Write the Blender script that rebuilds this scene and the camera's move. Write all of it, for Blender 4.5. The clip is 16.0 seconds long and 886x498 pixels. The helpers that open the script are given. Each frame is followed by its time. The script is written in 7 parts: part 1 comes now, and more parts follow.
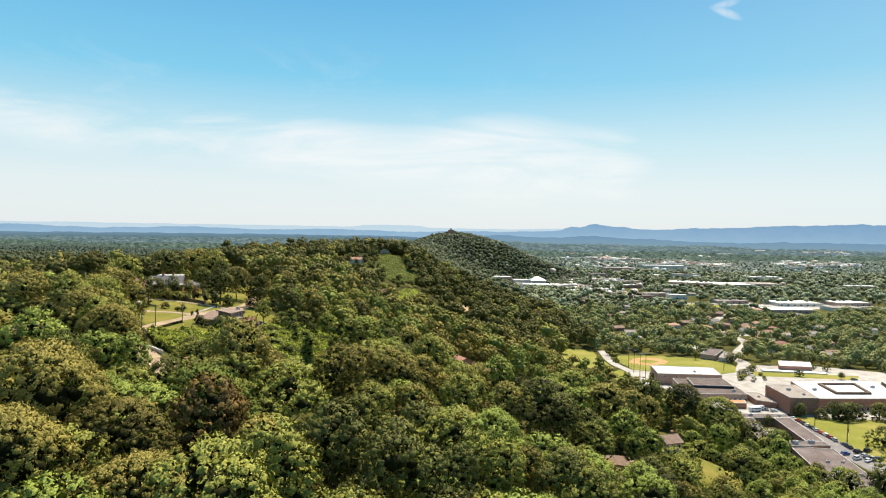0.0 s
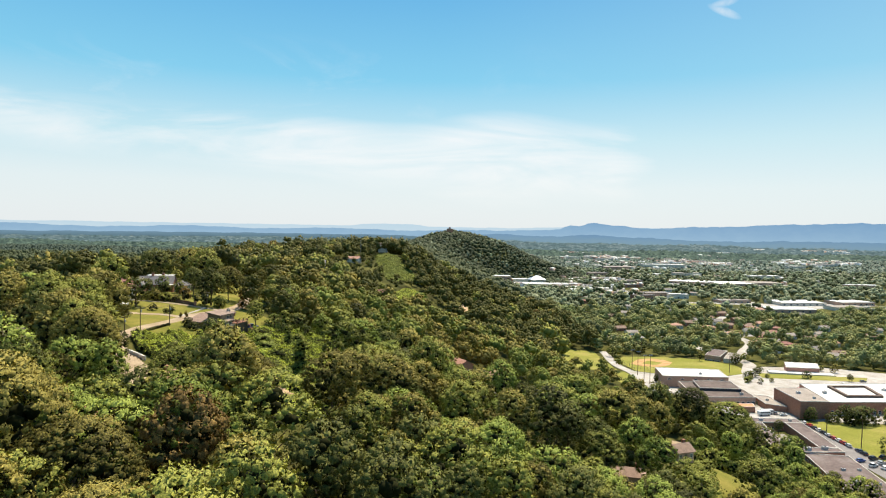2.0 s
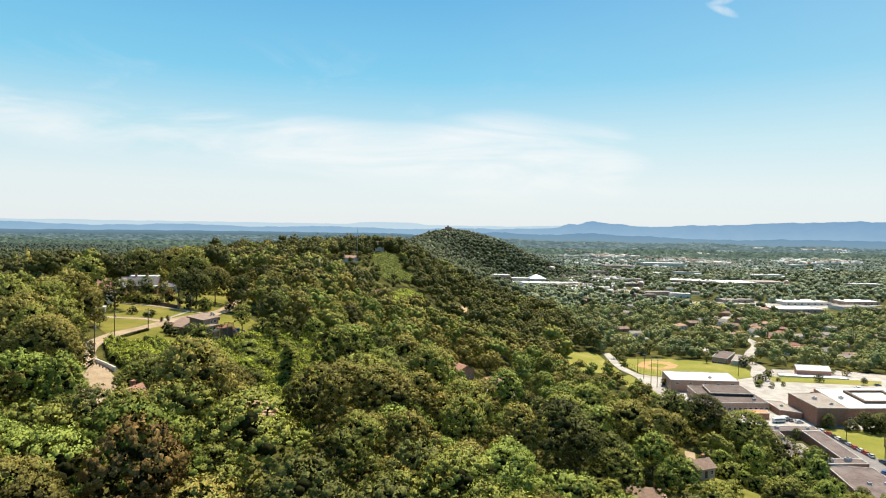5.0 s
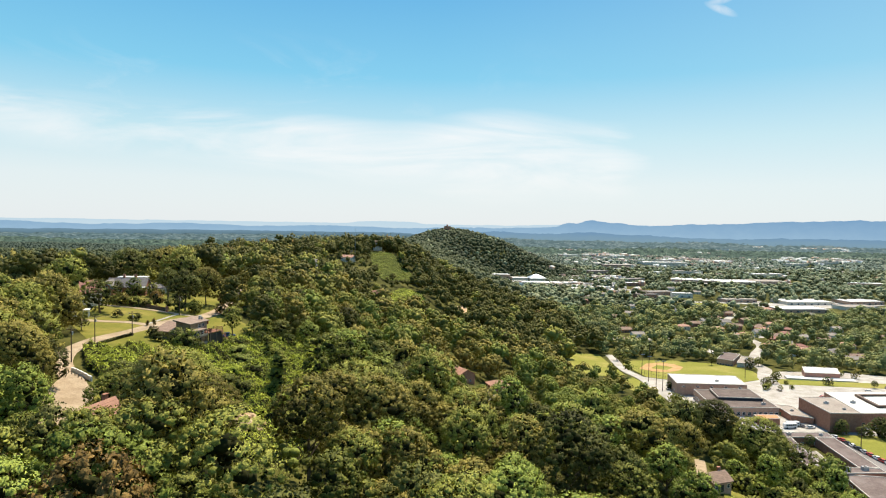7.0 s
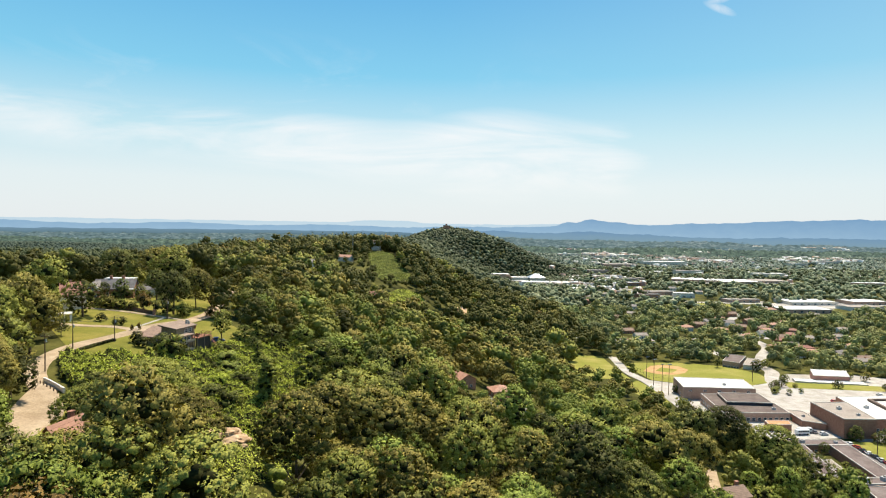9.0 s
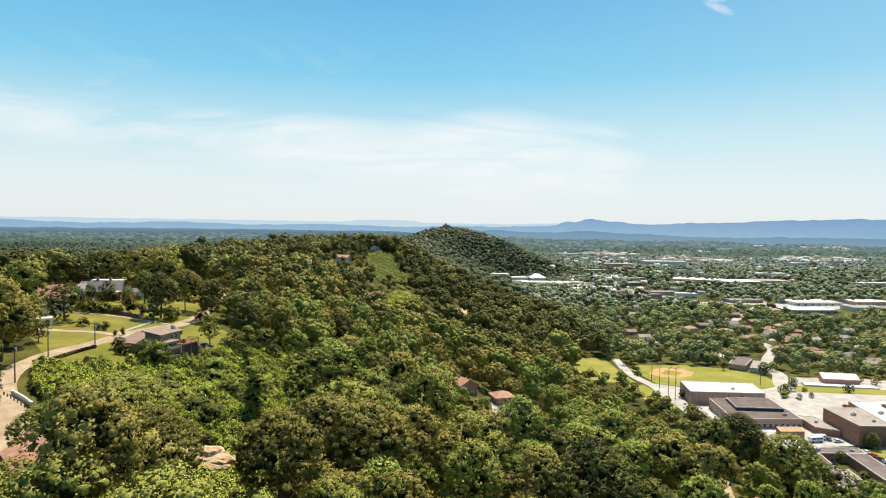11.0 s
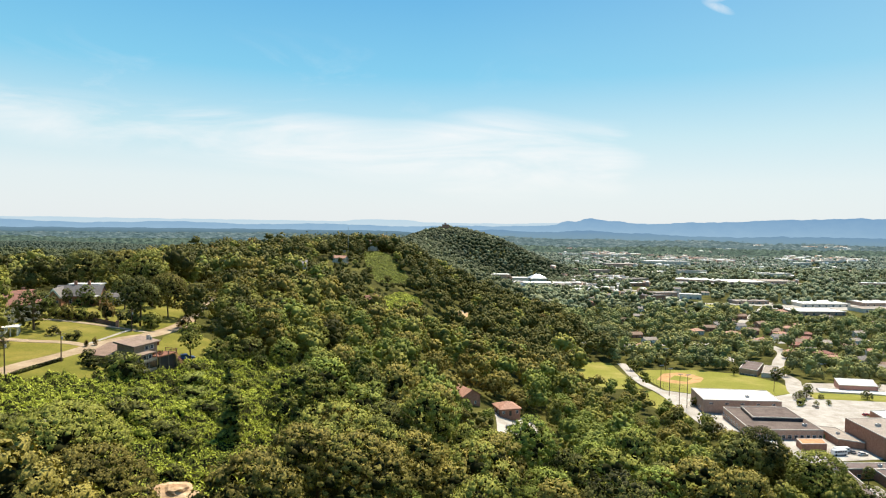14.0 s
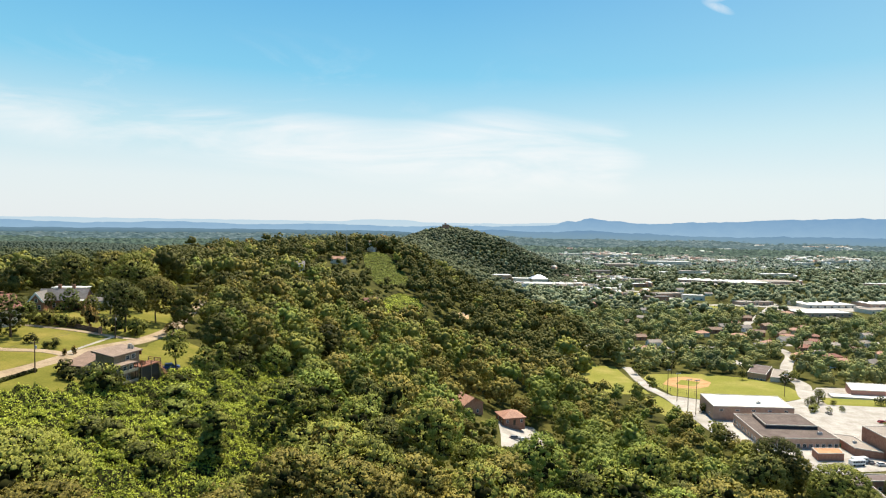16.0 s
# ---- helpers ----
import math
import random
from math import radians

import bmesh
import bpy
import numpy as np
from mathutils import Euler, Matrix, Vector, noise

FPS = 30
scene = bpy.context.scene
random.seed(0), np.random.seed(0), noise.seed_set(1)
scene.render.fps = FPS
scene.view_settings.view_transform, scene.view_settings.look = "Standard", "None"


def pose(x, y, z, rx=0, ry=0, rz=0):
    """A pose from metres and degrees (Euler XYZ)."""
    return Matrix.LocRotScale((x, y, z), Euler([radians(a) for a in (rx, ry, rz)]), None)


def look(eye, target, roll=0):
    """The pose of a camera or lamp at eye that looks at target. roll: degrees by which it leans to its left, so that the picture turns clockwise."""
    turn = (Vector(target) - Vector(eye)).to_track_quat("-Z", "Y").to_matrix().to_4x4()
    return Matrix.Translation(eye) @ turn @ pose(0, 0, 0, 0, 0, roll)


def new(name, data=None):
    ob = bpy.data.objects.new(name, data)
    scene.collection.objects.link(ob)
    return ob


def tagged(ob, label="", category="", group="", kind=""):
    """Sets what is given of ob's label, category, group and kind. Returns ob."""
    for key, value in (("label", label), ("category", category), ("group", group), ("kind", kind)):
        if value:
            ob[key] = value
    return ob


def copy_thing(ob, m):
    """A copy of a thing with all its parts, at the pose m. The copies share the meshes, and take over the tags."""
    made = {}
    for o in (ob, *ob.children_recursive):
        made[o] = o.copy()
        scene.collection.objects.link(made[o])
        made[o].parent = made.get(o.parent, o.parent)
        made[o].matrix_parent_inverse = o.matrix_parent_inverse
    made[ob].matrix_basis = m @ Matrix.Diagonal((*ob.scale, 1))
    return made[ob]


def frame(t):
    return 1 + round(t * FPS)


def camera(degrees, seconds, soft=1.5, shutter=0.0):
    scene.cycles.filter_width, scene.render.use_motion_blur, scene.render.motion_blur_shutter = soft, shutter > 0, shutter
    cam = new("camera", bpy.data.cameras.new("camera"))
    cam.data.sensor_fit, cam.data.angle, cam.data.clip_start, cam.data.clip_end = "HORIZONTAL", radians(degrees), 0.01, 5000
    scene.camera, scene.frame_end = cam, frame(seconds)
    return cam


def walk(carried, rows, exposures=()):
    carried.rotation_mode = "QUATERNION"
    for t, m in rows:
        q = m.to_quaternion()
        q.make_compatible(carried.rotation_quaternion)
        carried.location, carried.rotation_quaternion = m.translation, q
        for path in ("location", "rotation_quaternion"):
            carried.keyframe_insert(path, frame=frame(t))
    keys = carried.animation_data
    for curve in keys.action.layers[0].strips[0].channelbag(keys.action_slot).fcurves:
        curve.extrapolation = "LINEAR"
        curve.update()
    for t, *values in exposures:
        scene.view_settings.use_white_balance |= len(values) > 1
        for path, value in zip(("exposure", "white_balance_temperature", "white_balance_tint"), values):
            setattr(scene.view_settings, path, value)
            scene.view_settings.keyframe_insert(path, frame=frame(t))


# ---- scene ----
cam = camera(70.0, 16.0, 1.12)
PATH = [
    (0, pose(0.000, 0.000, 110.000, 87.953, -1.000, 0.000)),
    (2, pose(-0.394, 11.053, 109.737, 87.852, -0.990, -0.123)),
    (4, pose(-0.774, 22.162, 109.536, 87.756, -0.981, -0.246)),
    (6, pose(-1.141, 33.327, 109.398, 87.670, -0.971, -0.361)),
    (8, pose(-1.494, 44.549, 109.321, 87.596, -0.961, -0.465)),
    (10, pose(-1.834, 55.827, 109.307, 87.536, -0.952, -0.552)),
    (12, pose(-2.161, 67.162, 109.355, 87.493, -0.942, -0.617)),
    (14, pose(-2.475, 78.553, 109.465, 87.471, -0.933, -0.655)),
    (16, pose(-2.775, 90.000, 109.637, 87.472, -0.923, -0.660)),
]
walk(cam, PATH, ((0, 0.8), (16, 0.8)))

# ---- sky, sun ----
SUN_ELEVATION, SUN_AZIMUTH = 60.0, 22.0   # degrees; azimuth from ahead (+y) towards the right (+x)

world = bpy.data.worlds.new("sky")
scene.world = world
world.use_nodes = True
wn, wl = world.node_tree.nodes, world.node_tree.links
wn.clear()


def wmath(op, a, b=None, c=None, clamp=False):
    n = wn.new("ShaderNodeMath")
    n.operation, n.use_clamp = op, clamp
    for i, v in enumerate((a, b, c)):
        if v is None:
            continue
        if isinstance(v, (int, float)):
            n.inputs[i].default_value = v
        else:
            wl.new(v, n.inputs[i])
    return n.outputs[0]


def wmix(fac, a, b):
    n = wn.new("ShaderNodeMix")
    n.data_type = "RGBA"
    for sock, v in ((n.inputs[0], fac), (n.inputs[6], a), (n.inputs[7], b)):
        if isinstance(v, (int, float)):
            sock.default_value = v
        elif isinstance(v, tuple):
            sock.default_value = v
        else:
            wl.new(v, sock)
    return n.outputs[2]


nishita = wn.new("ShaderNodeTexSky")
nishita.sky_type = "NISHITA"
nishita.sun_disc = False
nishita.sun_elevation = radians(SUN_ELEVATION)
nishita.sun_rotation = radians(SUN_AZIMUTH)
nishita.air_density, nishita.dust_density, nishita.ozone_density = 1.0, 1.2, 2.0
coord = wn.new("ShaderNodeTexCoord")
split = wn.new("ShaderNodeSeparateXYZ")
wl.new(coord.outputs["Generated"], split.inputs[0])
dx, dy, dz = split.outputs
# clear air: deep blue above, pale towards the horizon
up = wn.new("ShaderNodeValToRGB")
wl.new(wmath("MULTIPLY", dz, 1.0, clamp=True), up.inputs[0])
ramp = up.color_ramp
ramp.elements[0].position, ramp.elements[0].color = 0.0, (0.92, 0.975, 0.99, 1)
ramp.elements[1].position, ramp.elements[1].color = 1.0, (0.05, 0.20, 0.55, 1)
for at, col in ((0.06, (0.86, 0.965, 0.99, 1)), (0.13, (0.62, 0.885, 0.97, 1)), (0.22, (0.245, 0.68, 0.94, 1)), (0.36, (0.12, 0.475, 0.85, 1))):
    e = ramp.elements.new(at)
    e.color = col
# thin high cloud: streaks round a bank that sinks and thickens from the left towards straight ahead
ahead = wmath("MAXIMUM", dy, 0.08)
across, above = wmath("DIVIDE", dx, ahead), wmath("DIVIDE", dz, ahead)
plane = wn.new("ShaderNodeCombineXYZ")
wl.new(across, plane.inputs[0])
wl.new(above, plane.inputs[1])
bank = wn.new("ShaderNodeValToRGB")
wl.new(wmath("MULTIPLY_ADD", across, 0.625, 0.5, clamp=True), bank.inputs[0])
bank.color_ramp.interpolation = "EASE"
# (sideways, height, half width, amount)
BANK = ((-0.78, 0.166, 0.050, 0.80), (-0.43, 0.140, 0.050, 0.86), (-0.25, 0.122, 0.052, 0.90), (-0.07, 0.106, 0.056, 0.95), (0.09, 0.104, 0.080, 1.0), (0.26, 0.100, 0.066, 0.88), (0.42, 0.100, 0.050, 0.40), (0.78, 0.100, 0.050, 0.15))
ends = bank.color_ramp.elements
for e, (at, c, w, amount) in ((ends[0], BANK[0]), (ends[1], BANK[-1])):
    e.position, e.color = at * 0.625 + 0.5, (c * 4, w * 8, amount, 1)
for at, c, w, amount in BANK[1:-1]:
    ends.new(at * 0.625 + 0.5).color = (c * 4, w * 8, amount, 1)
parts_of = wn.new("ShaderNodeSeparateColor")
wl.new(bank.outputs[0], parts_of.inputs[0])
middle_of, half, amount = wmath("MULTIPLY", parts_of.outputs[0], 0.25), wmath("MULTIPLY", parts_of.outputs[1], 0.125), parts_of.outputs[2]


def streaks(scale_x, scale_y, turn, rough, distort, offset):
    m = wn.new("ShaderNodeMapping")
    m.inputs["Rotation"].default_value = (0, 0, radians(turn))
    m.inputs["Scale"].default_value = (scale_x, scale_y, 1)
    m.inputs["Location"].default_value = (offset, 0.3, 0)
    wl.new(plane.outputs[0], m.inputs[0])
    n = wn.new("ShaderNodeTexNoise")
    n.inputs["Scale"].default_value, n.inputs["Detail"].default_value = 1.0, 8.0
    n.inputs["Roughness"].default_value, n.inputs["Distortion"].default_value = rough, distort
    wl.new(m.outputs[0], n.inputs["Vector"])
    return n.outputs[0]


veil = wmath("MULTIPLY", wmath("SUBTRACT", streaks(3.0, 17.0, 40.0, 0.58, 0.7, 1.7), 0.40), 3.6)
veil = wmath("ADD", veil, wmath("MULTIPLY", wmath("SUBTRACT", amount, 0.86), 3.0), clamp=True)
band = wmath("SUBTRACT", 1.0, wmath("ABSOLUTE", wmath("DIVIDE", wmath("SUBTRACT", above, middle_of), half)), clamp=True)
cloud = wmath("MULTIPLY", wmath("MULTIPLY", wmath("MULTIPLY", band, 1.8, clamp=True), amount), veil, clamp=True)
# faint torn streaks above the bank
faint = wmath("MULTIPLY", wmath("SUBTRACT", streaks(4.0, 9.0, 24.0, 0.62, 0.9, 5.2), 0.54), 2.2, clamp=True)
over = wmath("SUBTRACT", 1.0, wmath("ABSOLUTE", wmath("DIVIDE", wmath("SUBTRACT", above, 0.20), 0.10)), clamp=True)
leftward = wmath("SUBTRACT", 0.5, wmath("MULTIPLY", across, 1.6), clamp=True)
cloud = wmath("MAXIMUM", cloud, wmath("MULTIPLY", wmath("MULTIPLY", faint, over), wmath("MULTIPLY", leftward, 0.75)))


def stroke(u, v, slope, length, width):
    """A soft drawn-out wisp of cloud."""
    c, s = math.cos(radians(slope)), math.sin(radians(slope))
    du, dv = wmath("SUBTRACT", across, u), wmath("SUBTRACT", above, v)
    a = wmath("ADD", wmath("MULTIPLY", du, c / length), wmath("MULTIPLY", dv, s / length))
    b = wmath("ADD", wmath("MULTIPLY", du, -s / width), wmath("MULTIPLY", dv, c / width))
    return wmath("SUBTRACT", 1.0, wmath("ADD", wmath("MULTIPLY", a, a), wmath("MULTIPLY", b, b)), clamp=True)


torn = streaks(38.0, 60.0, -15.0, 0.6, 0.6, 2.0)
for u, v, slope, length, width in ((0.436, 0.341, -20.0, 0.030, 0.008), (0.434, 0.354, 16.0, 0.026, 0.007)):
    cloud = wmath("MAXIMUM", cloud, wmath("MULTIPLY", wmath("MULTIPLY", stroke(u, v, slope, length, width), wmath("MULTIPLY", torn, 1.4)), 0.55))
front = wmath("MULTIPLY", dy, 5.0, clamp=True)
# the air is brighter towards the sun's side
paler = wmix(wmath("MULTIPLY", wmath("MULTIPLY", across, 0.22, clamp=True), front), up.outputs[0], (0.80, 0.95, 0.97, 1))
colour = wmix(wmath("MULTIPLY", cloud, front), paler, (1.06, 1.065, 1.06, 1))
scaled = wn.new("ShaderNodeVectorMath")
scaled.operation = "SCALE"
wl.new(nishita.outputs[0], scaled.inputs[0])
scaled.inputs["Scale"].default_value = 0.08
both = wmix(0.85, scaled.outputs[0], colour)
back = wn.new("ShaderNodeBackground")
wl.new(both, back.inputs["Color"])
back.inputs["Strength"].default_value = 0.565
wout = wn.new("ShaderNodeOutputWorld")
wl.new(back.outputs[0], wout.inputs[0])

sun = bpy.data.lights.new("sun", "SUN")
sun.energy, sun.angle, sun.color = 5.0, radians(0.6), (1.0, 0.90, 0.72)
ea, aa = radians(SUN_ELEVATION), radians(SUN_AZIMUTH)
sun_ob = new("sun", sun)
sun_ob.matrix_world = look((0, 0, 400), (-300 * math.cos(ea) * math.sin(aa), -300 * math.cos(ea) * math.cos(aa), 400 - 300 * math.sin(ea)))

# ---- materials ----
def material(name):
    m = bpy.data.materials.new(name)
    m.use_nodes = True
    nt = m.node_tree
    return m, nt.nodes, nt.links, nt.nodes["Principled BSDF"]


def ramp_node(nodes, stops):
    r = nodes.new("ShaderNodeValToRGB")
    cr = r.color_ramp
    cr.elements[0].position, cr.elements[0].color = stops[0][0], (*stops[0][1], 1)
    cr.elements[1].position, cr.elements[1].color = stops[-1][0], (*stops[-1][1], 1)
    for at, col in stops[1:-1]:
        cr.elements.new(at).color = (*col, 1)
    return r


def noise_node(nodes, links, scale, detail=4.0, rough=0.55, coord="Position"):
    n = nodes.new("ShaderNodeTexNoise")
    n.inputs["Scale"].default_value, n.inputs["Detail"].default_value, n.inputs["Roughness"].default_value = scale, detail, rough
    if coord == "Position":
        g = nodes.new("ShaderNodeNewGeometry")
        links.new(g.outputs["Position"], n.inputs["Vector"])
    else:
        g = nodes.new("ShaderNodeTexCoord")
        links.new(g.outputs["Object"], n.inputs["Vector"])
    return n


def mix_node(nodes, links, kind, fac, a, b):
    n = nodes.new("ShaderNodeMix")
    n.data_type, n.blend_type = "RGBA", kind
    for sock, v in ((n.inputs[0], fac), (n.inputs[6], a), (n.inputs[7], b)):
        if isinstance(v, (int, float)):
            sock.default_value = v
        elif isinstance(v, tuple):
            sock.default_value = (*v, 1)
        else:
            links.new(v, sock)
    return n.outputs[2]


def foliage(name, dark, light, translucent=0.06, span=0.09, speck=0.20, clump=0.34, grain=5.0, depth=1.1):
    """Leaves: hue drifts from crown to crown and from leaf to leaf, some light comes through."""
    m, nodes, links, bsdf = material(name)
    geo = nodes.new("ShaderNodeNewGeometry")
    info = nodes.new("ShaderNodeObjectInfo")
    big = noise_node(nodes, links, span, 3.0)
    mid = noise_node(nodes, links, 0.55, 2.0)
    s = nodes.new("ShaderNodeMath")
    s.operation = "MULTIPLY_ADD"
    links.new(geo.outputs["Random Per Island"], s.inputs[0])
    s.inputs[1].default_value = speck
    links.new(big.outputs[0], s.inputs[2])
    s2 = nodes.new("ShaderNodeMath")
    s2.operation = "MULTIPLY_ADD"
    links.new(info.outputs["Random"], s2.inputs[0])
    s2.inputs[1].default_value = 0.45
    links.new(s.outputs[0], s2.inputs[2])
    s3 = nodes.new("ShaderNodeMath")
    s3.operation = "MULTIPLY_ADD"
    links.new(mid.outputs[0], s3.inputs[0])
    s3.inputs[1].default_value = clump
    links.new(s2.outputs[0], s3.inputs[2])
    r = ramp_node(nodes, ((0.55, dark), (1.35 / 1.5, light)))
    half = nodes.new("ShaderNodeMath")
    half.operation = "MULTIPLY"
    links.new(s3.outputs[0], half.inputs[0])
    half.inputs[1].default_value = 0.93 / (0.70 + 0.5 * clump + speck)
    links.new(half.outputs[0], r.inputs[0])
    # single leaves catching the light or turned away, painted in as colour noise
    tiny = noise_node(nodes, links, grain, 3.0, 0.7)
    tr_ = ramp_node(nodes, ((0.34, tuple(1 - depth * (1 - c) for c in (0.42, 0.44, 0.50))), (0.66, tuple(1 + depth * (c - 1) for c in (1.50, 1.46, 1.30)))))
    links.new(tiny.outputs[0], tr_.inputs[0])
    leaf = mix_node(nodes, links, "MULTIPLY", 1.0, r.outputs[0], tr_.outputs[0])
    links.new(leaf, bsdf.inputs["Base Color"])
    bsdf.inputs["Roughness"].default_value = 0.62
    bsdf.inputs["Specular IOR Level"].default_value = 0.06
    tr = nodes.new("ShaderNodeBsdfTranslucent")
    links.new(mix_node(nodes, links, "MULTIPLY", 1.0, leaf, (1.25, 1.25, 0.6)), tr.inputs["Color"])
    mx = nodes.new("ShaderNodeMixShader")
    mx.inputs[0].default_value = translucent
    links.new(bsdf.outputs[0], mx.inputs[1])
    links.new(tr.outputs[0], mx.inputs[2])
    links.new(mx.outputs[0], nodes["Material Output"].inputs[0])
    return m


def surface(name, stops, scale=1.0, fine=None, rough=0.8, bump=0.0, bump_scale=None, metal=0.0, random_tint=0.0, detail=5.0, coord="Position"):
    """A weathered surface: large patches along a ramp, fine grain over it, optional relief."""
    m, nodes, links, bsdf = material(name)
    n = noise_node(nodes, links, scale, detail, 0.6, coord)
    r = ramp_node(nodes, stops)
    links.new(n.outputs[0], r.inputs[0])
    col = r.outputs[0]
    g = noise_node(nodes, links, fine or scale * 9, 3.0, 0.6, coord)
    gr = ramp_node(nodes, ((0.3, (0.78, 0.78, 0.78)), (0.7, (1.12, 1.12, 1.12))))
    links.new(g.outputs[0], gr.inputs[0])
    col = mix_node(nodes, links, "MULTIPLY", 1.0, col, gr.outputs[0])
    if random_tint:
        info = nodes.new("ShaderNodeObjectInfo")
        tint = ramp_node(nodes, ((0.0, (1 - random_tint,) * 3), (1.0, (1 + random_tint, 1 + random_tint * 0.8, 1 + random_tint * 0.6))))
        links.new(info.outputs["Random"], tint.inputs[0])
        col = mix_node(nodes, links, "MULTIPLY", 1.0, col, tint.outputs[0])
    links.new(col, bsdf.inputs["Base Color"])
    bsdf.inputs["Roughness"].default_value, bsdf.inputs["Metallic"].default_value = rough, metal
    bsdf.inputs["Specular IOR Level"].default_value = 0.06 if rough > 0.84 else 0.3
    if bump:
        b = nodes.new("ShaderNodeBump")
        b.inputs["Strength"].default_value, b.inputs["Distance"].default_value = bump, 0.1
        bn = noise_node(nodes, links, bump_scale or scale * 12, 4.0, 0.6, coord)
        links.new(bn.outputs[0], b.inputs["Height"])
        links.new(b.outputs[0], bsdf.inputs["Normal"])
    return m


def lined(name, colour, line, step, axis=2, width=0.12, rough=0.75, patch=0.25):
    """Boarded, coursed or seamed surface: straight joints every `step` metres along an axis of the thing."""
    m, nodes, links, bsdf = material(name)
    tc = nodes.new("ShaderNodeTexCoord")
    sp = nodes.new("ShaderNodeSeparateXYZ")
    links.new(tc.outputs["Object"], sp.inputs[0])
    d = nodes.new("ShaderNodeMath")
    d.operation = "DIVIDE"
    links.new(sp.outputs[axis], d.inputs[0])
    d.inputs[1].default_value = step
    f = nodes.new("ShaderNodeMath")
    f.operation = "FRACT"
    links.new(d.outputs[0], f.inputs[0])
    lt = nodes.new("ShaderNodeMath")
    lt.operation = "LESS_THAN"
    links.new(f.outputs[0], lt.inputs[0])
    lt.inputs[1].default_value = width
    n = noise_node(nodes, links, 0.8, 4.0, 0.6, "Object")
    r = ramp_node(nodes, ((0.3, tuple(c * (1 - patch) for c in colour)), (0.7, tuple(min(1, c * (1 + patch)) for c in colour))))
    links.new(n.outputs[0], r.inputs[0])
    links.new(mix_node(nodes, links, "MIX", lt.outputs[0], r.outputs[0], line), bsdf.inputs["Base Color"])
    bsdf.inputs["Roughness"].default_value = rough
    b = nodes.new("ShaderNodeBump")
    b.inputs["Strength"].default_value, b.inputs["Distance"].default_value, b.invert = 0.4, 0.03, True
    links.new(lt.outputs[0], b.inputs["Height"])
    links.new(b.outputs[0], bsdf.inputs["Normal"])
    return m


def plain(name, colour, rough=0.5, metal=0.0, random_tint=0.0):
    return surface(name, ((0.3, tuple(c * 0.88 for c in colour)), (0.7, tuple(min(1, c * 1.08) for c in colour))), 1.5, 20.0, rough, 0, None, metal, random_tint, 3.0, "Object")


M = {}
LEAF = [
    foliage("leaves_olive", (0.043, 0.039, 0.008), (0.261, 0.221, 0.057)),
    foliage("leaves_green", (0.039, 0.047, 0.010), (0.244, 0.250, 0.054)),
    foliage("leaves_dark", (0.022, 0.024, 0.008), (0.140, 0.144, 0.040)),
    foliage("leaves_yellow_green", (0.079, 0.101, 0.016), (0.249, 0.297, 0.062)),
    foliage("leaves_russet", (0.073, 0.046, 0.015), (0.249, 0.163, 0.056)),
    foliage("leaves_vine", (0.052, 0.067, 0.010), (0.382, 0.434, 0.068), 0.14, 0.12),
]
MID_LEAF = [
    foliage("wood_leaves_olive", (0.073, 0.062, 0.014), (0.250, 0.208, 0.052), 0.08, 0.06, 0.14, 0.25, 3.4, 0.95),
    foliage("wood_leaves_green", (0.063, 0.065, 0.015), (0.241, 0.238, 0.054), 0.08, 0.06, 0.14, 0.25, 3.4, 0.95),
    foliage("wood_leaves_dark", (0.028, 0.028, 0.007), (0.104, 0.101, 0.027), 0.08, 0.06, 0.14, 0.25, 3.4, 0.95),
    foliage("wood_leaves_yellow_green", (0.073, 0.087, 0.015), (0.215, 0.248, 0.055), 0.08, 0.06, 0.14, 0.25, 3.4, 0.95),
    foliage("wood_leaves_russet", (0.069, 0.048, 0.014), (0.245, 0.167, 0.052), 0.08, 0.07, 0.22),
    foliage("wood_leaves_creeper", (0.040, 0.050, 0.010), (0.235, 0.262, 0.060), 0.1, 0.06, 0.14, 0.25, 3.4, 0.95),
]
CREEPER = LEAF[5]
LEAF[5] = MID_LEAF[5]
# air haze mixed into the leaf colours of the distance: paler and bluer
FAR_LEAF = [foliage("distant_haze_leaves", (0.092, 0.106, 0.066), (0.262, 0.272, 0.152), 0.08, 0.03, 0.12, 0.3, 0.6, 0.22), foliage("distant_haze_green_leaves", (0.078, 0.101, 0.067), (0.230, 0.262, 0.150), 0.08, 0.03, 0.12, 0.3, 0.6, 0.22), foliage("distant_haze_dark_leaves", (0.037, 0.046, 0.023), (0.084, 0.096, 0.045), 0.08, 0.03, 0.12, 0.3, 0.6, 0.22)]
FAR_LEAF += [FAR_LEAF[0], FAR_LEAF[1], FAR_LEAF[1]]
VALLEY_LEAF = [foliage("valley_haze_olive_leaves", (0.142, 0.148, 0.058), (0.290, 0.285, 0.102), 0.08, 0.03, 0.08, 0.3, 0.8, 0.25), foliage("valley_haze_green_leaves", (0.118, 0.142, 0.060), (0.250, 0.276, 0.100), 0.08, 0.03, 0.08, 0.3, 0.8, 0.25), foliage("valley_haze_dark_leaves", (0.085, 0.100, 0.048), (0.185, 0.195, 0.080), 0.08, 0.03, 0.08, 0.3, 0.8, 0.25)]
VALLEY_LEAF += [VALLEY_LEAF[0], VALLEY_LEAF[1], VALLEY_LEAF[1]]
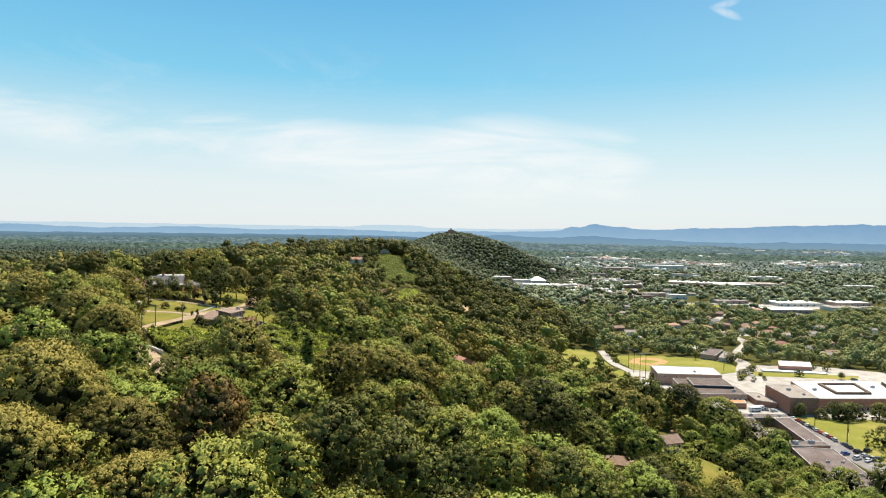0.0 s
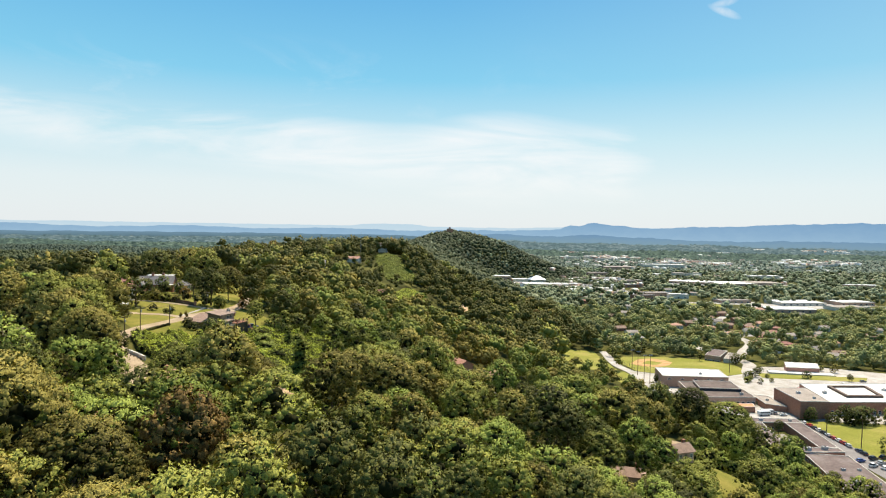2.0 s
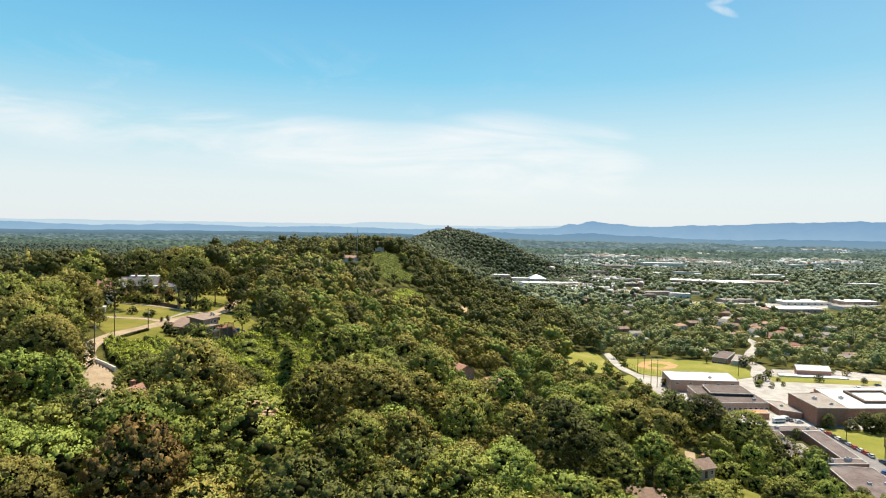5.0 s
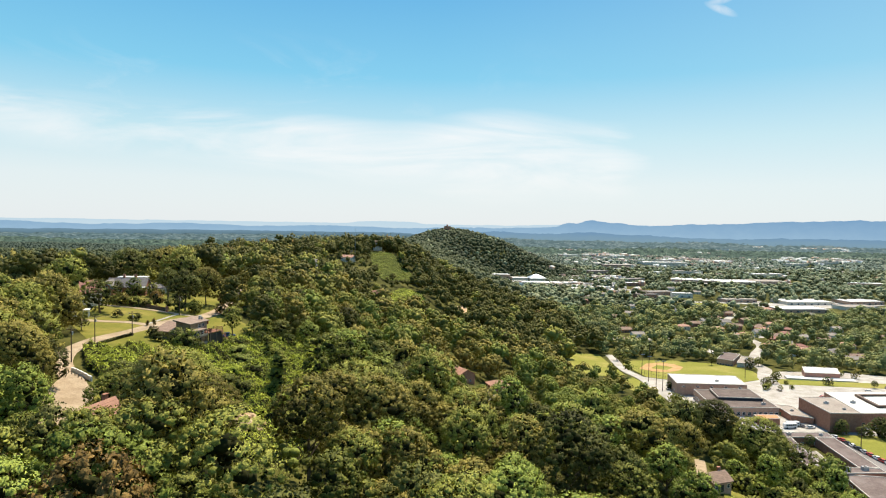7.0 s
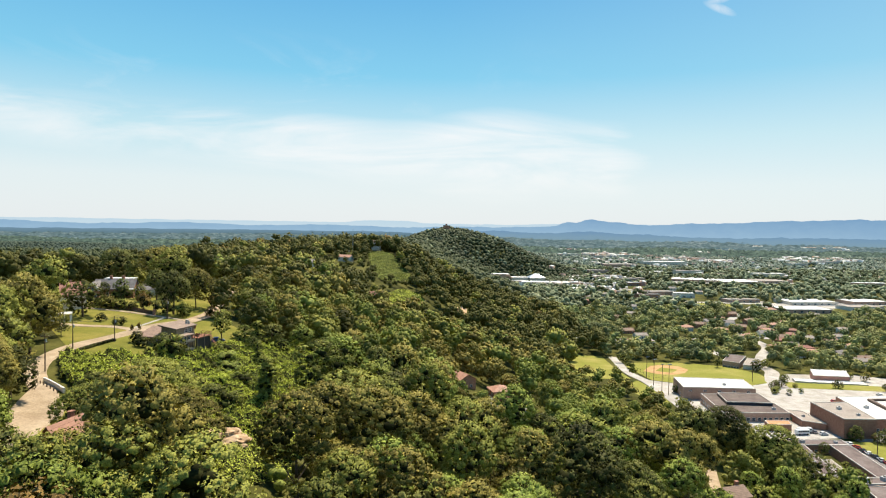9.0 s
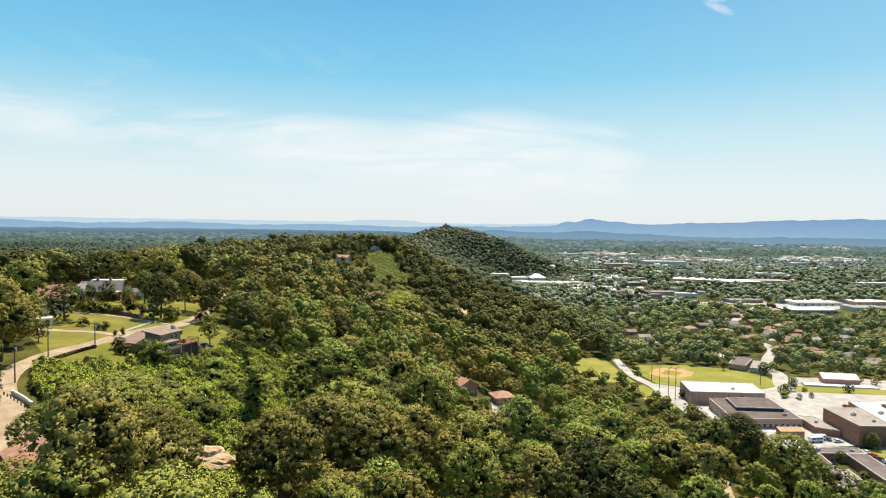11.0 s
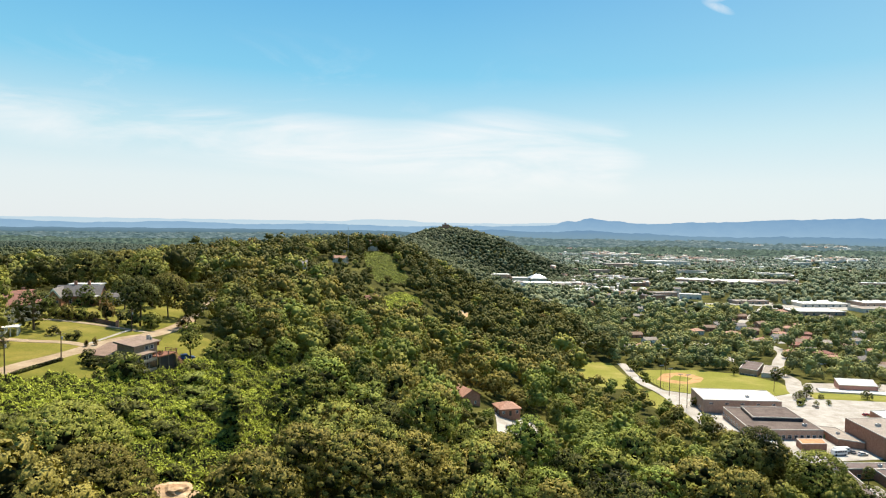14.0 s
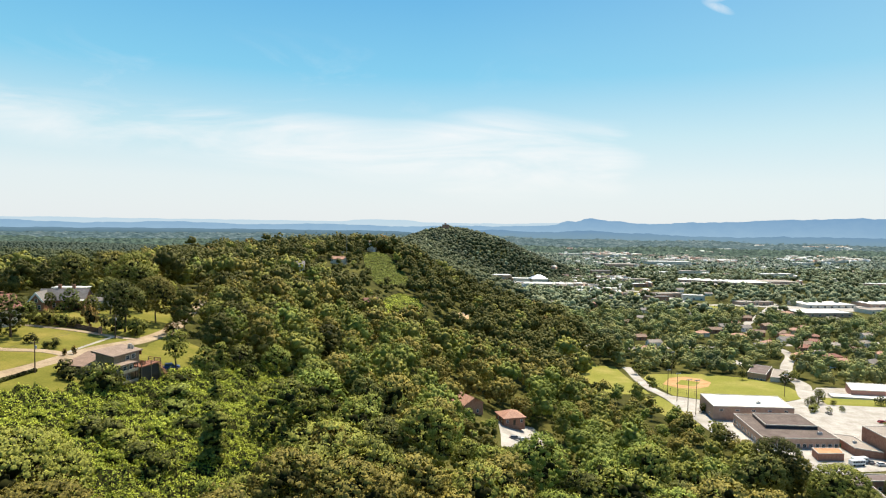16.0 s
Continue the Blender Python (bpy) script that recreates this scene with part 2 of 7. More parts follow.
HAZE_LEAF = [foliage("plain_haze_olive_leaves", (0.090, 0.115, 0.085), (0.235, 0.256, 0.185), 0.08, 0.02, 0.12, 0.3, 0.3, 0.22), foliage("plain_haze_green_leaves", (0.075, 0.107, 0.086), (0.196, 0.238, 0.182), 0.08, 0.02, 0.12, 0.3, 0.3, 0.22), foliage("plain_haze_dark_leaves", (0.030, 0.045, 0.036), (0.074, 0.096, 0.068), 0.08, 0.02, 0.12, 0.3, 0.3, 0.22)]
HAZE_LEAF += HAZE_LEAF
# far treetops with the haze painted in as blue-green
M["canopy"] = surface("far_haze_canopy", ((0.33, (0.013, 0.027, 0.026)), (0.48, (0.040, 0.065, 0.055)), (0.62, (0.088, 0.125, 0.095)), (0.76, (0.175, 0.188, 0.144))), 0.05, 0.14, 0.95)
M["remote_haze_canopy"] = surface("remote_haze_canopy", ((0.33, (0.026, 0.054, 0.066)), (0.5, (0.055, 0.090, 0.101)), (0.72, (0.132, 0.162, 0.170))), 0.025, 0.05, 0.95)
# dark colours standing for the shade inside crowns, shrubs, hedge and creeper
M["far_shade"] = surface("distant_inner_leaf_shade", ((0.3, (0.050, 0.062, 0.028)), (0.7, (0.085, 0.10, 0.045))), 0.1, 1.0, 0.9)
M["shade"] = surface("inner_leaf_shade", ((0.3, (0.012, 0.013, 0.004)), (0.7, (0.028, 0.030, 0.008))), 0.8, 4.0, 0.9)
M["bark"] = surface("bark", ((0.3, (0.07, 0.05, 0.035)), (0.7, (0.16, 0.12, 0.085))), 1.5, 14, 0.9, 0.5)
M["ground"] = surface("undergrowth", ((0.32, (0.036, 0.034, 0.010)), (0.5, (0.064, 0.064, 0.015)), (0.68, (0.12, 0.11, 0.03))), 0.05, 0.9, 0.95, 0.6, 1.5)
M["lawn"] = surface("mown_grass", ((0.3, (0.124, 0.125, 0.021)), (0.5, (0.162, 0.152, 0.028)), (0.7, (0.238, 0.195, 0.049))), 0.09, 2.2, 0.9, 0.3, 6)
M["field"] = surface("sports_turf", ((0.3, (0.178, 0.184, 0.031)), (0.5, (0.216, 0.209, 0.043)), (0.7, (0.292, 0.250, 0.076))), 0.05, 1.2, 0.9, 0.2, 6)
M["dirt"] = surface("infield_clay", ((0.3, (0.38, 0.215, 0.095)), (0.7, (0.50, 0.315, 0.165))), 0.15, 2, 0.95)
M["soil"] = surface("pale_soil", ((0.3, (0.36, 0.22, 0.12)), (0.5, (0.48, 0.33, 0.20)), (0.7, (0.60, 0.46, 0.31))), 0.5, 3, 0.95, 0.6, 2)
M["lane"] = surface("worn_lane", ((0.3, (0.27, 0.20, 0.13)), (0.5, (0.34, 0.26, 0.175)), (0.7, (0.42, 0.335, 0.24))), 0.22, 2.4, 0.95, 0.2, 8)
M["concrete"] = surface("sunlit_concrete", ((0.3, (0.29, 0.26, 0.22)), (0.5, (0.38, 0.35, 0.315)), (0.7, (0.47, 0.44, 0.405))), 0.12, 1.5, 0.9)
M["asphalt"] = surface("grey_asphalt", ((0.3, (0.17, 0.155, 0.15)), (0.7, (0.26, 0.24, 0.23))), 0.1, 1.2, 0.95)
M["roof_white"] = surface("white_membrane_roof", ((0.3, (0.58, 0.56, 0.52)), (0.7, (0.72, 0.70, 0.66))), 0.15, 1.0, 0.6)
M["roof_grey"] = surface("gravel_roof", ((0.3, (0.11, 0.085, 0.075)), (0.7, (0.18, 0.145, 0.13))), 0.2, 1.5, 0.95)
M["roof_pale"] = surface("pale_gravel_roof", ((0.3, (0.26, 0.22, 0.19)), (0.7, (0.36, 0.315, 0.275))), 0.18, 1.5, 0.95)
M["brick"] = surface("red_brick", ((0.3, (0.30, 0.145, 0.095)), (0.7, (0.43, 0.23, 0.155))), 0.9, 7, 0.9, 0, None, 0, 0.1, 5, "Object")
M["brick_tan"] = surface("tan_brick", ((0.3, (0.38, 0.245, 0.18)), (0.7, (0.50, 0.345, 0.26))), 0.9, 7, 0.9, 0, None, 0, 0.1, 5, "Object")
M["glass"] = plain("dark_window_glass", (0.03, 0.04, 0.05), 0.12)
M["trim"] = plain("white_trim", (0.75, 0.74, 0.70), 0.6)
M["clay_roof"] = surface("orange_brown_roof", ((0.3, (0.42, 0.20, 0.10)), (0.7, (0.55, 0.30, 0.17))), 0.4, 3, 0.9)
M["roof_mauve"] = surface("grey_mauve_roof", ((0.3, (0.125, 0.095, 0.088)), (0.5, (0.165, 0.13, 0.12)), (0.7, (0.21, 0.175, 0.165))), 0.16, 1.2, 0.95)
M["monitor"] = plain("brown_fascia", (0.12, 0.075, 0.055), 0.7)
M["red_lamp"] = plain("red_lens", (0.35, 0.01, 0.01), 0.3)
M["green_steel"] = plain("green_steel", (0.03, 0.14, 0.07), 0.6)
M["fascia"] = plain("faded_red_fascia", (0.46, 0.22, 0.16), 0.8)

# ---- mesh helpers ----
def mesh_np(name, V, F, mats=(), index=None, smooth=False, normals=None):
    """A mesh from arrays of vertices and triangles, with a material index for each triangle."""
    V, F = np.asarray(V, np.float32), np.asarray(F, np.int32)
    me = bpy.data.meshes.new(name)
    me.vertices.add(len(V))
    me.vertices.foreach_set("co", V.ravel())
    me.loops.add(F.size)
    me.loops.foreach_set("vertex_index", F.ravel())
    me.polygons.add(len(F))
    me.polygons.foreach_set("loop_start", np.arange(0, F.size, 3, dtype=np.int32))
    for m in mats:
        me.materials.append(m)
    if index is not None:
        me.polygons.foreach_set("material_index", np.asarray(index, np.int32))
    if smooth is not False:
        me.polygons.foreach_set("use_smooth", np.ones(len(F), bool) if smooth is True else np.asarray(smooth, bool))
    me.update(calc_edges=True)
    if normals is not None:
        me.normals_split_custom_set_from_vertices(np.asarray(normals, np.float32))
    return me


def part(name, bm, material, parent, label=""):
    """Links a bmesh as one mesh object, a part of a thing."""
    me = bpy.data.meshes.new(name)
    bmesh.ops.recalc_face_normals(bm, faces=bm.faces)
    bm.to_mesh(me)
    bm.free()
    if material:
        me.materials.append(material)
    ob = new(name, me)
    ob.parent = parent
    if label:
        tagged(ob, label)
    return ob


def share(name, me, parent, m=None):
    """An object on a mesh that others use too."""
    ob = new(name, me)
    ob.parent = parent
    if m is not None:
        ob.matrix_basis = m
    return ob


def thing(name, label, category, at=(0, 0, 0), turn=0.0, group="", kind=""):
    ob = tagged(new(name), label, category, group, kind)
    ob.matrix_basis = pose(*at, 0, 0, turn)
    return ob


def box(bm, x0, x1, y0, y1, z0, z1, bevel=0.0):
    vs = [bm.verts.new(p) for p in ((x0, y0, z0), (x1, y0, z0), (x1, y1, z0), (x0, y1, z0), (x0, y0, z1), (x1, y0, z1), (x1, y1, z1), (x0, y1, z1))]
    fs = [bm.faces.new([vs[i] for i in q]) for q in ((3, 2, 1, 0), (4, 5, 6, 7), (0, 1, 5, 4), (1, 2, 6, 5), (2, 3, 7, 6), (3, 0, 4, 7))]
    if bevel:
        es = {e for f in fs for e in f.edges}
        bmesh.ops.bevel(bm, geom=list(es), offset=bevel, segments=1, affect="EDGES")
    return bm


def boxes(*dims):
    bm = bmesh.new()
    for d in dims:
        box(bm, *d)
    return bm


def prism(bm, outline, z0, z1):
    """An upright prism on a plan outline."""
    lo = [bm.verts.new((x, y, z0)) for x, y in outline]
    hi = [bm.verts.new((x, y, z1)) for x, y in outline]
    n = len(outline)
    bm.faces.new(hi)
    bm.faces.new(lo[::-1])
    for i in range(n):
        bm.faces.new((lo[i], lo[(i + 1) % n], hi[(i + 1) % n], hi[i]))
    return bm


def tube(bm, a, b, r0, r1, sides=8):
    a, b = Vector(a), Vector(b)
    q = (b - a).to_track_quat("Z", "Y")
    ra = [bm.verts.new(a + q @ Vector((r0 * math.cos(k), r0 * math.sin(k), 0))) for k in [2 * math.pi * i / sides for i in range(sides)]]
    rb = [bm.verts.new(b + q @ Vector((r1 * math.cos(k), r1 * math.sin(k), 0))) for k in [2 * math.pi * i / sides for i in range(sides)]]
    for i in range(sides):
        bm.faces.new((ra[i], ra[(i + 1) % sides], rb[(i + 1) % sides], rb[i]))
    bm.faces.new(rb)
    bm.faces.new(ra[::-1])
    return bm


def inside(poly, x, y):
    """Which of the points lie in the polygon."""
    x, y = np.asarray(x, float), np.asarray(y, float)
    hit = np.zeros(x.shape, bool)
    n = len(poly)
    for i in range(n):
        (x0, y0), (x1, y1) = poly[i], poly[(i + 1) % n]
        if y0 == y1:
            continue
        c = ((y0 > y) != (y1 > y)) & (x < (x1 - x0) * (y - y0) / (y1 - y0) + x0)
        hit ^= c
    return hit


def near_line(line, x, y):
    """Distance from points to a polyline."""
    d = np.full(np.shape(x), 1e9)
    for (x0, y0), (x1, y1) in zip(line, line[1:]):
        L2 = (x1 - x0) ** 2 + (y1 - y0) ** 2
        k = np.clip(((x - x0) * (x1 - x0) + (y - y0) * (y1 - y0)) / L2, 0, 1)
        d = np.minimum(d, np.hypot(x - x0 - k * (x1 - x0), y - y0 - k * (y1 - y0)))
    return d


def curve_through(pts, step=2.0):
    """A smooth line through plan points (Catmull-Rom)."""
    p = [np.array(q, float) for q in pts]
    p = [2 * p[0] - p[1]] + p + [2 * p[-1] - p[-2]]
    out = []
    for i in range(1, len(p) - 2):
        n = max(2, int(np.linalg.norm(p[i + 1] - p[i]) / step))
        for k in range(n):
            t = k / n
            out.append(0.5 * (2 * p[i] + (p[i + 1] - p[i - 1]) * t + (2 * p[i - 1] - 5 * p[i] + 4 * p[i + 1] - p[i + 2]) * t * t + (3 * p[i] - p[i - 1] - 3 * p[i + 1] + p[i + 2]) * t ** 3))
    out.append(p[-2])
    return [(float(q[0]), float(q[1])) for q in out]


def clip_half(poly, axis, limit, keep_less):
    out = []
    n = len(poly)
    for i in range(n):
        a, b = poly[i], poly[(i + 1) % n]
        ina = (a[axis] <= limit) if keep_less else (a[axis] >= limit)
        inb = (b[axis] <= limit) if keep_less else (b[axis] >= limit)
        if ina:
            out.append(a)
        if ina != inb:
            t = (limit - a[axis]) / (b[axis] - a[axis])
            out.append((a[0] + t * (b[0] - a[0]), a[1] + t * (b[1] - a[1])))
    return out


def draped(name, poly, material, label, category, lift=0.10, cell=4.0, level=None):
    """A sheet of ground cover on the land, bounded by a plan polygon."""
    xs, ys = [p[0] for p in poly], [p[1] for p in poly]
    bm = bmesh.new()
    x = min(xs)
    while x < max(xs):
        strip = clip_half(clip_half(poly, 0, x, False), 0, x + cell, True)
        y = min(ys)
        while strip and y < max(ys):
            c = clip_half(clip_half(strip, 1, y, False), 1, y + cell, True)
            if len(c) >= 3:
                vs = [bm.verts.new((px, py, (level if level is not None else float(land(px, py))) + lift)) for px, py in c]
                bm.faces.new(vs)
            y += cell
        x += cell
    bmesh.ops.remove_doubles(bm, verts=bm.verts, dist=0.01)
    me = bpy.data.meshes.new(name)
    bm.to_mesh(me)
    bm.free()
    for p in me.polygons:
        if p.normal.z < 0:
            p.flip()
    me.materials.append(material)
    return tagged(new(name, me), label, category, "", "structure")


def ribbon(name, pts, width, material, label, category="road", lift=0.14):
    """A road or path laid along a line on the land, with a low edge."""
    pts = curve_through(pts)
    bm = bmesh.new()
    rows = []
    for i, (x, y) in enumerate(pts):
        ax, ay = pts[max(0, i - 1)]
        bx, by = pts[min(len(pts) - 1, i + 1)]
        L = math.hypot(bx - ax, by - ay) or 1
        nx, ny = (by - ay) / L, -(bx - ax) / L
        row = []
        for k, dz in ((-0.55, -0.25), (-0.5, 0), (-0.17, 0.03), (0.17, 0.03), (0.5, 0), (0.55, -0.25)):
            px, py = x + nx * k * width, y + ny * k * width
            row.append(bm.verts.new((px, py, float(land(px, py)) + lift + dz)))
        rows.append(row)
    for a, b in zip(rows, rows[1:]):
        for i in range(5):
            bm.faces.new((a[i], a[i + 1], b[i + 1], b[i]))
    me = bpy.data.meshes.new(name)
    bm.to_mesh(me)
    bm.free()
    me.materials.append(material)
    return tagged(new(name, me), label, category, "", "structure")

# ---- the lie of the land ----
# a wooded ridge runs ahead and to the left of the way; a town lies in the flat valley to its right
_y = np.arange(-600.0, 5200.0, 10.0)


def along(*pairs):
    """A smooth curve of y through a few (y, value) pairs."""
    v = np.interp(_y, [p[0] for p in pairs], [p[1] for p in pairs])
    k = np.hanning(15)
    k /= k.sum()
    pad = np.concatenate([np.full(7, v[0]), v, np.full(7, v[-1])])
    return np.convolve(pad, k, "valid")


CREST_X = along((-200, -130), (200, -116), (325, -140), (450, -130), (565, -110), (768, -110), (950, -110), (1150, -80), (1300, -12), (1400, 18), (1600, 45), (5000, 60))
CREST_H = along((-200, 76), (245, 71), (325, 74), (450, 69), (565, 63), (680, 72), (800, 75), (950, 72), (1120, 70), (1240, 69), (1330, 83), (1390, 94), (1440, 91), (1520, 78), (1700, 36), (2300, 8), (5000, 4))
VALLEY = along((-200, 22), (200, 14), (300, 11), (430, 8), (560, 0), (900, 3), (1500, -4), (3000, -2), (5000, 0))
RIGHT_W = along((-200, 330), (200, 285), (340, 250), (600, 250), (900, 280), (1150, 220), (1300, 175), (1390, 350), (1480, 340), (1600, 260), (5000, 330))

LEFT_W = along((-200, 620), (520, 620), (680, 500), (900, 420), (1150, 300), (1320, 215), (1500, 200), (1800, 400), (5000, 600))


def bumps(x, y):
    return (np.sin(x * 0.021 + 1.3) * np.cos(y * 0.017 - 0.4) + 0.6 * np.sin(x * 0.043 - y * 0.031 + 2.0) + 0.5 * np.cos(x * 0.011 + y * 0.052))


def land(x, y):
    """The ground's height at (x, y), for numbers or arrays."""
    x, y = np.asarray(x, float), np.asarray(y, float)
    xc, hh, v, w, wl_ = (np.interp(y, _y, a) for a in (CREST_X, CREST_H, VALLEY, RIGHT_W, LEFT_W))
    u = (x - xc) / np.where(x > xc, w, wl_)
    p = np.cos(np.clip(np.abs(u), 0, 1) * np.pi / 2) ** 2
    side = np.where(x > xc, v, np.minimum(hh - 4, 34 - 26 * np.clip((y - 500) / 1400, 0, 1)))
    z = side + (hh - side) * p
    # the slopes are uneven, the lawns and the valley floor are not
    rough = np.clip((x + 60) / 40, 0, 1) * np.clip(p * 2.4, 0, 1)
    z = z + bumps(x, y) * 1.3 * rough
    # two open humps on the ridge's flank
    z = z + 10 * np.exp(-((x + 46) / 34) ** 2 - ((y - 738) / 52) ** 2) + 2 * np.exp(-((x + 18) / 30) ** 2 - ((y - 580) / 36) ** 2)
    z = z - 5 * np.exp(-((x + 18) / 60) ** 2 - ((y - 545) / 65) ** 2)
    z = z - 2.4 * np.exp(-((x + 71) / 13) ** 2 - ((y - 234) / 24) ** 2)
    z = z + 9 * np.exp(-((x - 84) / 30) ** 2 - ((y - 218) / 35) ** 2)
    # low wooded swells break the flat far off
    far = np.clip((y - 900) / 1500, 0, 1)
    z = z + far * (1 - p) * 4.0 * (np.sin(x * 0.004 + 0.7) * np.cos(y * 0.003) + 0.6 * np.sin(x * 0.009 - y * 0.005))
    return z

# ---- the ground, to the horizon ----
def steps(*spans):
    out = []
    for a, b, d in spans:
        out += list(np.arange(a, b, d))
    return np.array(out + [spans[-1][1]])


gx = steps((-4300, -1200, 160), (-1200, -320, 40), (-320, 360, 7), (360, 1200, 40), (1200, 4300, 160))
gy = steps((-900, -60, 60), (-60, 660, 7), (660, 1600, 20), (1600, 4700, 100))
GX, GY = np.meshgrid(gx, gy)
GZ = land(GX, GY)
nx_, ny_ = len(gx), len(gy)
idx = np.arange(nx_ * ny_).reshape(ny_, nx_)
quad = np.stack([idx[:-1, :-1], idx[:-1, 1:], idx[1:, 1:], idx[1:, :-1]], -1).reshape(-1, 4)
tris = np.concatenate([quad[:, [0, 1, 2]], quad[:, [0, 2, 3]]])
ground = new("ground", mesh_np("ground", np.stack([GX, GY, GZ], -1).reshape(-1, 3), tris, [M["ground"]], None, True))
tagged(ground, "uneven ground under woods with brown leaf litter and grass", "ground", "", "structure")

LANE = [(-74, 150), (-77, 165), (-81, 177), (-86, 187), (-93, 195.5), (-101, 207), (-106.5, 221), (-108, 237), (-105, 252), (-102, 275), (-97, 291), (-96, 312), (-101, 338), (-107, 365), (-113, 393), (-121, 425)]
SERVICE = [(144, 566), (143, 552), (139, 520), (137, 490), (139, 465), (138, 440), (137, 410), (140, 385), (147, 360), (152, 342)]
STREET = [(232, 640), (240, 590), (248, 560), (250, 535), (247, 512), (236, 490), (226, 470), (221, 452)]
VALLEY_DRIVE = [(110, 300), (101, 275), (94, 252), (88, 236), (80, 226)]
LAWN_FRONT = [(-168, 345), (-158, 322), (-150, 300), (-128, 258), (-112, 238), (-109, 234), (-108, 250), (-103, 276), (-98, 292), (-98, 314), (-103, 338), (-110, 366), (-117, 400), (-126, 402), (-128, 372), (-118, 345), (-130, 352), (-140, 362)]
LAWN_NEAR = [(-104, 226), (-100, 228), (-92, 232), (-84, 240), (-84, 262), (-92, 286), (-99, 272), (-102, 256), (-105, 240)]
LAWN_DECK = [(-93, 290), (-88, 272), (-76, 262), (-70, 272), (-72, 290), (-82, 300), (-93, 304)]
LAWN_BEND = [(-78, 182), (-72, 176), (-70, 168), (-75, 165)]
KUDZU = [(-104, 222), (-88, 232), (-78, 250), (-72, 268), (-66, 286), (-54, 296), (-42, 276), (-33, 252), (-29, 225), (-32, 204), (-40, 188), (-62, 184), (-76, 186), (-92, 202)]
KNOLL = [(-45, 538), (-40, 572), (-30, 600), (-17, 603), (-9, 584), (-20, 552), (-35, 524)]
HILL_VINES = [(-78, 735), (-54, 730), (-22, 668), (-24, 640), (-50, 605), (-62, 640)]
GRASS_FIELD = [(108, 566), (136, 568), (133, 520), (131, 474), (112, 470), (98, 476), (100, 520)]
GRASS_STRIP = [(124, 468), (134, 467), (135, 430), (133, 405), (124, 400), (118, 440)]
OUTFIELD = [(143, 524), (152, 541), (190, 545), (222, 530), (232, 500), (226, 468), (196, 452), (168, 452), (144, 470)]
PAVED = [(141, 470), (168, 450), (196, 450), (222, 466), (250, 500), (300, 500), (340, 470), (330, 400), (300, 340), (215, 335), (188, 338), (182, 280), (176, 225), (186, 222), (196, 270), (200, 320), (196, 345), (150, 338), (134, 365), (133, 400)]
SCHOOL_LAWN = [(191.5, 340), (235, 335), (228, 300), (208, 275), (191, 266), (190, 300)]
VALLEY_LAWN = [(92, 245), (104, 244), (116, 226), (106, 204), (93, 192), (78, 192), (80, 212), (86, 228)]
CAR_YARD = [(21, 304), (26, 300), (38, 318), (42, 338), (40, 354), (24, 345), (23, 325)]
HOUSE_PADS = [(-150, 334, 22), (-146, 288, 13), (-133, 285, 10), (-86, 250, 13), (-118, 178, 12), (-63.5, 155.5, 6), (-66, 128, 6), (-76.5, 201.5, 5), (57, 197, 9), (81, 220, 8), (30, 340, 10), (12, 343, 9), (-43, 494, 8)]

draped("front_lawn", LAWN_FRONT, M["lawn"], "wide mown lawn with dry yellow patches", "lawn", 0.10)
draped("house_lawn", LAWN_NEAR, M["lawn"], "mown grass bank beside the lane", "lawn", 0.10)
draped("deck_lawn", LAWN_DECK, M["lawn"], "mown grass behind the split-level house", "lawn", 0.09)
draped("bend_lawn", LAWN_BEND, M["lawn"], "small patch of bright grass at the lane's bend", "lawn", 0.09)
draped("practice_field", GRASS_FIELD, M["field"], "mown practice field of dry-tipped grass", "field", 0.10)
draped("verge", GRASS_STRIP, M["field"], "mown grass verge along the service road", "lawn", 0.10)
draped("outfield", OUTFIELD, M["field"], "mown ball field outfield", "field", 0.12)
draped("school_lawn", SCHOOL_LAWN, M["field"], "mown lawn beside the car park", "lawn", 0.16)
draped("valley_lawn", VALLEY_LAWN, M["lawn"], "bright grass clearing at the foot of the slope", "lawn", 0.10)
draped("knoll_meadow", KNOLL, M["lawn"], "grassy knoll on the ridge", "meadow", 0.12)
draped("car_yard", CAR_YARD, M["concrete"], "pale concrete yard before a small house", "yard", 0.12)
draped("school_pavement", PAVED, M["concrete"], "sun-bleached concrete yards round the school", "pavement", 0.13)
ribbon("lane", LANE, 4.6, M["lane"], "pale worn lane winding along the ridge", "road")
draped("lane_pad", [(-93, 194), (-87, 191.5), (-81, 185), (-76.5, 177), (-75.5, 169), (-82, 167), (-87, 177), (-90, 185)], M["lane"], "widened worn paving at the lane's bend", "road", 0.13, 2)
ribbon("service_road", SERVICE, 6.5, M["concrete"], "pale concrete service road", "road", 0.18)
ribbon("street", STREET, 9.0, M["concrete"], "pale street leading into the school yard", "road", 0.18)
ribbon("valley_drive", VALLEY_DRIVE, 4.0, M["lane"], "narrow pale drive between trees", "road")
ribbon("front_drive", [(-141, 270), (-123, 266), (-112, 267), (-104, 265)], 3.2, M["lane"], "pale driveway across the lawn", "driveway", 0.2)
ribbon("footpath", [(-106, 265), (-105.5, 280), (-105, 292)], 1.0, M["concrete"], "narrow concrete footpath across the lawn", "path", 0.2)
ribbon("upper_drive", [(-146, 302), (-121, 295), (-105, 292), (-98, 292)], 2.2, M["lane"], "faint worn driveway across the lawn", "driveway", 0.2)

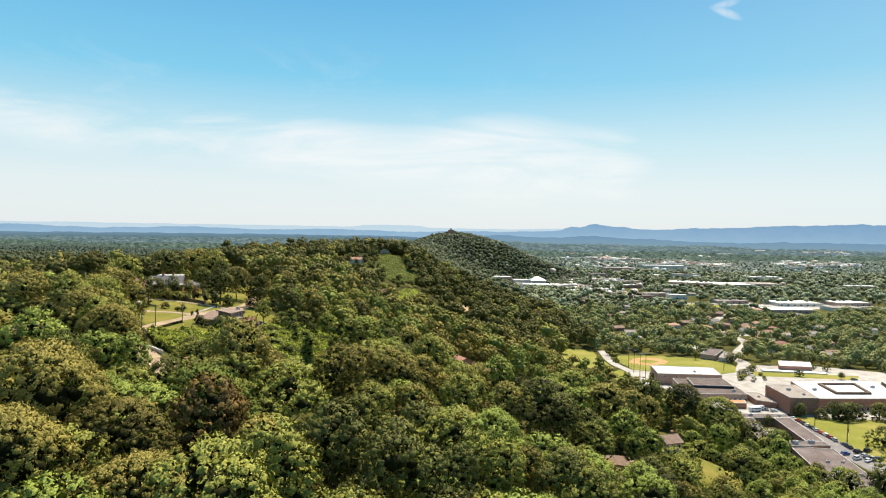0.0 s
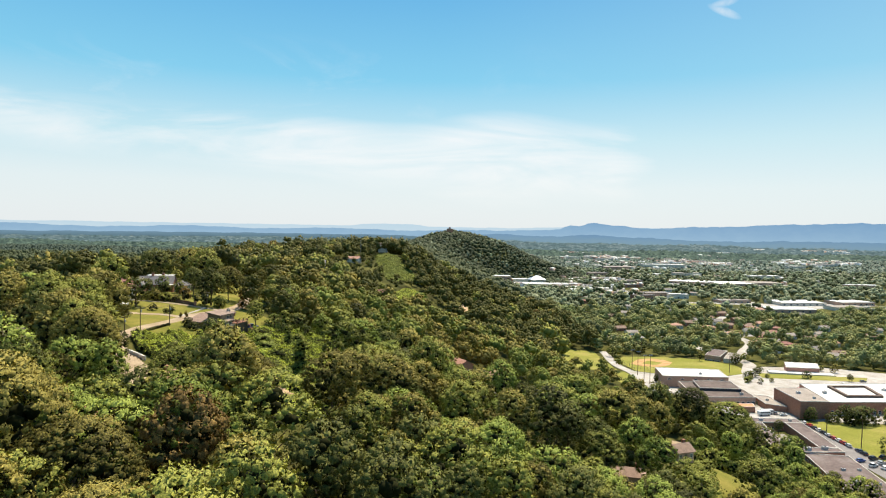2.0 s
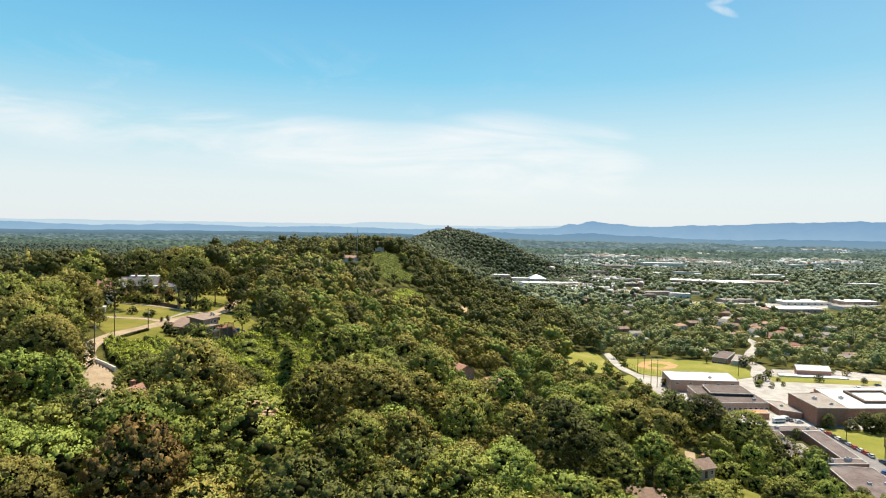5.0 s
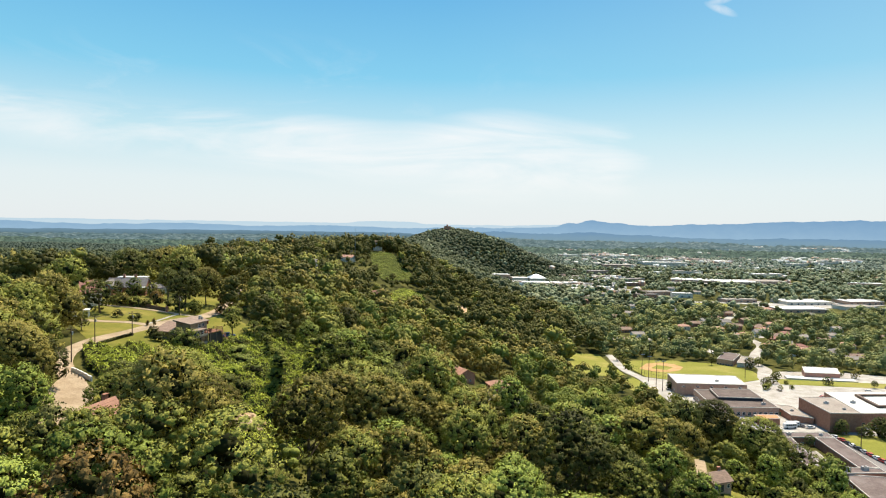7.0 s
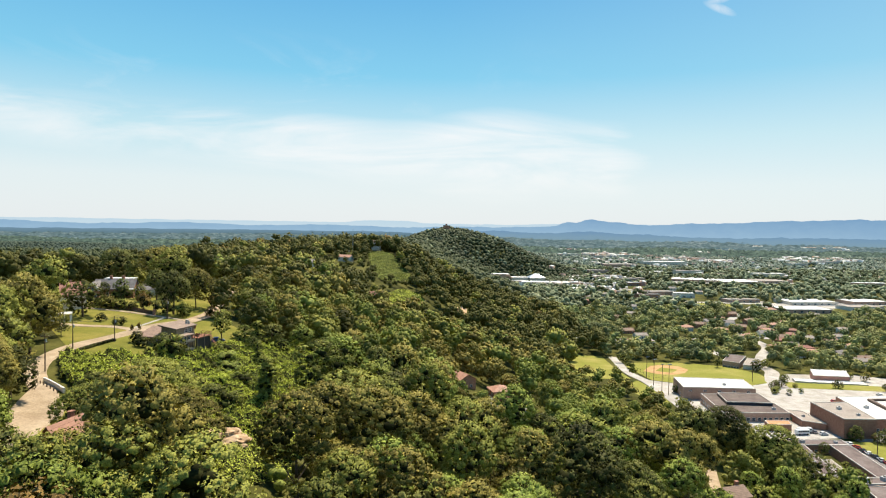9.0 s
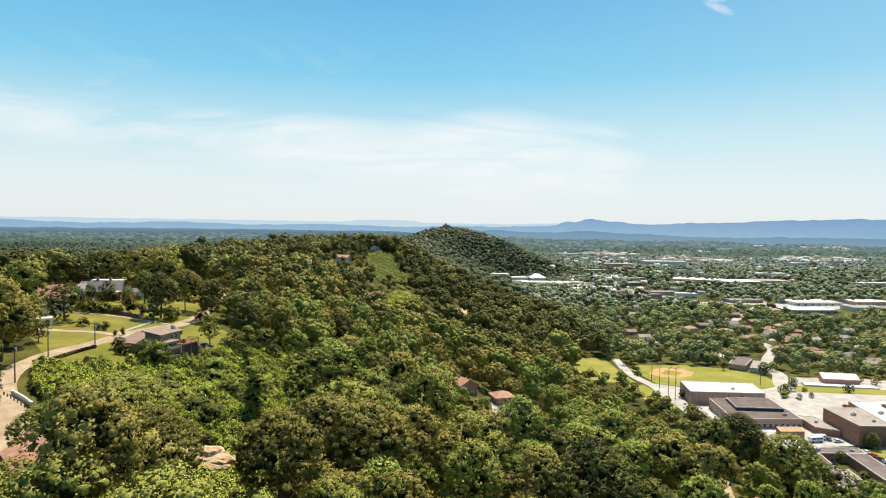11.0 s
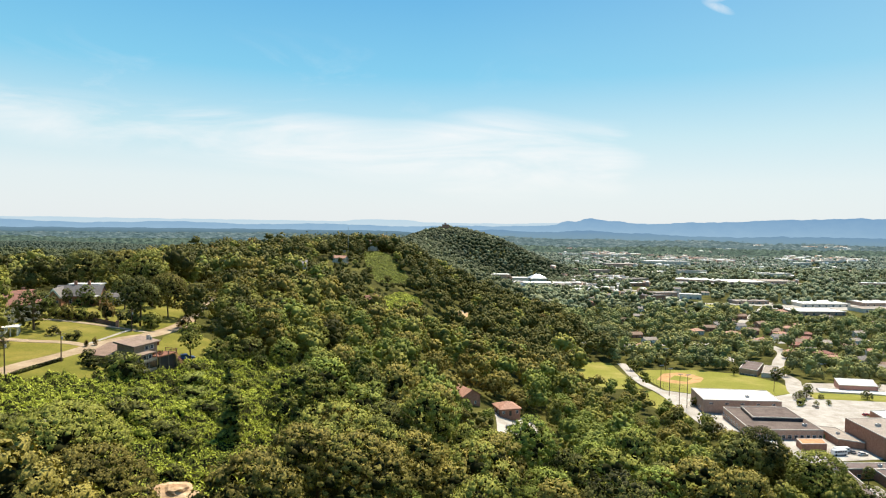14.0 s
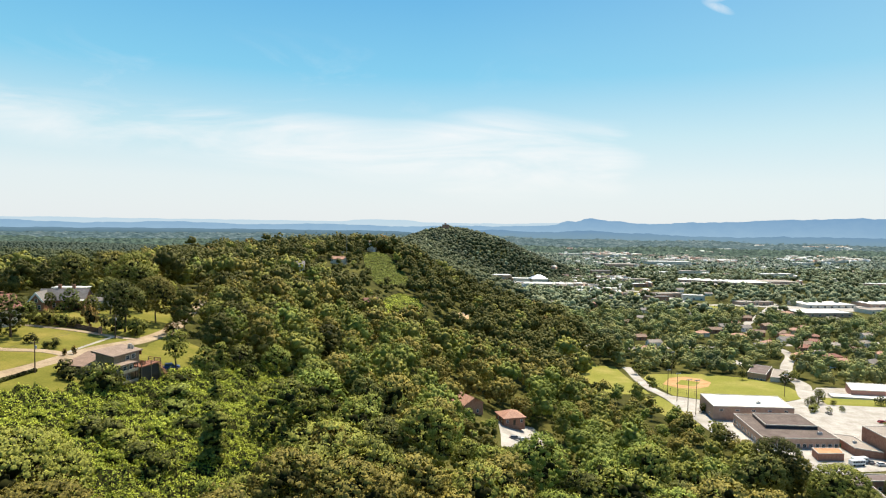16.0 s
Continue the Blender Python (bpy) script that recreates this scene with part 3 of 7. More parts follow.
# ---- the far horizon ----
def haze_glow(name, low, high, z0, z1, grain=0.0012):
    """Far hills behind the air: the haze painted as glowing pale blue, a little paler towards the foot."""
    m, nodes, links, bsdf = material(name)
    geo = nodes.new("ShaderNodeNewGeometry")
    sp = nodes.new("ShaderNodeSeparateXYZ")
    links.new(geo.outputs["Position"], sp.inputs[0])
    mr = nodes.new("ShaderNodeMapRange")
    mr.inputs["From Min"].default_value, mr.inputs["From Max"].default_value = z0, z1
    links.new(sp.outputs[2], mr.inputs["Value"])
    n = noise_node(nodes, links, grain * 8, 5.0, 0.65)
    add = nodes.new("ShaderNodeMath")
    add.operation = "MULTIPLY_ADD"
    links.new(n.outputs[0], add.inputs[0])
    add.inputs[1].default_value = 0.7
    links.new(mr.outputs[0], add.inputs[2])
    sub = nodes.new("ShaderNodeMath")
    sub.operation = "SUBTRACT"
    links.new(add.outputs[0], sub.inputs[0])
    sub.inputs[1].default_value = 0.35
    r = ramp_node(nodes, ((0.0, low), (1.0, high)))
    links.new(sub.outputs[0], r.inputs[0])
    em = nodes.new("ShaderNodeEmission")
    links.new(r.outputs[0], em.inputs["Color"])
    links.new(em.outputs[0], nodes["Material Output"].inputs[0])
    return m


def ridge_line(name, radius, a0, a1, top, mat, label, depth=260.0, step=0.08):
    """A range of hills along a wide arc; top(a) is its height at a degrees from straight ahead."""
    az = np.arange(a0, a1 + step, step)
    rows = []
    for k, (dr, f) in enumerate(((-depth, 0.0), (-depth * 0.55, 0.45), (-depth * 0.2, 0.85), (0.0, 1.0), (depth * 0.3, 0.6))):
        h = np.array([top(a) for a in az])
        jig = np.array([noise.noise(Vector((a * 1.7, k * 3.1, radius * 0.01))) for a in az]) * 10 * (0 < f < 1)
        R = radius + dr
        rows.append(np.stack([R * np.sin(np.radians(az)), R * np.cos(np.radians(az)), -6 + (h + 6) * f + jig], -1))
    V = np.concatenate(rows)
    n = len(az)
    idx = np.arange(5 * n).reshape(5, n)
    q = np.stack([idx[:-1, :-1], idx[:-1, 1:], idx[1:, 1:], idx[1:, :-1]], -1).reshape(-1, 4)
    F = np.concatenate([q[:, [0, 1, 2]], q[:, [0, 2, 3]]])
    return tagged(new(name, mesh_np(name, V, F, [mat], None, True)), label, "hills", "", "structure")


def hump(a, at, width, height):
    return height * math.exp(-((a - at) / width) ** 2)


def shelf(a, lo, hi, soft, height):
    return height / ((1 + math.exp(-(a - lo) / soft)) * (1 + math.exp((a - hi) / soft)))


def wobble(a, s, amp):
    return amp * (noise.noise(Vector((a * s, 1.7, 0.3))) + 0.5 * noise.noise(Vector((a * s * 2.7, 4.1, 0.9))))


# blues of the haze before each range, given off as a glow
FAR_BLUE = haze_glow("far_pale_haze_hills", (0.33, 0.41, 0.46), (0.28, 0.38, 0.455), 60, 160)
MID_BLUE = haze_glow("far_blue_haze_hills", (0.19, 0.29, 0.38), (0.12, 0.215, 0.33), 20, 170)
LOW_BLUE = haze_glow("near_blue_haze_hills", (0.135, 0.210, 0.255), (0.098, 0.178, 0.275), 0, 70)
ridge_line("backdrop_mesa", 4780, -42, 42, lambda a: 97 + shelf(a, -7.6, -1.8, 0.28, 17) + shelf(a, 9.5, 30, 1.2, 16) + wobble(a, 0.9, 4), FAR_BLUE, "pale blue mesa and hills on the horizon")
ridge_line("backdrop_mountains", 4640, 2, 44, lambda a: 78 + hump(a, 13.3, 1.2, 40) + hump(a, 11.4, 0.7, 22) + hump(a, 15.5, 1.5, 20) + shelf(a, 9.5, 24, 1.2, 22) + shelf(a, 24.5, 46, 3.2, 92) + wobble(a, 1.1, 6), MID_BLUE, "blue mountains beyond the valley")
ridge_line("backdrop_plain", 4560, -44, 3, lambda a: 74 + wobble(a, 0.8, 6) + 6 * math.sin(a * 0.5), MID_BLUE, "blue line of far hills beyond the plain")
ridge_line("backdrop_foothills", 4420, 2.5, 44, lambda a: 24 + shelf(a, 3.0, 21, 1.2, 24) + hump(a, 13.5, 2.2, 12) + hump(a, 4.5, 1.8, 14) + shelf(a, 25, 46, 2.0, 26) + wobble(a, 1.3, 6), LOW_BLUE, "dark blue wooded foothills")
LOWLAND = haze_glow("far_haze_lowland", (0.060, 0.100, 0.115), (0.105, 0.175, 0.235), 0, 50)
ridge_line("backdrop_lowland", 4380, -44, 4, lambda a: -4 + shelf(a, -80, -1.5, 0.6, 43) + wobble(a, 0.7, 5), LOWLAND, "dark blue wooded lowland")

# ---- woods ----
rng = np.random.default_rng(7)
ICO_V, ICO_F = None, None
_b = bmesh.new()
bmesh.ops.create_icosphere(_b, subdivisions=1, radius=1.0)
ICO_V = np.array([v.co[:] for v in _b.verts])
ICO_F = np.array([[v.index for v in f.verts] for f in _b.faces])
_b.free()


def leaf_cloud(centres, normals, size, r, jitter=0.42):
    """Small three-cornered leaf sprays at the given places, facing roughly along the normals."""
    n = len(centres)
    nn = normals + r.normal(0, jitter, (n, 3))
    nn /= np.linalg.norm(nn, axis=1)[:, None] + 1e-9
    a = np.cross(nn, r.normal(0, 1, (n, 3)))
    a /= np.linalg.norm(a, axis=1)[:, None] + 1e-9
    b = np.cross(nn, a)
    s = size * r.uniform(0.65, 1.4, n)[:, None]
    V = np.stack([centres + a * s * 0.75, centres - a * s * 0.45 + b * s * 0.6, centres - a * s * 0.4 - b * s * 0.6], 1)
    V += r.normal(0, 0.06, V.shape) * size
    return V.reshape(-1, 3), np.arange(n * 3).reshape(-1, 3)


def crown(seed, R, tall, lobes, tufts, sprays, size, tuft_r=1.0, core=0.70, even=0.0, jitter=0.42, fill=0, puff=0.0):
    """A crown of overlapping lobes set all over with leafy tufts; its base is at z = 0. Returns vertices, triangles, 1 for inner ones, and the way each leaf faces."""
    r = np.random.default_rng(seed)
    semi = np.array([R, R, tall / 2])
    d = r.normal(0, 1, (lobes * 8, 3))
    d /= np.linalg.norm(d, axis=1)[:, None]
    d = d[d[:, 2] > -0.6][:lobes]
    d[0] = (0.1, 0, 0.9)
    lr = R * r.uniform(0.42, 0.60, lobes)
    c = d * (semi - lr[:, None] * np.array([0.8, 0.8, 0.62])) * r.uniform(0.75, 1.05, (lobes, 1)) + (0, 0, tall / 2)
    # tufts on the outside of the lobes, more of them on top
    pick = r.choice(lobes, tufts * 30, p=lr ** 2 / (lr ** 2).sum())
    n = r.normal(0, 1, (tufts * 30, 3))
    n[:, 2] += 0.4
    n /= np.linalg.norm(n, axis=1)[:, None]
    p = c[pick] + n * lr[pick][:, None] * np.array([1, 1, 0.9])
    out = p[:, 2] > tall * 0.06
    for i in range(lobes):
        out &= ~((np.linalg.norm((p - c[i]) / np.array([1, 1, 0.9]), axis=1) < lr[i] * 0.93) & (pick != i))
    p, n, fr = p[out], n[out], lr[pick][out]
    under, along_n = p[:fill] - n[:fill] * fr[:fill, None] * r.uniform(0.05, 0.3, (min(fill, len(p)), 1)), n[:fill]
    kept = []
    for i in range(len(p)):
        if len(kept) >= tufts:
            break
        if all(np.sum((p[i] - p[j]) ** 2) > (tuft_r * 0.8) ** 2 for j in kept):
            kept.append(i)
    p, n = p[kept], n[kept]
    m = r.normal(0, 0.8, (len(p), sprays, 3)) + n[:, None, :] * 0.9 + np.array([0, 0, 0.5])
    m /= np.linalg.norm(m, axis=2)[:, :, None] + 1e-9
    tr = (tuft_r * r.uniform(0.65, 1.25, len(p)))[:, None, None]
    q = (p[:, None, :] + m * tr * r.uniform(0.75, 1.05, (len(p), sprays, 1)) * np.array([1, 1, 0.8])).reshape(-1, 3)
    V, F = leaf_cloud(q, (m * (1 - even) + n[:, None, :] * even).reshape(-1, 3), size, r, jitter)
    face = np.repeat((m * 0.55 + n[:, None, :] * 0.5).reshape(-1, 3) + r.normal(0, 0.16, (len(q), 3)), 3, axis=0)
    inner = 0
    if fill:
        V2, F2 = leaf_cloud(under, along_n, size * 1.35, r, 0.5)
        inner = len(F2)
        V, F = np.concatenate([V, V2]), np.concatenate([F, F2 + len(V)])
        face = np.concatenate([face, np.repeat(along_n, 3, axis=0)])
    if puff:
        # each tuft has a rounded leafy body; only its outward half is built
        mid = ICO_V[ICO_F].mean(1)
        pv, pf, pn = [], [], []
        for i in range(len(p)):
            pv.append(p[i] + ICO_V * (tuft_r * puff * r.uniform(0.75, 1.2, (12, 1))) * np.array([1, 1, 0.85]))
            pf.append(ICO_F[mid @ n[i] > -0.2] + 12 * i)
            pn.append(ICO_V * 0.6 + n[i] * 0.55)
        pf = np.concatenate(pf)
        inner_f = F[len(F) - inner:]
        F = np.concatenate([F[:len(F) - inner], pf + len(V), inner_f])
        V, face = np.concatenate([V, *pv]), np.concatenate([face, *pn])
    cv, cf = [], []
    for i in range(lobes):
        cv.append(ICO_V * lr[i] * np.array([core, core, core * 0.88]) * r.uniform(0.86, 1.04, (12, 1)) + c[i])
        cf.append(ICO_F + 12 * i)
    # 1 marks inner triangles, which can take the painted shade colour
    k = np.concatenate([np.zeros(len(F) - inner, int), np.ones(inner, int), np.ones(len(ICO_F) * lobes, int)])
    face = np.concatenate([face, np.tile(ICO_V, (lobes, 1))])
    face /= np.linalg.norm(face, axis=1)[:, None] + 1e-9
    return np.concatenate([V, *cv]), np.concatenate([F, np.concatenate(cf) + len(V)]), k, face


def trunk_mesh(seed, h, r0):
    r = random.Random(seed)
    bm = bmesh.new()
    lean = (r.uniform(-0.4, 0.4), r.uniform(-0.4, 0.4))
    tube(bm, (0, 0, -0.6), (lean[0] * 0.5, lean[1] * 0.5, h * 0.5), r0, r0 * 0.75)
    tube(bm, (lean[0] * 0.5, lean[1] * 0.5, h * 0.5), (lean[0], lean[1], h), r0 * 0.75, r0 * 0.45)
    for k in range(4):
        a = r.uniform(0, 6.28)
        z = h * r.uniform(0.5, 0.85)
        tube(bm, (lean[0] * z / h, lean[1] * z / h, z), (math.cos(a) * h * 0.32, math.sin(a) * h * 0.32, z + h * 0.35), r0 * 0.4, r0 * 0.12, 5)
    me = bpy.data.meshes.new("trunk")
    bm.to_mesh(me)
    bm.free()
    me.materials.append(M["bark"])
    return me


SCHOOL_YARD = [(149, 238), (150, 226), (180, 222), (200, 258), (238, 335), (196, 345), (151, 338), (144, 300)]
HOUSE_YARD = [(-104, 228), (-84, 238), (-70, 262), (-70, 292), (-90, 308), (-98, 296), (-104, 262)]
NO_TREES = [[(138, 405), (240, 405), (244, 485), (138, 485)], SCHOOL_YARD, HOUSE_YARD, LAWN_FRONT, LAWN_NEAR, LAWN_DECK, LAWN_BEND, KUDZU, KNOLL, HILL_VINES, GRASS_FIELD, GRASS_STRIP, OUTFIELD, PAVED, SCHOOL_LAWN, VALLEY_LAWN, CAR_YARD]
CLEAR_LINES = [(LANE, 6.0), (SERVICE, 6.0), (STREET, 8.0), (VALLEY_DRIVE, 4.0)]
CLEAR_SPOTS = [(x, y, r) for x, y, r in HOUSE_PADS]
CLEAR_SPOTS += [(160, 228, 12), (-69, 153, 8), (-66, 146, 5), (-94.6, 231, 8), (-108, 242, 10), (-106, 228, 7), (-112, 252, 9), (-70, 161, 8), (-55.5, 168, 9), (-47.5, 159, 9), (-63, 165, 7), (-35, 97, 4), (-31, 88, 4), (-40, 109.5, 6), (-49, 95, 8), (-63, 97, 8), (-39, 80, 8), (-55, 78, 8), (-30, 103, 5), (-31, 125, 7), (-56, 128, 6), (25, 302, 8), (24, 288, 6), (54, 187, 5), (51, 179, 4), (76, 210, 6), (104, 462, 12), (118, 458, 12), (126, 440, 9), (28, 292, 7), (27, 280, 6), (-45, 176, 8), (-43, 183, 8), (-44, 170, 6), (-113, 596, 8), (-108, 578, 7), (21, 612, 9), (20, 596, 7), (19, 580, 6), (148, 330, 6), (-111, 165, 9), (-26, 118, 5), (-33, 154, 8), (-36, 162, 6), (-30, 145, 6), (-90.5, 182, 5), (-55.5, 137, 5), (-22, 124, 5), (80, 186, 6), (87, 184, 6)]


def open_ground(x, y, margin=1.0):
    bad = np.zeros(x.shape, bool)
    for poly in NO_TREES:
        bad |= inside(poly, x, y)
    for line, w in CLEAR_LINES:
        bad |= near_line(line, x, y) < w * margin
    for sx, sy, sr in CLEAR_SPOTS:
        bad |= np.hypot(x - sx, y - sy) < sr
    return ~bad


def scatter(x0, x1, y0, y1, step, keep=1.0):
    xs, ys = np.meshgrid(np.arange(x0, x1, step), np.arange(y0, y1, step))
    xs = (xs + (np.arange(xs.shape[0]) % 2)[:, None] * step * 0.5).ravel() + rng.uniform(-0.36, 0.36, xs.size) * step
    ys = ys.ravel() + rng.uniform(-0.36, 0.36, ys.size) * step
    ok = open_ground(xs, ys) & (rng.uniform(0, 1, xs.size) < keep)
    return xs[ok], ys[ok]


def in_sight(x, y, pad=30.0):
    """The fan of land that lies ahead of the whole way."""
    return np.abs(x) < 0.74 * np.maximum(y, 0) + pad


def hue(x, y):
    """Kinds of tree stand in loose groups."""
    g = np.sin(x * 0.05 + 1.0) * np.cos(y * 0.043) + 0.5 * np.sin(x * 0.11 - y * 0.09)
    k = g * 0.5 + rng.normal(0, 0.55, x.shape)
    k = np.where((x > 55) & (y < 250), k - 0.05, k)
    k = np.where((x > 80) & (x < 150) & (y > 250) & (y < 345), k + 0.7, k)
    k = np.where((x > -36) & (x < 8) & (y < 150), k - 0.7, k)
    k = np.where((x < -60) & (y > 262), k - 0.45, k)
    k = np.where((x > -30) & (y < 345), k + 0.1, k)
    k = np.where((x < -160) & (y > 200), k - 0.5, k)
    k = np.where((x > -20) & (x < 140) & (y > 262), k + 0.35, k)
    k = np.where((x < -40) & (y < 165), k + 0.35, k)
    kind = np.select([k < -0.75, k < -0.1, k < 0.55, k < 1.15], [2, 1, 0, 3], 1)
    kind = np.where((x > 12) & (x < 160) & (y < 350) & (kind == 0) & (rng.uniform(0, 1, x.shape) < 0.7), 3, kind)
    vines = (x > -72) & (x < -14) & (y > 225) & (y < 345) & (rng.uniform(0, 1, x.shape) < 0.4)
    return np.where(vines, 5, kind)


SHAPES = ((5.4, 10.5), (4.6, 11.5), (5.9, 9.8), (5.0, 9.4), (4.2, 10.6), (6.2, 11.0))
NEAR = [crown(20 + k, R, tall, 10, 118, 22, 0.21, 0.95, 0.3, 0.3, 0.36, 330, 0.5) for k, (R, tall) in enumerate(SHAPES)]
SECOND = [crown(30 + k, R, tall, 9, 100, 14, 0.27, 0.95, 0.4, 0.3, 0.34, 240, 0.52) for k, (R, tall) in enumerate(SHAPES)]
MIDDLE = [crown(40 + k, R, tall, 8, 74, 9, 0.38, 1.0, 0.66, 0.45, 0.3, 0, 0.6) for k, (R, tall) in enumerate(SHAPES[:4])]
FAR = [crown(60 + k, R, tall, 6, 28, 4, 0.58, 1.4, 0.78, 0.5, 0.28, 0, 0.66) for k, (R, tall) in enumerate(SHAPES[:4])]
BLOBS = [crown(80 + k, 6.0, 8.2, 3, 9, 1, 1.0, 2.2, 0.9, 0.9, 0.1) for k in range(5)]
SPECKS = [crown(90 + k, 6.0, 5.6, 1, 4, 1, 1.6, 2.4, 1.55, 0.9, 0.1) for k in range(4)]
GRAND = crown(101, 9.6, 17.0, 15, 430, 24, 0.21, 1.05, 0.3, 0.3, 0.36, 1500, 0.5)
CROWN_MESH = {}
TRUNKS = [trunk_mesh(k, 7.0, 0.34) for k in range(4)]
HUE_WORD = ("olive green", "mid-green", "dark green", "yellow-green", "russet brown", "vine-hung bright green")
HUE_FIT = ("full round", "tall", "broad")


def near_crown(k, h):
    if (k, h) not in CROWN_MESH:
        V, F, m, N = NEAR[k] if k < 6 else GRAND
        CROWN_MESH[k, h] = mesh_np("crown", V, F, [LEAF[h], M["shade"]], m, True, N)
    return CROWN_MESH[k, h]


def tree(x, y, k, h, s, sink=0.0, name="tree", label="", stem=0.30):
    """A broadleaf tree: trunk with limbs, crown of many small sprays."""
    z = float(land(x, y)) - sink
    t = thing(name, label or f"{HUE_FIT[k % 3]} {HUE_WORD[h]} broadleaf tree in the woods on the slope", "tree", (x, y, z), rng.uniform(0, 360), "woodland trees")
    c = share("crown", near_crown(k, h), t, Matrix.Translation((0, 0, 10.5 * stem * s)) @ Matrix.Diagonal((s, s, s * rng.uniform(0.9, 1.1), 1)))
    b = share("trunk", TRUNKS[k % 4], t, Matrix.Diagonal((s, s, s * (1.0 if k < 6 else 1.6), 1)))
    return t


def wood(name, templates, xs, ys, scales, hues, label, stem=3.0, leaves=None, leafy_core=False, uneven=0.0):
    """Many trees joined as one mass."""
    vs, fs, ms, ns, base = [], [], [], [], 0
    zs = land(xs, ys)
    ks = rng.integers(0, len(templates), len(xs))
    an = rng.uniform(0, 6.283, len(xs))
    lift, tall = uneven * rng.uniform(0, 1, len(xs)) ** 2, rng.uniform(0.9, 1.25, len(xs))
    for k, (V, F, m, N) in enumerate(templates):
        for h in range(6):
            sel = np.where((ks == k) & (hues == h))[0]
            if not len(sel):
                continue
            ca, sa, s = np.cos(an[sel])[:, None], np.sin(an[sel])[:, None], scales[sel][:, None]
            X = (V[None, :, 0] * ca - V[None, :, 1] * sa) * s + xs[sel][:, None]
            Y = (V[None, :, 0] * sa + V[None, :, 1] * ca) * s + ys[sel][:, None]
            Z = (V[None, :, 2] * tall[sel][:, None] + stem + lift[sel][:, None]) * s + zs[sel][:, None]
            vs.append(np.stack([X, Y, Z], -1).reshape(-1, 3))
            fs.append((F[None] + (np.arange(len(sel)) * len(V))[:, None, None]).reshape(-1, 3) + base)
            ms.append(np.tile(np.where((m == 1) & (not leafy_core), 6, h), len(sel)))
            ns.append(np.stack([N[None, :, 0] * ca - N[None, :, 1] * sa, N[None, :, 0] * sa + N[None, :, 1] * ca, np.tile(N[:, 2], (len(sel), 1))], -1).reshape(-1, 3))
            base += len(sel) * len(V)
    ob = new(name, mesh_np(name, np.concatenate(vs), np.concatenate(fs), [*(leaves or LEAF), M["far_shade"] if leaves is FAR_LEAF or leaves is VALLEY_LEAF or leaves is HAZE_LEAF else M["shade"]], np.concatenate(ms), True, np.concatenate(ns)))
    return tagged(ob, label, "woods", "", "stuff")



LOW_GROWTH = ((-100, -34, 152, 206, 0.52), (100, 152, 192, 260, 0.6), (100, 152, 260, 336, 0.95), (70, 118, 150, 192, 0.7), (-97, -56, 132, 168, 0.65), (-52, -28, 156, 182, 0.5), (78, 137, 336, 478, 0.65), (150, 700, 470, 900, 0.9), (6, 44, 258, 326, 0.5), (-6, 6, 296, 336, 0.6), (150, 400, 430, 470, 0.8), (-110, -24, 590, 690, 0.5), (-55, 25, 470, 545, 0.5), (6, 44, 230, 258, 0.7), (38, 76, 135, 186, 0.85), (62, 92, 186, 216, 0.75), (-60, -20, 430, 470, 0.75), (-125, -96, 125, 168, 0.8), (-135, -95, 520, 606, 0.6), (-90, 5, 545, 590, 0.5))


def low_growth(x, y):
    """Younger, lower trees at the foot of the bank and round the school."""
    f = np.ones(np.shape(x))
    for x0, x1, y0, y1, k in LOW_GROWTH:
        f = np.where((x > x0) & (x < x1) & (y > y0) & (y < y1), k, f)
    return f

# ---- vines that smother the bank ----
def lump(x, y):
    v = np.zeros(np.shape(x))
    for k, (s, a) in enumerate(((0.16, 0.9), (0.5, 1.0), (1.25, 0.8), (2.3, 0.55))):
        v += a * np.sin(x * s + 1.3 * k + 0.8 * np.sin(y * s * 0.9 + k)) * np.cos(y * s * 1.07 - 0.6 * k + 0.7 * np.sin(x * s * 1.2))
    return v


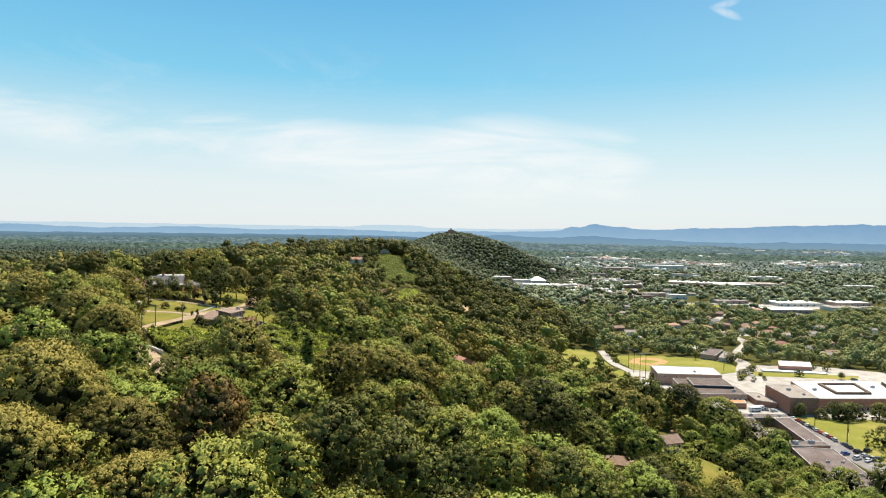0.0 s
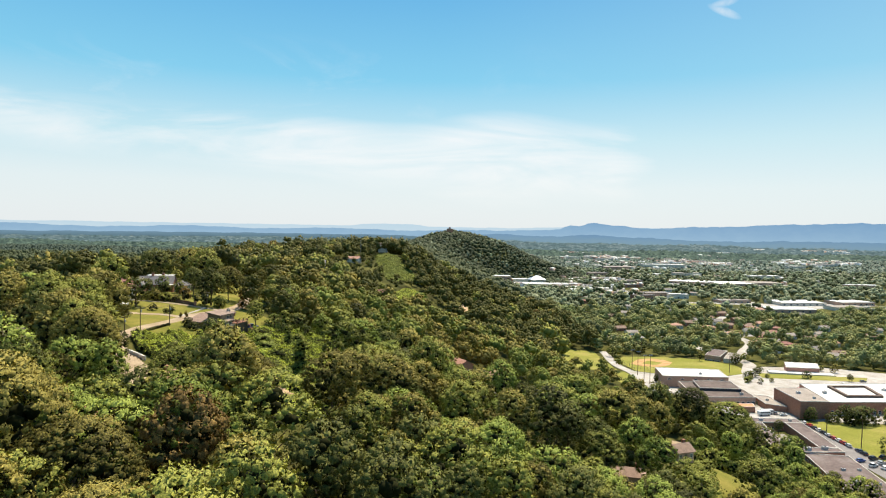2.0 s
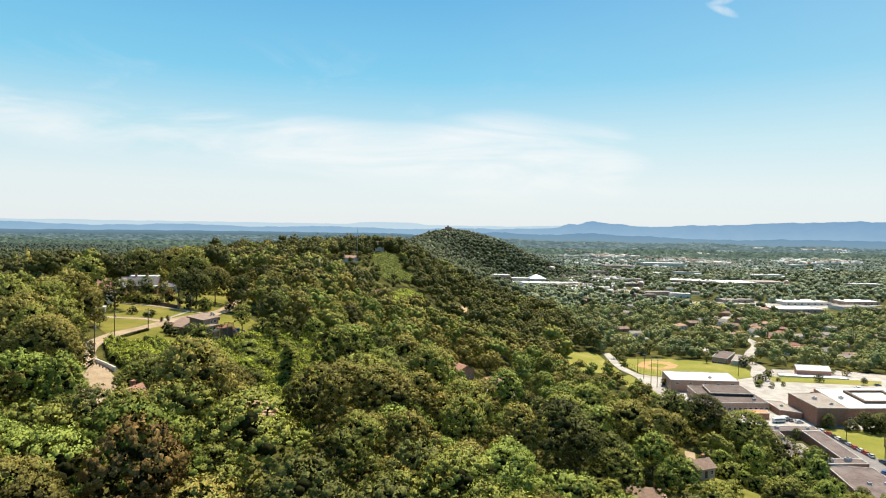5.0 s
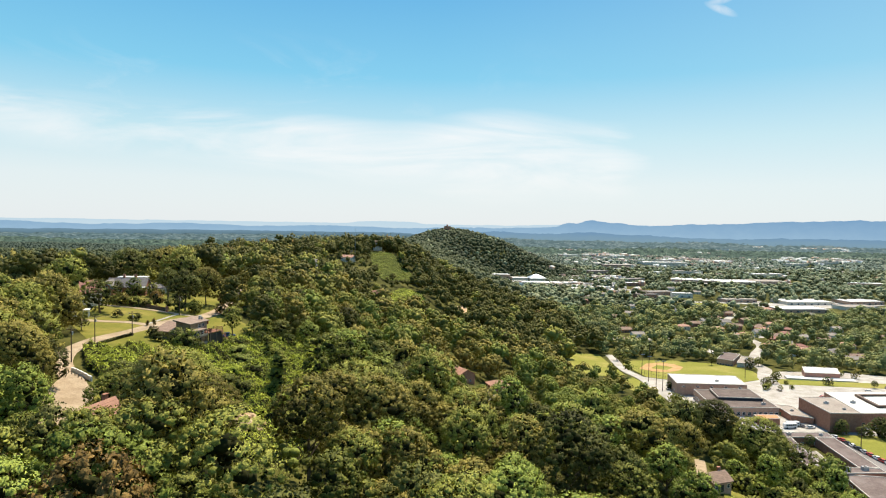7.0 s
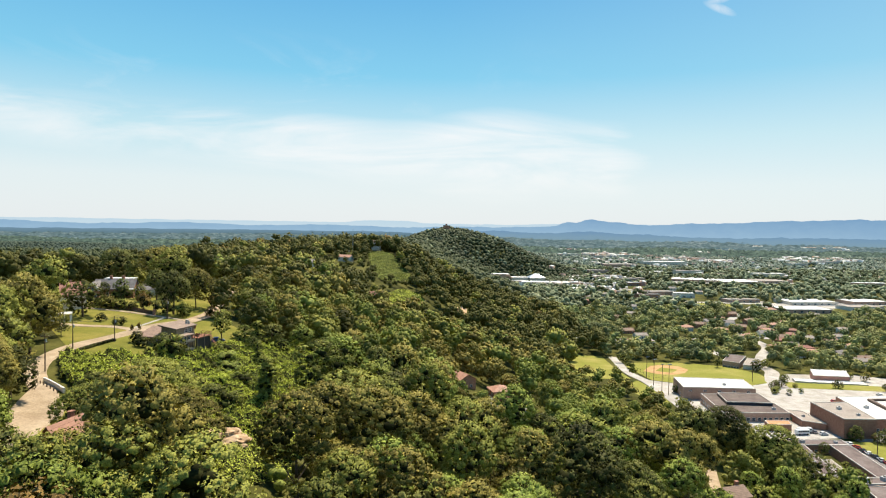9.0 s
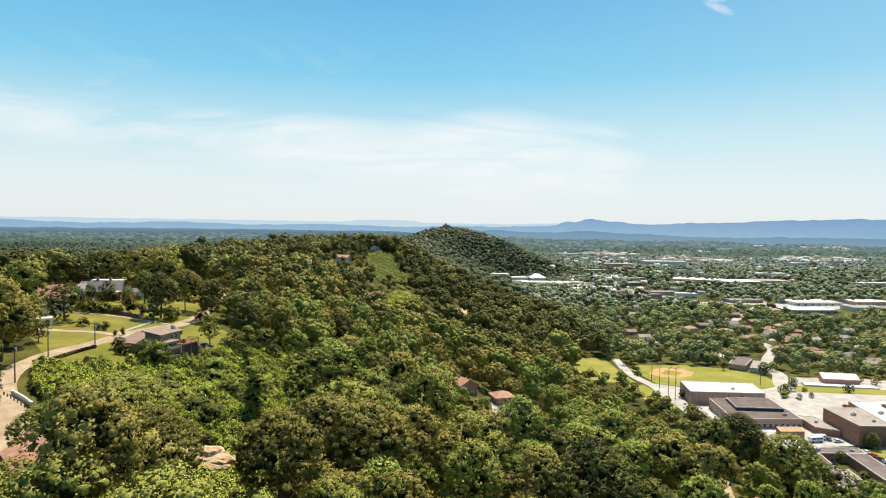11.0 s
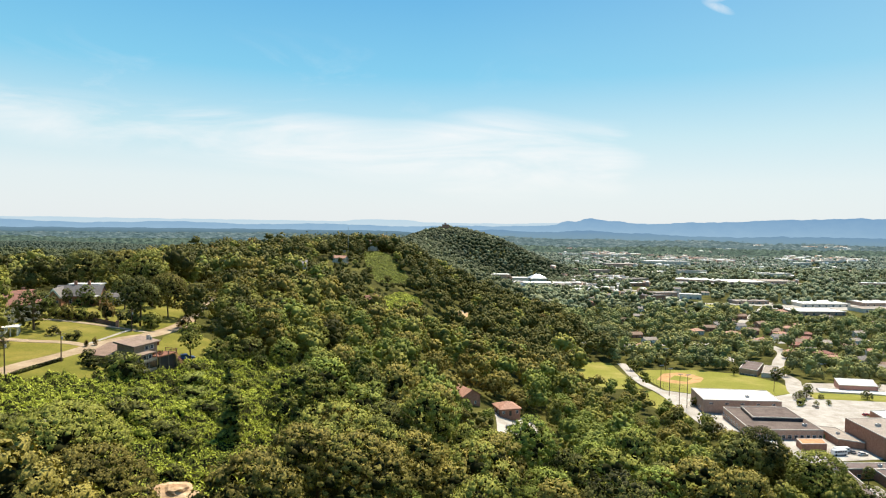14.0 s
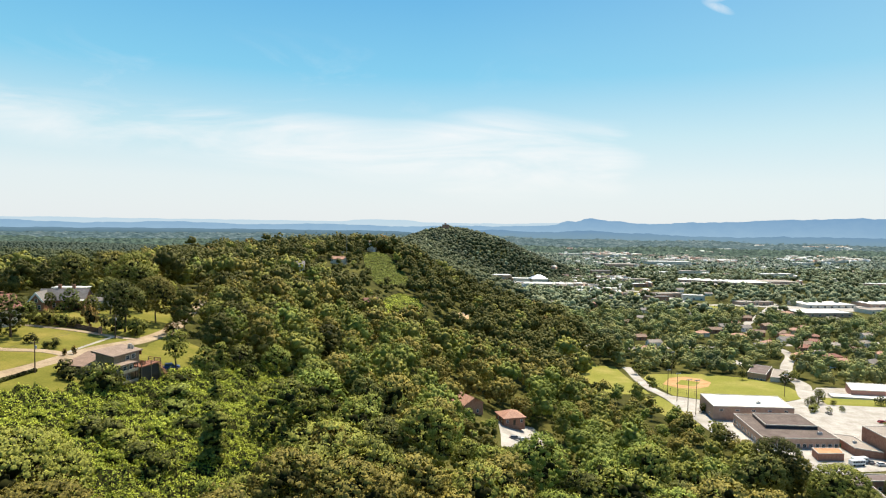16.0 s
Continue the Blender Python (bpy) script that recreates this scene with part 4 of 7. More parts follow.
def vine_blanket(name, poly, label, density, size, height=1.2, leaves=None):
    """A sheet of creeper over hidden shrubs: many leaves over a lumpy body painted as dark shade."""
    xs, ys = [p[0] for p in poly], [p[1] for p in poly]
    n = int((max(xs) - min(xs)) * (max(ys) - min(ys)) * density)
    x, y = rng.uniform(min(xs), max(xs), n), rng.uniform(min(ys), max(ys), n)
    ok = inside(poly, x, y)
    x, y = x[ok], y[ok]
    top = lambda a, b: land(a, b) + 0.12 + np.maximum(height + lump(a, b) * height * 0.85, 0)
    z = top(x, y)
    e = 0.3
    nrm = np.stack([-(top(x + e, y) - z) / e, -(top(x, y + e) - z) / e, np.ones(len(x))], -1)
    nrm /= np.linalg.norm(nrm, axis=1)[:, None]
    V, F = leaf_cloud(np.stack([x, y, z + rng.uniform(-0.25, 0.35, len(x))], -1), nrm, size, rng)
    cell = 0.6 if size < 0.5 else 1.6
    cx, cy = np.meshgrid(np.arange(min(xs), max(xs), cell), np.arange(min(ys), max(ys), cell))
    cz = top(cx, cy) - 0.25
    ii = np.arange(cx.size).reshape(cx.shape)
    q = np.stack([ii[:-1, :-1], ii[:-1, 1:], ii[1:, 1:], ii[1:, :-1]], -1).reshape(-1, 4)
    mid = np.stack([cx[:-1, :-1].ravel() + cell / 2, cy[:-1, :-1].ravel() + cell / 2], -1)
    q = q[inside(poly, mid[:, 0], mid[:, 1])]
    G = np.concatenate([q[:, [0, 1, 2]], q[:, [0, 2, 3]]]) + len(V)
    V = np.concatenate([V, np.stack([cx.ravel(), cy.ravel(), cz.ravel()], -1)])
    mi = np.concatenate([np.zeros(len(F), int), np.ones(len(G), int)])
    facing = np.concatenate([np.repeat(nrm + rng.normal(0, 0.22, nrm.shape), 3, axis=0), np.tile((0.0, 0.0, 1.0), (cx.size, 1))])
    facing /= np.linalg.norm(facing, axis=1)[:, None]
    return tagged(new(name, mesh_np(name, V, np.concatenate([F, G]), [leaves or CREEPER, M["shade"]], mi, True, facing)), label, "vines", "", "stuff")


vine_blanket("kudzu", KUDZU, "bright green creeper blanketing the bank below the house", 22.0, 0.23, 1.1)
vine_blanket("bank_scrub", [(-62, 184.5), (-54, 176), (-47, 167), (-36, 161), (-29, 170), (-28, 190), (-31, 204), (-40, 188.5)], "rough green scrub and grass round the soil", 14.0, 0.22, 0.4)
vine_blanket("hill_kudzu", HILL_VINES, "green creeper on the ridge's open face", 6.0, 0.5, 0.6, MID_LEAF[3])
vine_blanket("knoll_scrub", KNOLL, "low bright scrub on the grassy knoll", 6.0, 0.5, 0.5)

SHRUB = [crown(110 + k, 2.0, 3.0, 6, 34, 18, 0.20, 0.55, 0.6, 0.3, 0.36, 0, 0.5) for k in range(4)]
SHRUB_MESH = {}


def shrub(x, y, h, s=1.0, label="rounded green shrub on the lawn", tall=1.0, name="shrub", up=0.0):
    k = int(rng.integers(0, 4))
    if (k, h) not in SHRUB_MESH:
        V, F, m, N = SHRUB[k]
        SHRUB_MESH[k, h] = mesh_np("foliage", V, F, [LEAF[h], M["shade"]], m, True, N)
    t = thing(name, label, "shrub", (x, y, float(land(x, y)) - 0.15 * s), rng.uniform(0, 360), "garden shrubs")
    share("foliage", SHRUB_MESH[k, h], t, Matrix.Translation((0, 0, up)) @ Matrix.Diagonal((s, s, s * tall, 1)))
    bm = bmesh.new()
    tube(bm, (0, 0, -0.2), (0, 0, 1.2 * s * tall + up), 0.09 * s, 0.05 * s, 6)
    part("stem", bm, M["bark"], t)
    return t


# creeper-hung shrubs and small trees in the vines; dark-leaved ones stand for shaded holes
gx2, gy2 = (rng.uniform(-104, -36, 900), rng.uniform(184, 296, 900))
ok = inside(KUDZU, gx2, gy2)
gx2, gy2 = gx2[ok][:190], gy2[ok][:190]
MOUND = [crown(120 + k, 2.0, 2.6, 5, 26, 16, 0.25, 0.6, 0.6, 0.3, 0.36, 0, 0.5) for k in range(4)]
wood("kudzu_mounds", MOUND, gx2, gy2, rng.triangular(0.3, 0.45, 1.1, len(gx2)) * np.where(gx2 < -84, 0.45, 1.0), np.where(rng.uniform(0, 1, len(gx2)) < 0.68, 5, np.where(rng.uniform(0, 1, len(gx2)) < 0.3, 1, 2)), "shrubs and saplings smothered in creeper, dark ones standing for its shaded holes", 0.1, [*LEAF[:5], CREEPER])


def vine_tower(x, y, h, r):
    """A dead trunk hung with creeper from top to foot."""
    z = float(land(x, y))
    t = thing("vine_covered_snag", "dead tree trunk wholly hung with dark creeper", "tree", (x, y, z), 0, "vine towers")
    vs, fs, base = [], [], 0
    n = int(h / 1.1)
    for k in range(n):
        V, F, m, N = SHRUB[k % 4]
        s = r / 2.0 * (0.72 + 0.3 * math.sin(k * 1.9 + h) + 0.25 * (1 - k / n))
        vs.append(V * (s, s, s * 0.8) + (rng.uniform(-0.6, 0.6), rng.uniform(-0.6, 0.6), k * 1.1))
        fs.append(F + base)
        base += len(V)
    me = mesh_np("creeper", np.concatenate(vs), np.concatenate(fs), [LEAF[1], M["shade"]], np.concatenate([SHRUB[k % 4][2] for k in range(n)]), True, np.concatenate([SHRUB[k % 4][3] for k in range(n)]))
    share("creeper", me, t)
    bm = bmesh.new()
    tube(bm, (0, 0, -0.5), (0, 0, h), 0.35, 0.2, 8)
    part("trunk", bm, M["bark"], t)


vine_tower(-44, 208, 12.5, 2.4)
vine_tower(-57, 246, 9.0, 1.6)
vine_tower(-36, 232, 11.0, 1.6)
vine_tower(-66, 276, 9.0, 1.8)

# ---- trees and shrubs that stand by themselves ----
for x, y, k, h, s, st, label in (
        (-55.5, 168, 6, 1, 0.88, 0.08, "huge spreading green oak above the bank"),
        (-47.5, 159, 6, 0, 0.85, 0.08, "huge spreading olive-green oak above the bank"),
        (-64, 165, 6, 1, 0.66, 0.1, "big spreading green oak above the bank"),
        (-55, 139, 2, 0, 0.9, 0.3, "broad olive-green oak at the foot of the lane"),
        (-70.5, 178, 1, 2, 0.8, 0.12, "dark narrow cedar beside the lane's bend"),
        (-40, 108.5, 4, 4, 1.5, 0.12, "tall tree with russet-brown late-summer leaves"),
        (-29.3, 102, 0, 0, 1.3, 0.35, "pale olive oak beside a russet tree"),
        (-30.8, 125.6, 5, 1, 1.4, 0.4, "tall green oak on the upper slope"),
        (-56, 128, 1, 2, 1.15, 0.2, "dark dense tree on the upper slope"),
        (-62, 118, 3, 1, 1.2, 0.2, "green tree on the upper slope"),
        (-49, 95, 6, 0, 0.98, 0.12, "huge olive-green oak high on the slope"),
        (-63, 97, 6, 0, 1.08, 0.16, "huge olive-green oak high on the slope"),
        (-39, 80, 6, 0, 0.9, 0.15, "big olive-green oak high on the slope"),
        (-55, 78, 6, 0, 0.95, 0.15, "big olive-green oak high on the slope"),
        (-74, 149, 4, 3, 1.15, 0.14, "yellow-green tree below the lane's bend"),
        (-80, 146, 0, 3, 1.15, 0.14, "yellow-green tree below the lane's bend"),
        (-68, 141, 3, 3, 0.85, 0.12, "olive tree below the lane's bend"),
        (-62, 137, 2, 1, 0.8, 0.12, "green tree below the lane's bend"),
        (-90.5, 182, 0, 2, 0.92, 0.15, "dark oak overhanging the lane's bend"),
        (-99.5, 193, 2, 0, 0.95, 0.12, "olive oak beside the lane's bend"),
        (-131, 282, 0, 2, 1.25, 0.03, "dark glossy magnolia beside the white house"),
        (-124, 327, 1, 2, 1.0, 0.2, "dark tree at the corner of the brick house"),
        (-132, 329, 3, 1, 0.6, 0.1, "small green tree before the brick house"),
        (-105.5, 300, 1, 2, 1.25, 0.12, "dense dark tree at the edge of the lawn"),
        (-104.5, 321, 6, 0, 0.80, 0.2, "spreading olive oak beside the lane"),
        (-93, 318, 3, 1, 0.75, 0.2, "green tree beside the lane"),
        (-94, 338, 0, 0, 0.8, 0.2, "olive tree beside the lane"),
        (-115, 352, 2, 1, 0.9, 0.2, "green tree beside the lane"),
        (-69.5, 274, 0, 5, 0.72, 0.0, "creeper-hung tree beside the deck lawn"),
        (-64, 265, 3, 5, 0.6, 0.0, "creeper-hung tree beside the deck lawn"),
        (-62, 283, 2, 2, 0.8, 0.05, "dark creeper-hung tree on the bank"),
        (-52, 287, 1, 5, 0.9, 0.05, "creeper-hung tree on the bank"),
        (-56, 272, 2, 5, 0.55, 0.0, "creeper-hung tree on the bank"),
        (-75.5, 268, 3, 1, 0.75, 0.5, "slim tree with an open crown behind the deck"),
        (-119.5, 249, 3, 2, 0.48, 0.2, "small dark ornamental tree on the lawn"),
        (-128, 352, 5, 1, 1.35, 0.45, "tall oak behind the brick house"),
        (-140, 362, 0, 0, 1.45, 0.45, "tall oak behind the brick house"),
        (-156, 358, 2, 2, 1.4, 0.45, "tall dark oak behind the brick house"),
        (-141, 330.5, 3, 3, 0.62, 0.3, "small pale-leaved tree before the brick house"),
        (-147, 327.5, 4, 1, 0.5, 0.3, "small tree before the brick house"),
        (-119, 340, 4, 1, 1.2, 0.4, "oak at the corner of the brick house's lawn"),
        (-112, 222, 0, 0, 1.3, 0.42, "large oak beside the lane"),
        (-114, 208, 5, 1, 1.3, 0.42, "large oak beside the lane"),
        (-104, 186, 2, 0, 1.25, 0.42, "broad oak beside the lane's bend"),
        (-96, 176, 3, 1, 1.15, 0.42, "green oak beside the lane's bend"),
        (-88, 168, 6, 0, 0.78, 0.45, "large spreading oak over the lane"),
        (-97, 186, 1, 1, 0.95, 0.3, "green oak beside the lane's bend"),
        (-93, 178, 4, 0, 0.9, 0.25, "olive oak beside the lane's bend"),
        (-102, 198, 0, 2, 1.0, 0.3, "dark oak beside the lane's bend"),
        (-80.5, 158, 3, 3, 0.8, 0.1, "young green tree at the lane's edge"),
        (-77.5, 153, 2, 3, 0.8, 0.12, "young olive tree at the lane's edge"),
        (-84.5, 162, 0, 3, 0.7, 0.1, "young green tree at the lane's edge"),
        (122, 312.5, 6, 2, 1.05, 0.3, "tall dark tree in front of the school"),
        (131, 300, 0, 2, 1.1, 0.15, "dark tree at the foot of the slope"),
        # added dark crowns standing for the deep shade in this gap
        (-23, 126, 1, 2, 0.62, 0.1, "low dark tree added to stand for deep shade in a gap between taller ones"),
        (-27, 129, 3, 2, 0.7, 0.1, "low dark tree added to stand for deep shade in a gap between taller ones"),
        (-20.5, 122, 0, 2, 0.6, 0.1, "low dark tree added to stand for deep shade in a gap between taller ones"),
        (138, 288, 2, 1, 1.1, 0.12, "green tree at the foot of the slope"),
        (128, 286, 6, 1, 1.12, 0.25, "huge green tree at the foot of the slope"),
        (139, 276, 5, 2, 1.12, 0.1, "dark tree beside the classroom wing"),
        (134, 318, 1, 2, 0.9, 0.1, "dark tree beside the school yard"),
        (138, 262, 0, 1, 0.9, 0.1, "green tree beside the classroom wing"),
        (132, 372, 3, 0, 0.9, -0.12, "rounded tree by the service road"),
        (117, 386, 2, 3, 0.9, -0.12, "yellow-green tree on the verge"),
        (119, 400, 0, 0, 0.85, -0.12, "rounded tree on the verge"),
        (214, 446, 3, 2, 0.62, -0.12, "small dark tree in the school yard"),
        (222, 452, 0, 2, 0.7, -0.12, "small dark tree in the school yard"),
        (196, 340.5, 4, 2, 0.75, -0.12, "dark tree against the auditorium wall"),
        (205, 337.5, 1, 2, 0.75, -0.3, "dark tree against the auditorium wall"),
        (223, 338, 2, 2, 1.1, -0.3, "dark tree beside the school hall"),
        (212, 336, 0, 2, 1.25, -0.3, "dark tree on the school lawn"),
        (218, 335, 2, 2, 1.2, -0.3, "dark tree on the school lawn"),
        (206, 288, 5, 2, 1.2, -0.3, "dark tree on the school lawn"),
        (236, 336, 3, 1, 1.0, -0.12, "tree beside the school hall"),
        (246, 340, 0, 0, 1.0, -0.12, "tree beside the school hall"),
        (235.2, 509.7, 0, 2, 0.9, -0.06, "dark green rounded tree beside the valley street"),
        (248.6, 523.6, 1, 1, 0.7, -0.06, "green rounded tree beside the valley street"),
        (234.4, 470.8, 2, 1, 0.5, -0.06, "green rounded tree beside the valley street"),
        (229.4, 449.9, 3, 2, 0.35, -0.06, "dark green rounded tree beside the valley street"),
        (224.1, 434.0, 4, 1, 0.35, -0.06, "green rounded tree beside the valley street"),
        (217.0, 434.0, 0, 1, 0.3, -0.06, "green rounded tree beside the valley street"),
        (296.1, 547.2, 1, 0, 0.9, -0.06, "olive rounded tree beside the valley street"),
        (310.2, 553.1, 2, 1, 0.8, -0.06, "green rounded tree beside the valley street"),
        (257.1, 449.7, 3, 2, 0.6, -0.06, "dark green rounded tree beside the valley street"),
        (334.3, 550.9, 4, 1, 0.8, -0.06, "green rounded tree beside the valley street"),
        (292.9, 475.3, 0, 0, 0.6, -0.06, "olive rounded tree beside the valley street"),
        (281.9, 441.5, 1, 2, 0.45, -0.06, "dark green rounded tree beside the valley street"),
        (286.3, 625.3, 2, 1, 1.0, -0.06, "green rounded tree beside the valley street"),
        (286.5, 581.3, 3, 0, 0.9, -0.06, "olive rounded tree beside the valley street"),
        (287.1, 483.4, 4, 1, 0.45, -0.06, "green rounded tree beside the valley street"),
        (341.3, 530.8, 0, 2, 0.8, -0.06, "dark green rounded tree beside the valley street"),
        (212.9, 524.9, 1, 2, 0.6, -0.06, "dark green rounded tree beside the valley street"),
        (227.8, 583.8, 2, 1, 0.9, -0.06, "green rounded tree beside the valley street"),
        (212.0, 574.9, 3, 0, 1.0, -0.06, "olive rounded tree beside the valley street"),
        (195.9, 564.0, 4, 2, 0.8, -0.06, "dark green rounded tree beside the valley street"),
        (178.4, 568.2, 0, 1, 0.9, -0.06, "green rounded tree beside the valley street"),
        (161.0, 561.3, 1, 0, 0.8, -0.06, "olive rounded tree beside the valley street"),
        (145.3, 539.5, 2, 1, 0.8, -0.06, "green rounded tree beside the valley street"),
        (166, 316.5, 4, 2, 0.5, 0.2, "dark small tree in the planted court")):
    tree(x, y, k, h, s, 0, "tree", label, st)
for x, y, h, s, tall, label in (
        (-120.6, 275, 2, 0.95, 1.0, "rounded dark shrub on the lawn"),
        (-113.2, 270.6, 2, 0.7, 1.0, "spreading dark crape tree on the lawn"),
        (-111.2, 271.4, 2, 0.8, 1.1, "spreading dark crape tree on the lawn"),
        (-95.3, 249.0, 2, 1.3, 0.8, "dark clipped shrub against the house"),
        (-91.8, 244.2, 2, 1.15, 0.85, "dark clipped shrub against the house"),
        (-84.6, 242.0, 2, 1.7, 1.15, "large dark shrub against the house"),
        (-82.0, 241.2, 1, 1.9, 1.15, "large green shrub against the house"),
        (-79.6, 241.6, 2, 1.6, 1.1, "large dark shrub against the house"),
        (-101.4, 302, 1, 1.8, 0.8, "low spreading green tree beside the lane"),
        (-115, 315, 2, 1.2, 1.4, "dark shrub on the upper lawn"),
        (-99.5, 330, 4, 1.5, 1.1, "red-brown shrub beside the lane"),
        (-93, 307, 4, 1.2, 1.1, "red-brown shrub beside the lane"),
        (-69, 212, 2, 1.7, 0.9, "dark shrub rising from the creeper"),
        (-66, 213.5, 2, 1.5, 0.9, "dark shrub rising from the creeper"),
        (-61, 209, 1, 1.6, 0.8, "dark shrub rising from the creeper"),
        (-56, 204, 2, 1.6, 0.8, "dark shrub rising from the creeper"),
        (-51, 199, 1, 1.7, 0.9, "dark shrub rising from the creeper"),
        (-72, 226, 5, 1.8, 0.7, "rounded mound of creeper on the bank"),
        (-62, 234, 5, 2.0, 0.7, "rounded mound of creeper on the bank"),
        (-55, 224, 5, 1.8, 0.7, "rounded mound of creeper on the bank"),
        (-66, 246, 5, 2.0, 0.7, "rounded mound of creeper on the bank"),
        (-70, 257, 1, 1.8, 0.7, "rounded mound of creeper on the bank"),
        (-135, 301.5, 1, 1.3, 1.0, "green shrub along the dark fence"),
        (-130.5, 299.8, 0, 1.6, 1.0, "green shrub along the dark fence"),
        (-126, 299.5, 1, 1.3, 1.1, "green shrub along the dark fence"),
        (-121.5, 299.2, 0, 1.1, 1.0, "green shrub along the dark fence"),
        (-118, 301.5, 4, 1.3, 1.6, "russet shrub along the dark fence"),
        (-113, 301.2, 2, 0.8, 1.6, "dark upright shrub at the fence's end"),
        (-153, 325, 3, 1.4, 0.9, "yellow-green shrub before the brick house"),
        (-143, 328, 1, 1.1, 1.0, "green shrub before the brick house"),
        (-139, 329, 2, 1.3, 1.2, "dark shrub before the brick house"),
        (-134, 332, 2, 1.2, 0.9, "dark rounded shrub before the brick house"),
        (-130, 334, 2, 1.0, 0.9, "dark rounded shrub before the brick house"),
        (-100.5, 297, 1, 1.5, 1.2, "green shrub where the lane climbs"),
        (-106.5, 296, 2, 1.3, 1.3, "dark shrub at the lawn's edge"),
        (-104.5, 264.3, 4, 0.35, 2.0, "small russet shrub at the driveway's mouth"),
        (-103.2, 266.6, 4, 0.4, 2.0, "small russet shrub at the driveway's mouth"),
        (171, 300, 2, 1.1, 0.8, "green shrub in the planted court"),
        (168, 305, 1, 1.0, 0.8, "green shrub in the planted court"),
        (206, 432, 1, 1.3, 0.9, "rounded shrub in the school yard"),
        (210, 436, 1, 1.3, 0.9, "rounded shrub in the school yard"),
        (229, 402, 1, 1.8, 0.7, "low shrub bed on the concrete yard"),
        (234, 403, 1, 1.8, 0.7, "low shrub bed on the concrete yard"),
        (185.5, 436, 1, 1.2, 1.0, "shrub beside the gymnasium"),
        (144.5, 428, 2, 1.3, 1.2, "dark shrub beside the gymnasium"),
        (156, 412.5, 2, 0.9, 1.0, "dark shrub before the gymnasium"),
        (171, 411.5, 2, 0.9, 1.0, "dark shrub before the gymnasium")):
    shrub(x, y, h, s, label, tall)


def hedge(pts, w, h, label):
    t = thing("hedge", label, "hedge", (0, 0, 0))
    line = np.array(curve_through(pts, 0.5))
    n = len(line) * 26
    k = rng.integers(0, len(line), n)
    a = rng.uniform(-0.6, math.pi + 0.6, n)
    zz = land(line[k, 0], line[k, 1])
    p = np.stack([line[k, 0] + np.cos(a) * w / 2, line[k, 1] + rng.uniform(-0.3, 0.3, n), zz + h * 0.45 + np.sin(a) * h * 0.55], -1)
    nn = np.stack([np.cos(a), np.zeros(n), np.sin(a)], -1)
    V, F = leaf_cloud(p, nn, 0.32, rng)
    share("foliage", mesh_np("foliage", V, F, [LEAF[2]]), t)
    bm = bmesh.new()
    for q, r in zip(line[:-1], line[1:]):
        tube(bm, (*q, float(land(*q)) + h * 0.4), (*r, float(land(*r)) + h * 0.4), h * 0.42, h * 0.42, 6)
    # dark core painted as the shade within the hedge
    part("inner_shade_core", bm, M["shade"], t)


hedge([(-103.2, 227.5), (-102.9, 236), (-101.9, 247)], 0.9, 0.9, "low dark hedge along the lane")

# ---- buildings: tools ----
def ring(bm, outer, inner, z0, z1):
    n = len(outer)
    o0, o1 = [bm.verts.new((*p, z0)) for p in outer], [bm.verts.new((*p, z1)) for p in outer]
    i0, i1 = [bm.verts.new((*p, z0)) for p in inner], [bm.verts.new((*p, z1)) for p in inner]
    for k in range(n):
        j = (k + 1) % n
        for a in ((o0[k], o0[j], o1[j], o1[k]), (i0[j], i0[k], i1[k], i1[j]), (o1[k], o1[j], i1[j], i1[k]), (o0[j], o0[k], i0[k], i0[j])):
            bm.faces.new(a)
    return bm


def inset(outline, d):
    """The outline drawn in by d; outline runs anticlockwise."""
    n, out = len(outline), []
    for k in range(n):
        p, a, b = Vector(outline[k]), Vector(outline[k - 1]), Vector(outline[(k + 1) % n])
        u, v = (p - a).normalized(), (b - p).normalized()
        nu, nv = Vector((-u.y, u.x)), Vector((-v.y, v.x))
        m = (nu + nv) / max(0.3, 1 + nu.dot(nv))
        out.append(tuple(p + m * d))
    return out


WINDOW_MESH = {}


def window_meshes(w, h):
    key = (round(w, 2), round(h, 2))
    if key not in WINDOW_MESH:
        f = boxes((-w / 2, w / 2, -0.05, 0.05, 0, 0.09), (-w / 2, w / 2, -0.05, 0.05, h - 0.09, h), (-w / 2, -w / 2 + 0.09, -0.05, 0.05, 0.09, h - 0.09),
                  (w / 2 - 0.09, w / 2, -0.05, 0.05, 0.09, h - 0.09), (-w / 2 + 0.09, w / 2 - 0.09, -0.03, 0.03, h * 0.5 - 0.03, h * 0.5 + 0.03))
        fm = bpy.data.meshes.new("window_frame")
        f.to_mesh(fm)
        f.free()
        fm.materials.append(M["trim"])
        p = boxes((-w / 2 + 0.09, w / 2 - 0.09, -0.02, 0.02, 0.09, h - 0.09))
        pm = bpy.data.meshes.new("pane")
        p.to_mesh(pm)
        p.free()
        pm.materials.append(M["glass"])
        WINDOW_MESH[key] = (fm, pm)
    return WINDOW_MESH[key]


def window(parent, x, y, z, face, w=1.0, h=1.4):
    """A framed window set in a wall; face: degrees that its outside is turned from -y."""
    fm, pm = window_meshes(w, h)
    f = share("window", fm, parent, pose(x, y, z, 0, 0, face))
    share("pane", pm, f, pose(0, 0, 0))
    return f


